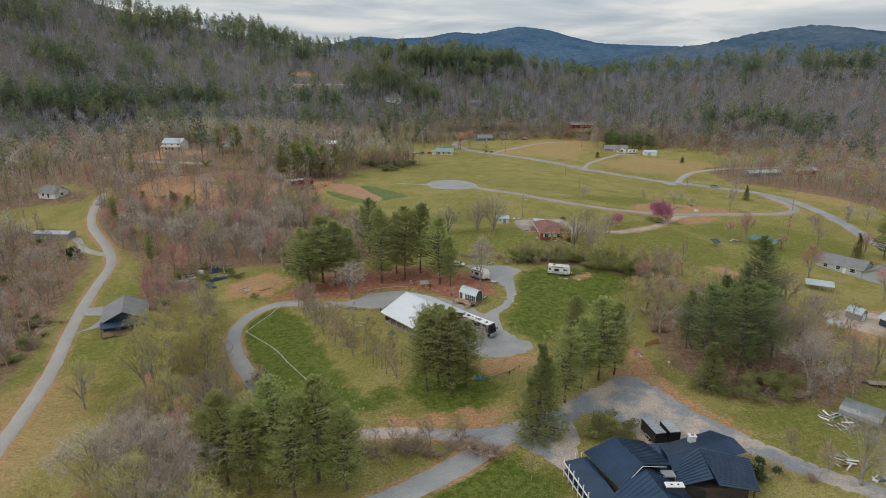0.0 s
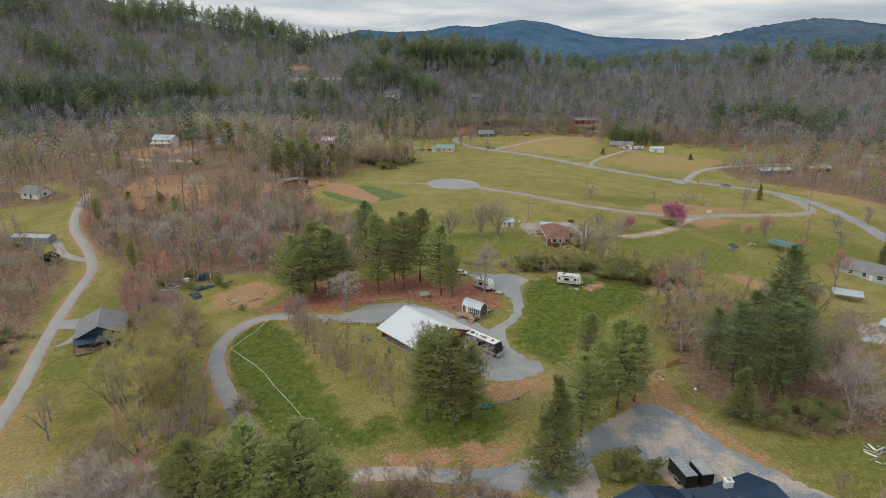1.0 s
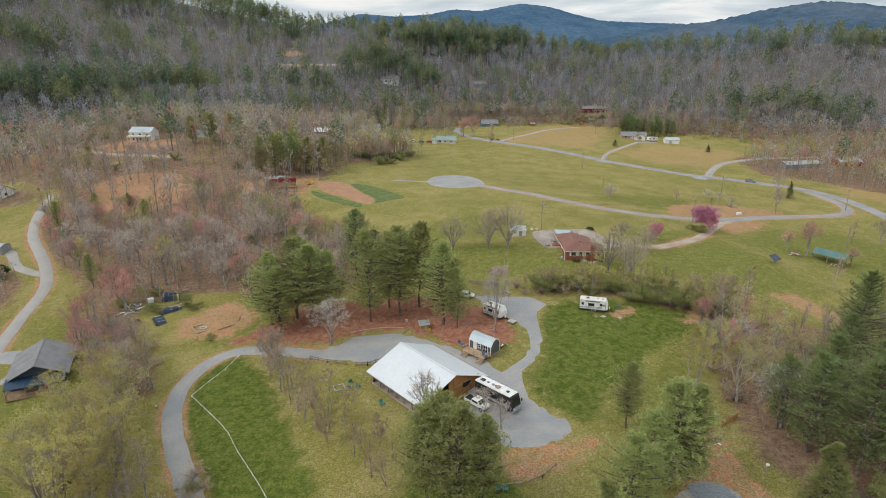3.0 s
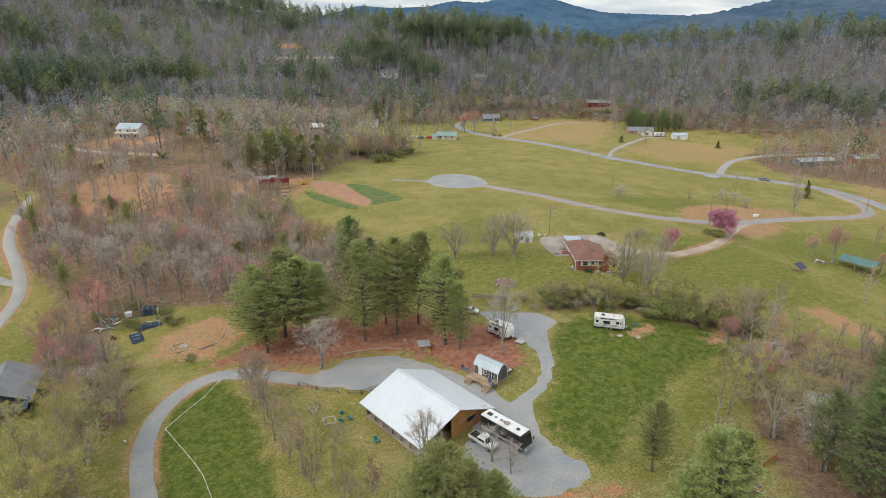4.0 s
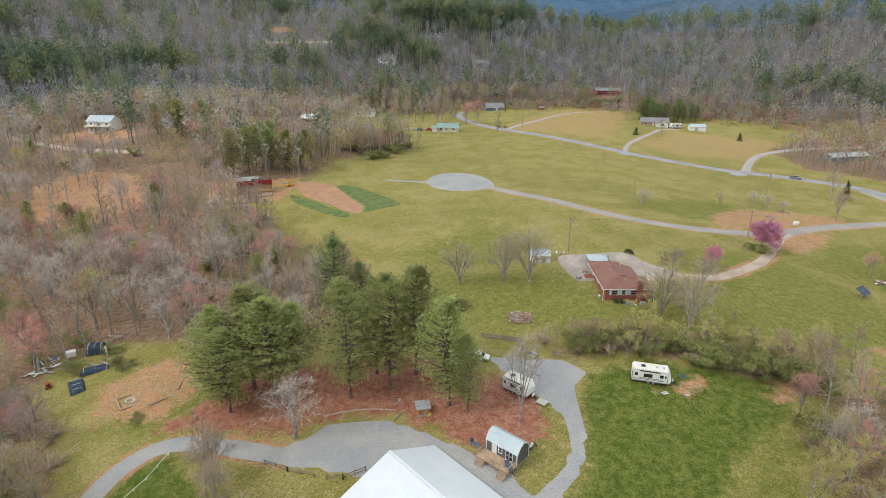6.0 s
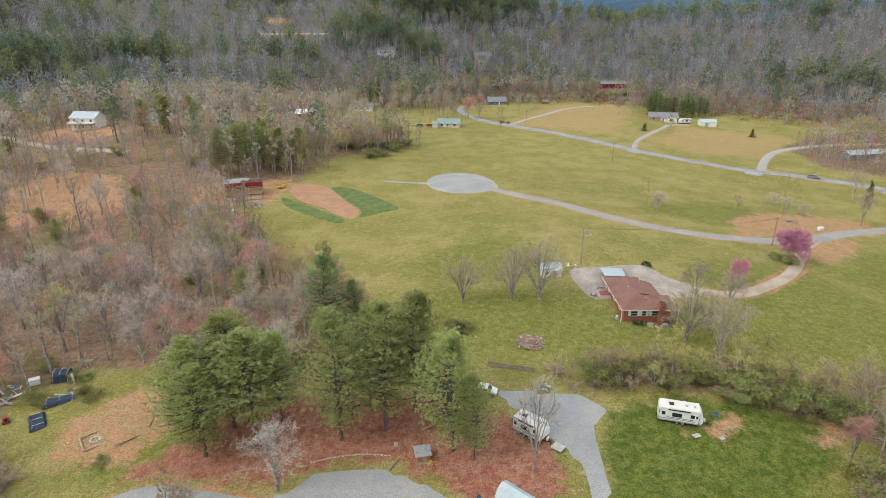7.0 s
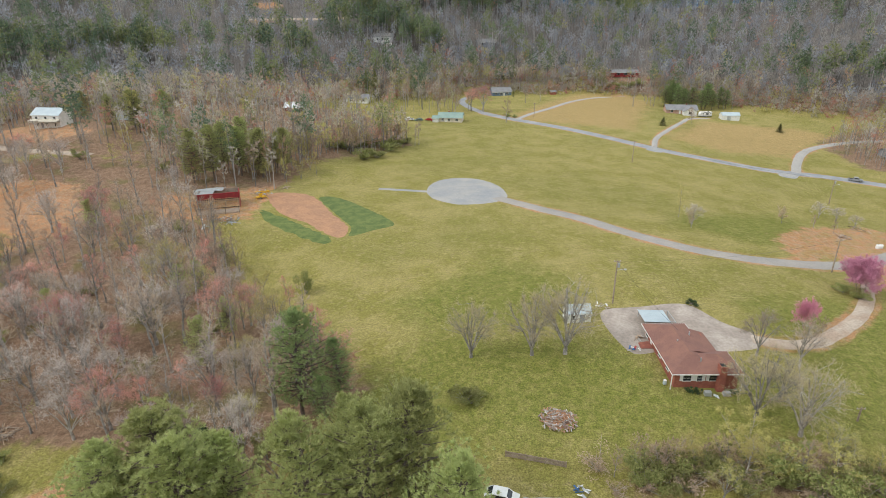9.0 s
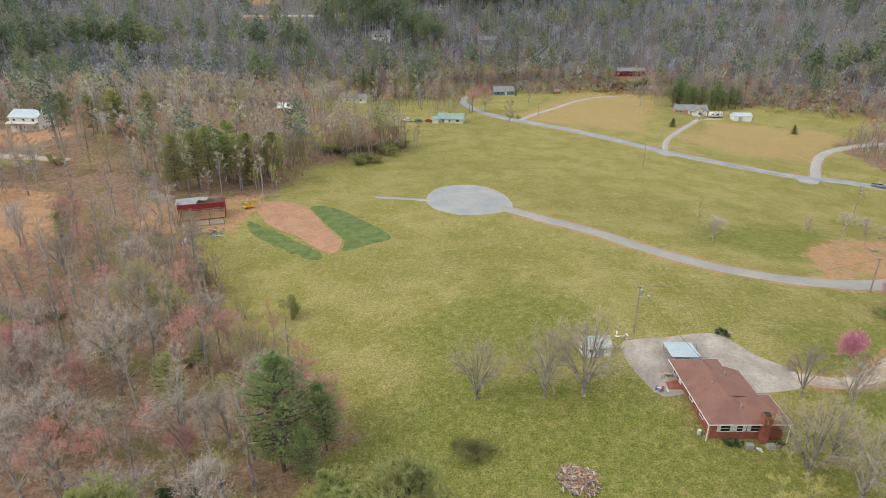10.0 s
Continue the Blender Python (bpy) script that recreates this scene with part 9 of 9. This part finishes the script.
def plank_fence(line, label, mat, high=1.0, gap=2.2, rails=(0.35, 0.8), solid=False):
    ob = new("rail_fence", None)
    tagged(ob, label, "fence")
    for (ax, ay), (bx, by) in zip(line, line[1:]):
        n = max(1, round(math.hypot(bx - ax, by - ay) / gap))
        last = None
        for k in range(n + 1):
            x, y = ax + (bx - ax) * k / n, ay + (by - ay) * k / n
            p = Vector((x, y, gz(x, y)))
            bm = boxes((x - 0.08, x + 0.08, y - 0.08, y + 0.08, p.z - 0.3, p.z + high))
            part("post", bm, mat, ob)
            if last is not None:
                for r in rails:
                    part("board" if solid else "rail", beams(0.05, (last + Vector((0, 0, r)), p + Vector((0, 0, r))), h=0.42 if solid else 0.14), mat, ob)
            last = p
    return ob


plank_fence([(-30.1, 157.6), (-26, 155.6), (-21.6, 154.1)], "weathered split-rail fence along the gravel", OLD_WOOD)
plank_fence([(-19.5, 153.4), (-17.0, 153.0), (-13.8, 154.4)], "short dark rail fence beside the barn", OLD_WOOD, 1.1)
plank_fence([(5.8, 188.6), (13.8, 186.2)], "low panel fence with faded boards on the lawn", OLD_WOOD, 1.05, 2.7, (0.28, 0.78), True)
plank_fence([(48.5, 132.0), (52.5, 134.8)], "short brown wooden fence beside brush", BARN_WOOD, 1.3, 2.4, (0.35, 0.9), True)
plank_fence([(10.5, 116.4), (14.5, 118.5), (17.0, 121.0)], "thin wire and board fence below the lot", OLD_WOOD, 0.8, 2.0, (0.6,))


def build_lawn_chair(x, y, turn):
    ob = thing("lawn_chair", x, y, turn, "teal plastic slatted lawn chair on grass", "chair", "teal lawn chairs")
    for k in range(5):
        part("seat_slat", boxes((-0.28, 0.28, -0.28 + 0.12 * k, -0.18 + 0.12 * k, 0.36 - 0.02 * k, 0.4 - 0.02 * k)), TEAL_PLASTIC, ob)
        part("back_slat", sheet(((-0.28 + 0.115 * k, 0.26, 0.3), (-0.18 + 0.115 * k, 0.26, 0.3), (-0.19 + 0.12 * k, 0.52, 1.0 - 0.04 * abs(k - 2)), (-0.29 + 0.12 * k, 0.52, 1.0 - 0.04 * abs(k - 2))), 0.03), TEAL_PLASTIC, ob)
    for s in (-1, 1):
        part("armrest", boxes((s * 0.36 - 0.07, s * 0.36 + 0.07, -0.35, 0.35, 0.55, 0.59)), TEAL_PLASTIC, ob)
        for y2 in (-0.32, 0.3):
            part("leg", boxes((s * 0.33 - 0.04, s * 0.33 + 0.04, y2 - 0.04, y2 + 0.04, -0.05, 0.55)), TEAL_PLASTIC, ob)


for x, y, turn in ((-19.9, 147.4, 200), (-18.0, 145.6, 100), (-19.6, 145.2, 160), (-12.6, 139.0, 40), (7.4, 115.9, 10), (8.4, 115.8, -15)):
    build_lawn_chair(x, y, turn)


def square_frame(x, y, turn, size, mat, label, inner=True):
    ob = thing("fire_pit_frame", x, y, turn, label, "fire pit")
    h = size / 2
    for a, b in (((-h, -h), (h, -h)), ((h, -h), (h, h)), ((h, h), (-h, h)), ((-h, h), (-h, -h))):
        part("timber", beams(0.2, ((*a, 0.1), (*b, 0.1))), mat, ob)
    if inner:
        r = random.Random(3)
        for k in range(9):
            bm = lathe(((0.2, 0), (0.28, 0.12), (0.12, 0.24)), 6)
            bmesh.ops.translate(bm, vec=(0.75 * math.cos(k * 0.7), 0.75 * math.sin(k * 0.7), 0), verts=list(bm.verts))
            part("stone", bm, STONE, ob)


square_frame(-61.5, 178.0, 38, 4.2, DECK_WOOD, "square timber border round a stone fire ring")
square_frame(-21.8, 145.6, 20, 2.0, STONE, "small square pale border in the lawn", False)
heap("stone_heap", -25.4, 149.2, 0.9, 0.35, 10, (STONE, TRACK_DIRT), "small heap of pale stones in the grass", "stones", 31, 0.7)


def drape(name, x, y, turn, long, wide, high, mat, label, category, seed):
    """A covered heap: a wrinkled cover that falls to the ground all round."""
    ob = thing(name, x, y, turn, label, category)
    bm = bmesh.new()
    n, m = 12, 9
    grid = []
    for i in range(n + 1):
        row = []
        for j in range(m + 1):
            u, v = 2 * i / n - 1, 2 * j / m - 1
            e = min(1.0, 3.2 * (1 - max(abs(u), abs(v))))
            z = high * (e ** 0.7) * (0.85 + 0.3 * noise.noise((u * 2 + seed, v * 2, seed)))
            row.append(bm.verts.new((u * long / 2 * (1 + 0.08 * noise.noise((u * 3, v * 3, seed + 5))), v * wide / 2, z + 0.02)))
        grid.append(row)
    for i in range(n):
        for j in range(m):
            bm.faces.new((grid[i][j], grid[i + 1][j], grid[i + 1][j + 1], grid[i][j + 1]))
    bmesh.ops.solidify(bm, geom=list(bm.faces), thickness=0.03)
    part("cover", bm, mat, ob)
    part("load", boxes((-long * 0.3, long * 0.3, -wide * 0.3, wide * 0.3, 0, high * 0.5)), OLD_WOOD, ob)
    for k in range(3):
        part("tie", beams(0.05, ((-long * 0.35 + k * long * 0.35, -wide / 2, 0.05), (-long * 0.35 + k * long * 0.35, -wide * 0.3, high * 0.95)), ((-long * 0.35 + k * long * 0.35, -wide * 0.3, high * 0.98), (-long * 0.35 + k * long * 0.35, wide * 0.3, high * 0.98))), WHITE_PAINT, ob)
    return ob


drape("covered_pile", -75.2, 184.0, 125, 5.4, 2.8, 0.8, TARP, "long heap under a shiny dark blue tarp", "tarp", 1.0)
drape("covered_pile", -74.4, 189.6, 28, 6.0, 2.4, 0.8, TARP, "lumber heap under dark blue tarp and boards", "tarp", 2.0)
heap("plank_pile", -73.6, 191.0, 1.8, 0.4, 9, (STONE, OLD_WOOD), "pale boards lying along the covered heap", "lumber", 33, 3.4)
drape("tent", -78.0, 197.0, 10, 3.8, 3.2, 2.0, TARP, "dark blue dome shelter at the wood's edge", "tent", 3.0)
t = thing("storage_box", -83.0, 195.8, 30, "white storage box beside the trees", "box")
part("body", boxes((-0.9, 0.9, -0.6, 0.6, 0, 1.1)), WHITE_PAINT, t, bevel=0.04)
part("lid", boxes((-0.95, 0.95, -0.65, 0.65, 1.1, 1.2)), WHITE_PAINT, t)
t = thing("white_post", -74.6, 194.8, 0, "white upright tank standing at the wood's edge", "tank")
part("tank", lathe(((0.2, -0.1), (0.22, 2.2), (0.1, 2.4)), 10), WHITE_PAINT, t)
part("foot", boxes((-0.35, 0.35, -0.35, 0.35, -0.1, 0.05)), CONCRETE, t)
heap("junk_pile", -86.5, 193.5, 2.2, 0.8, 22, (GALVANISED, WHITE_PAINT, TARP_BLUE, OLD_WOOD), "pale junk and sheet metal among saplings", "junk", 34, 1.6)
heap("junk_pile", -87.5, 189.5, 1.4, 0.6, 12, (SILVER, WHITE_PAINT, OLD_WOOD), "silvery tarpaulin and boards on leaf litter", "junk", 35, 1.8)
set_of(BUSHES, "bush", "olive-green bush beside the tarps", "bush", "tarp bushes", 2.6, ((-80, 190.5, 2.2, 1.3), (-77.6, 188.8, 1.6, 1.4), (-90, 194.5, 2.4, 1.3), (-72.5, 196, 1.8, 1.2), (-83.5, 201, 2.2, 1.3)))
heap("sheet_metal", -85.4, 190.4, 1.5, 0.35, 9, (GALVANISED, WHITE_PAINT, SILVER), "long pale metal sheets stacked on leaf litter", "sheet metal", 36, 4.2, chunk=0.5)
heap("brush_pile", -76.5, 202.5, 2.4, 0.7, 40, (OLD_WOOD, DECK_WOOD, OLD_WOOD), "pile of cut branches behind the dome shelter", "brush pile", 37, 2.6, chunk=0.04)
t = thing("garden_tractor", -81.4, 184.6, 40, "small red garden tractor on leaf litter", "garden tractor")
part("bonnet", boxes((-0.35, 0.35, 0.1, 0.9, 0.4, 0.85)), RED_PLASTIC, t, bevel=0.05)
part("deck", boxes((-0.5, 0.5, -0.7, 0.2, 0.25, 0.45)), RED_PLASTIC, t)
part("seat", boxes((-0.25, 0.25, -0.6, -0.2, 0.5, 0.95)), BLACK_PAINT, t)
for s in (-1, 1):
    wheel(t, s * 0.48, -0.45, 0.28, 0.2)
    wheel(t, s * 0.42, 0.7, 0.2, 0.15)


def power_pole(x, y, high, lamp, label):
    ob = thing("power_pole", x, y, 0, label, "utility pole", "utility poles")
    part("pole", lathe(((0.17, -0.5), (0.15, high * 0.5), (0.1, high)), 9), OLD_WOOD, ob)
    if lamp:
        part("lamp_arm", beams(0.07, ((0, 0, high - 2.2), (1.6, -0.2, high - 1.9))), GALVANISED, ob)
        part("lamp_head", boxes((1.4, 1.9, -0.35, -0.05, high - 2.05, high - 1.85)), GALVANISED, ob)
        bm = lathe(((0.22, 0), (0.26, 0.2), (0.26, 0.8), (0.15, 0.95)), 10)
        bmesh.ops.translate(bm, vec=(0.35, 0, high - 1.6), verts=list(bm.verts))
        part("transformer", bm, GALVANISED, ob)
    part("crossarm", beams(0.12, ((-0.7, 0, high - 0.35), (0.7, 0, high - 0.35))), OLD_WOOD, ob)
    for s in (-0.6, 0, 0.6):
        bm = lathe(((0.05, high - 0.3), (0.07, high - 0.2), (0.03, high - 0.1)), 6)
        bmesh.ops.translate(bm, vec=(s, 0, 0), verts=list(bm.verts))
        part("insulator", bm, STONE, ob)


for x, y, high, lamp in ((30.8, 228.2, 9.5, True), (73.1, 358.5, 9, False), (131.3, 321, 9, True), (90.1, 252.5, 8.5, False), (178, 300.5, 9.5, False), (46, 447, 8, False), (139.5, 240, 8.5, False), (60.5, 196.5, 2.6, False)):
    power_pole(x, y, high, lamp, "weathered utility pole with street lamp" if lamp else "weathered wooden utility pole in grass")


def wire(a, b, sag):
    ob = tagged(new("power_line", None), "thin dark overhead power line between poles", "power line", "power lines")
    pts = [Vector(a).lerp(Vector(b), k / 10) - Vector((0, 0, sag * 4 * (k / 10) * (1 - k / 10))) for k in range(11)]
    bm = bmesh.new()
    for p, q in zip(pts, pts[1:]):
        add_beam(bm, p, q, 0.03)
    part("cable", bm, BLACK_PAINT, ob)


wire((30.8, 228.2, gz(30.8, 228.2) + 9.2), (38, 213, 7.4), 0.5)
wire((30.8, 228.2, gz(30.8, 228.2) + 9.2), (90.1, 252.5, gz(90.1, 252.5) + 8.2), 1.4)
wire((90.1, 252.5, gz(90.1, 252.5) + 8.2), (131.3, 321, gz(131.3, 321) + 8.7), 1.6)
wire((131.3, 321, gz(131.3, 321) + 8.7), (73.1, 358.5, gz(73.1, 358.5) + 8.7), 1.4)
wire((73.1, 358.5, gz(73.1, 358.5) + 8.7), (46, 447, gz(46, 447) + 7.7), 1.8)

for x, y in ((118.5, 277.0), (119.8, 277.6)):
    t = thing("plastic_tank", x, y, 0, "white plastic water tank on bare clay", "tank", "white tanks")
    part("drum", lathe(((0.5, 0), (0.55, 0.3), (0.55, 1.0), (0.35, 1.25)), 12), WHITE_PAINT, t)
    part("cap", lathe(((0.16, 1.25), (0.16, 1.35)), 8), BLACK_PAINT, t)
t = thing("meter_box", -9.6, 169.2, 0, "grey utility box on a post among pines", "utility box")
part("post", boxes((-0.06, 0.06, -0.06, 0.06, -0.2, 1.0)), OLD_WOOD, t)
part("box", boxes((-0.28, 0.28, -0.16, 0.16, 0.8, 1.5)), GALVANISED, t, bevel=0.03)
t = thing("yard_light", 48.6, 117.4, 0, "lamp on a thin wooden post at the lot", "lamp post")
part("pole", lathe(((0.08, -0.3), (0.06, 4.2)), 8), OLD_WOOD, t)
part("lamp_head", boxes((-0.2, 0.25, -0.2, 0.2, 4.1, 4.4)), WHITE_PAINT, t, bevel=0.04)
r = random.Random(12)
ob = tagged(new("stone_border", None), "row of small white stones along the red needle litter", "stone border")
for k in range(34):
    s = k / 33
    x, y = -22.5 + 12.0 * s, 168.0 + 0.9 * math.sin(s * 3.0)
    bm = lathe(((0.09, -0.05), (0.16, 0.06), (0.07, 0.16)), 6)
    bmesh.ops.translate(bm, vec=(x + r.uniform(-0.1, 0.1), y + r.uniform(-0.1, 0.1), gz(x, y)), verts=list(bm.verts))
    part("stone", bm, STONE, ob)
for x, y, turn, n in ((-9.5, 166.6, 60, 1), (-54.5, 177.5, 40, 2), (-53.2, 181.5, 95, 1), (9.5, 117.2, 10, 1)):
    t = thing("log", x, y, turn, "weathered log lying on bare ground", "log", "logs")
    part("trunk", beams(0.22, ((-1.6 * n, 0, 0.1), (1.6 * n, 0.1, 0.1))), OLD_WOOD, t)
t = thing("mailbox_marker", -57.9, 143.6, 0, "small white marker beside the gravel drive", "marker")
part("post", boxes((-0.05, 0.05, -0.05, 0.05, -0.1, 0.7)), OLD_WOOD, t)
part("head", boxes((-0.18, 0.18, -0.1, 0.1, 0.6, 0.9)), WHITE_PAINT, t)
build_pickup(160.5, 352.3, 240, GREY_SIDING, "grey pickup on the roadside near a spruce", group="parked vehicles")
heap("brush_pile", 124.5, 294.0, 3.0, 0.9, 24, (OLD_WOOD, RAW_LUMBER, TRACK_DIRT), "heap of cut brush and boards in the meadow", "brush pile", 41, 2.2)
heap("brush_pile", 112.5, 283.5, 2.4, 0.8, 18, (OLD_WOOD, TRACK_DIRT), "brown brush heap near the clay bank", "brush pile", 42, 2.0)
heap("clutter", 30.6, 212.4, 1.2, 0.5, 9, (STONE, TARP_BLUE, WHITE_PAINT, RED_PLASTIC), "small clutter beside the concrete pad", "clutter", 43, 0.9)
heap("clutter", 32.6, 215.5, 0.9, 0.7, 9, (DECK_WOOD, OLD_WOOD, STONE), "leaning boards at the side door", "clutter", 44, 1.3)
heap("clutter", 28.5, 227.0, 1.4, 0.4, 9, (OLD_WOOD, STONE, WHITE_PAINT), "bits of wood scattered near the pole", "clutter", 45, 0.9)
heap("clutter", 39.9, 200.2, 0.6, 0.3, 6, (WHITE_PAINT, PALE_METAL), "white bags beside the outdoor unit", "clutter", 46, 0.5)
heap("clutter", 12.0, 157.6, 0.7, 0.6, 7, (RUSTY_TIN, BLACK_PAINT, WHITE_PAINT), "bins and clutter behind the cabin", "clutter", 47, 0.8)
heap("clutter", 45.5, 128.2, 1.3, 0.4, 8, (TARP_BLUE, WHITE_PAINT, OLD_WOOD), "scattered junk beside the clay yard", "clutter", 48, 0.8)
heap("junk_pile", 15.2, 182.0, 1.2, 0.6, 10, (WHITE_PAINT, GALVANISED, TARP_BLUE), "white junk at the end of the gravel loop", "junk", 49, 1.0)
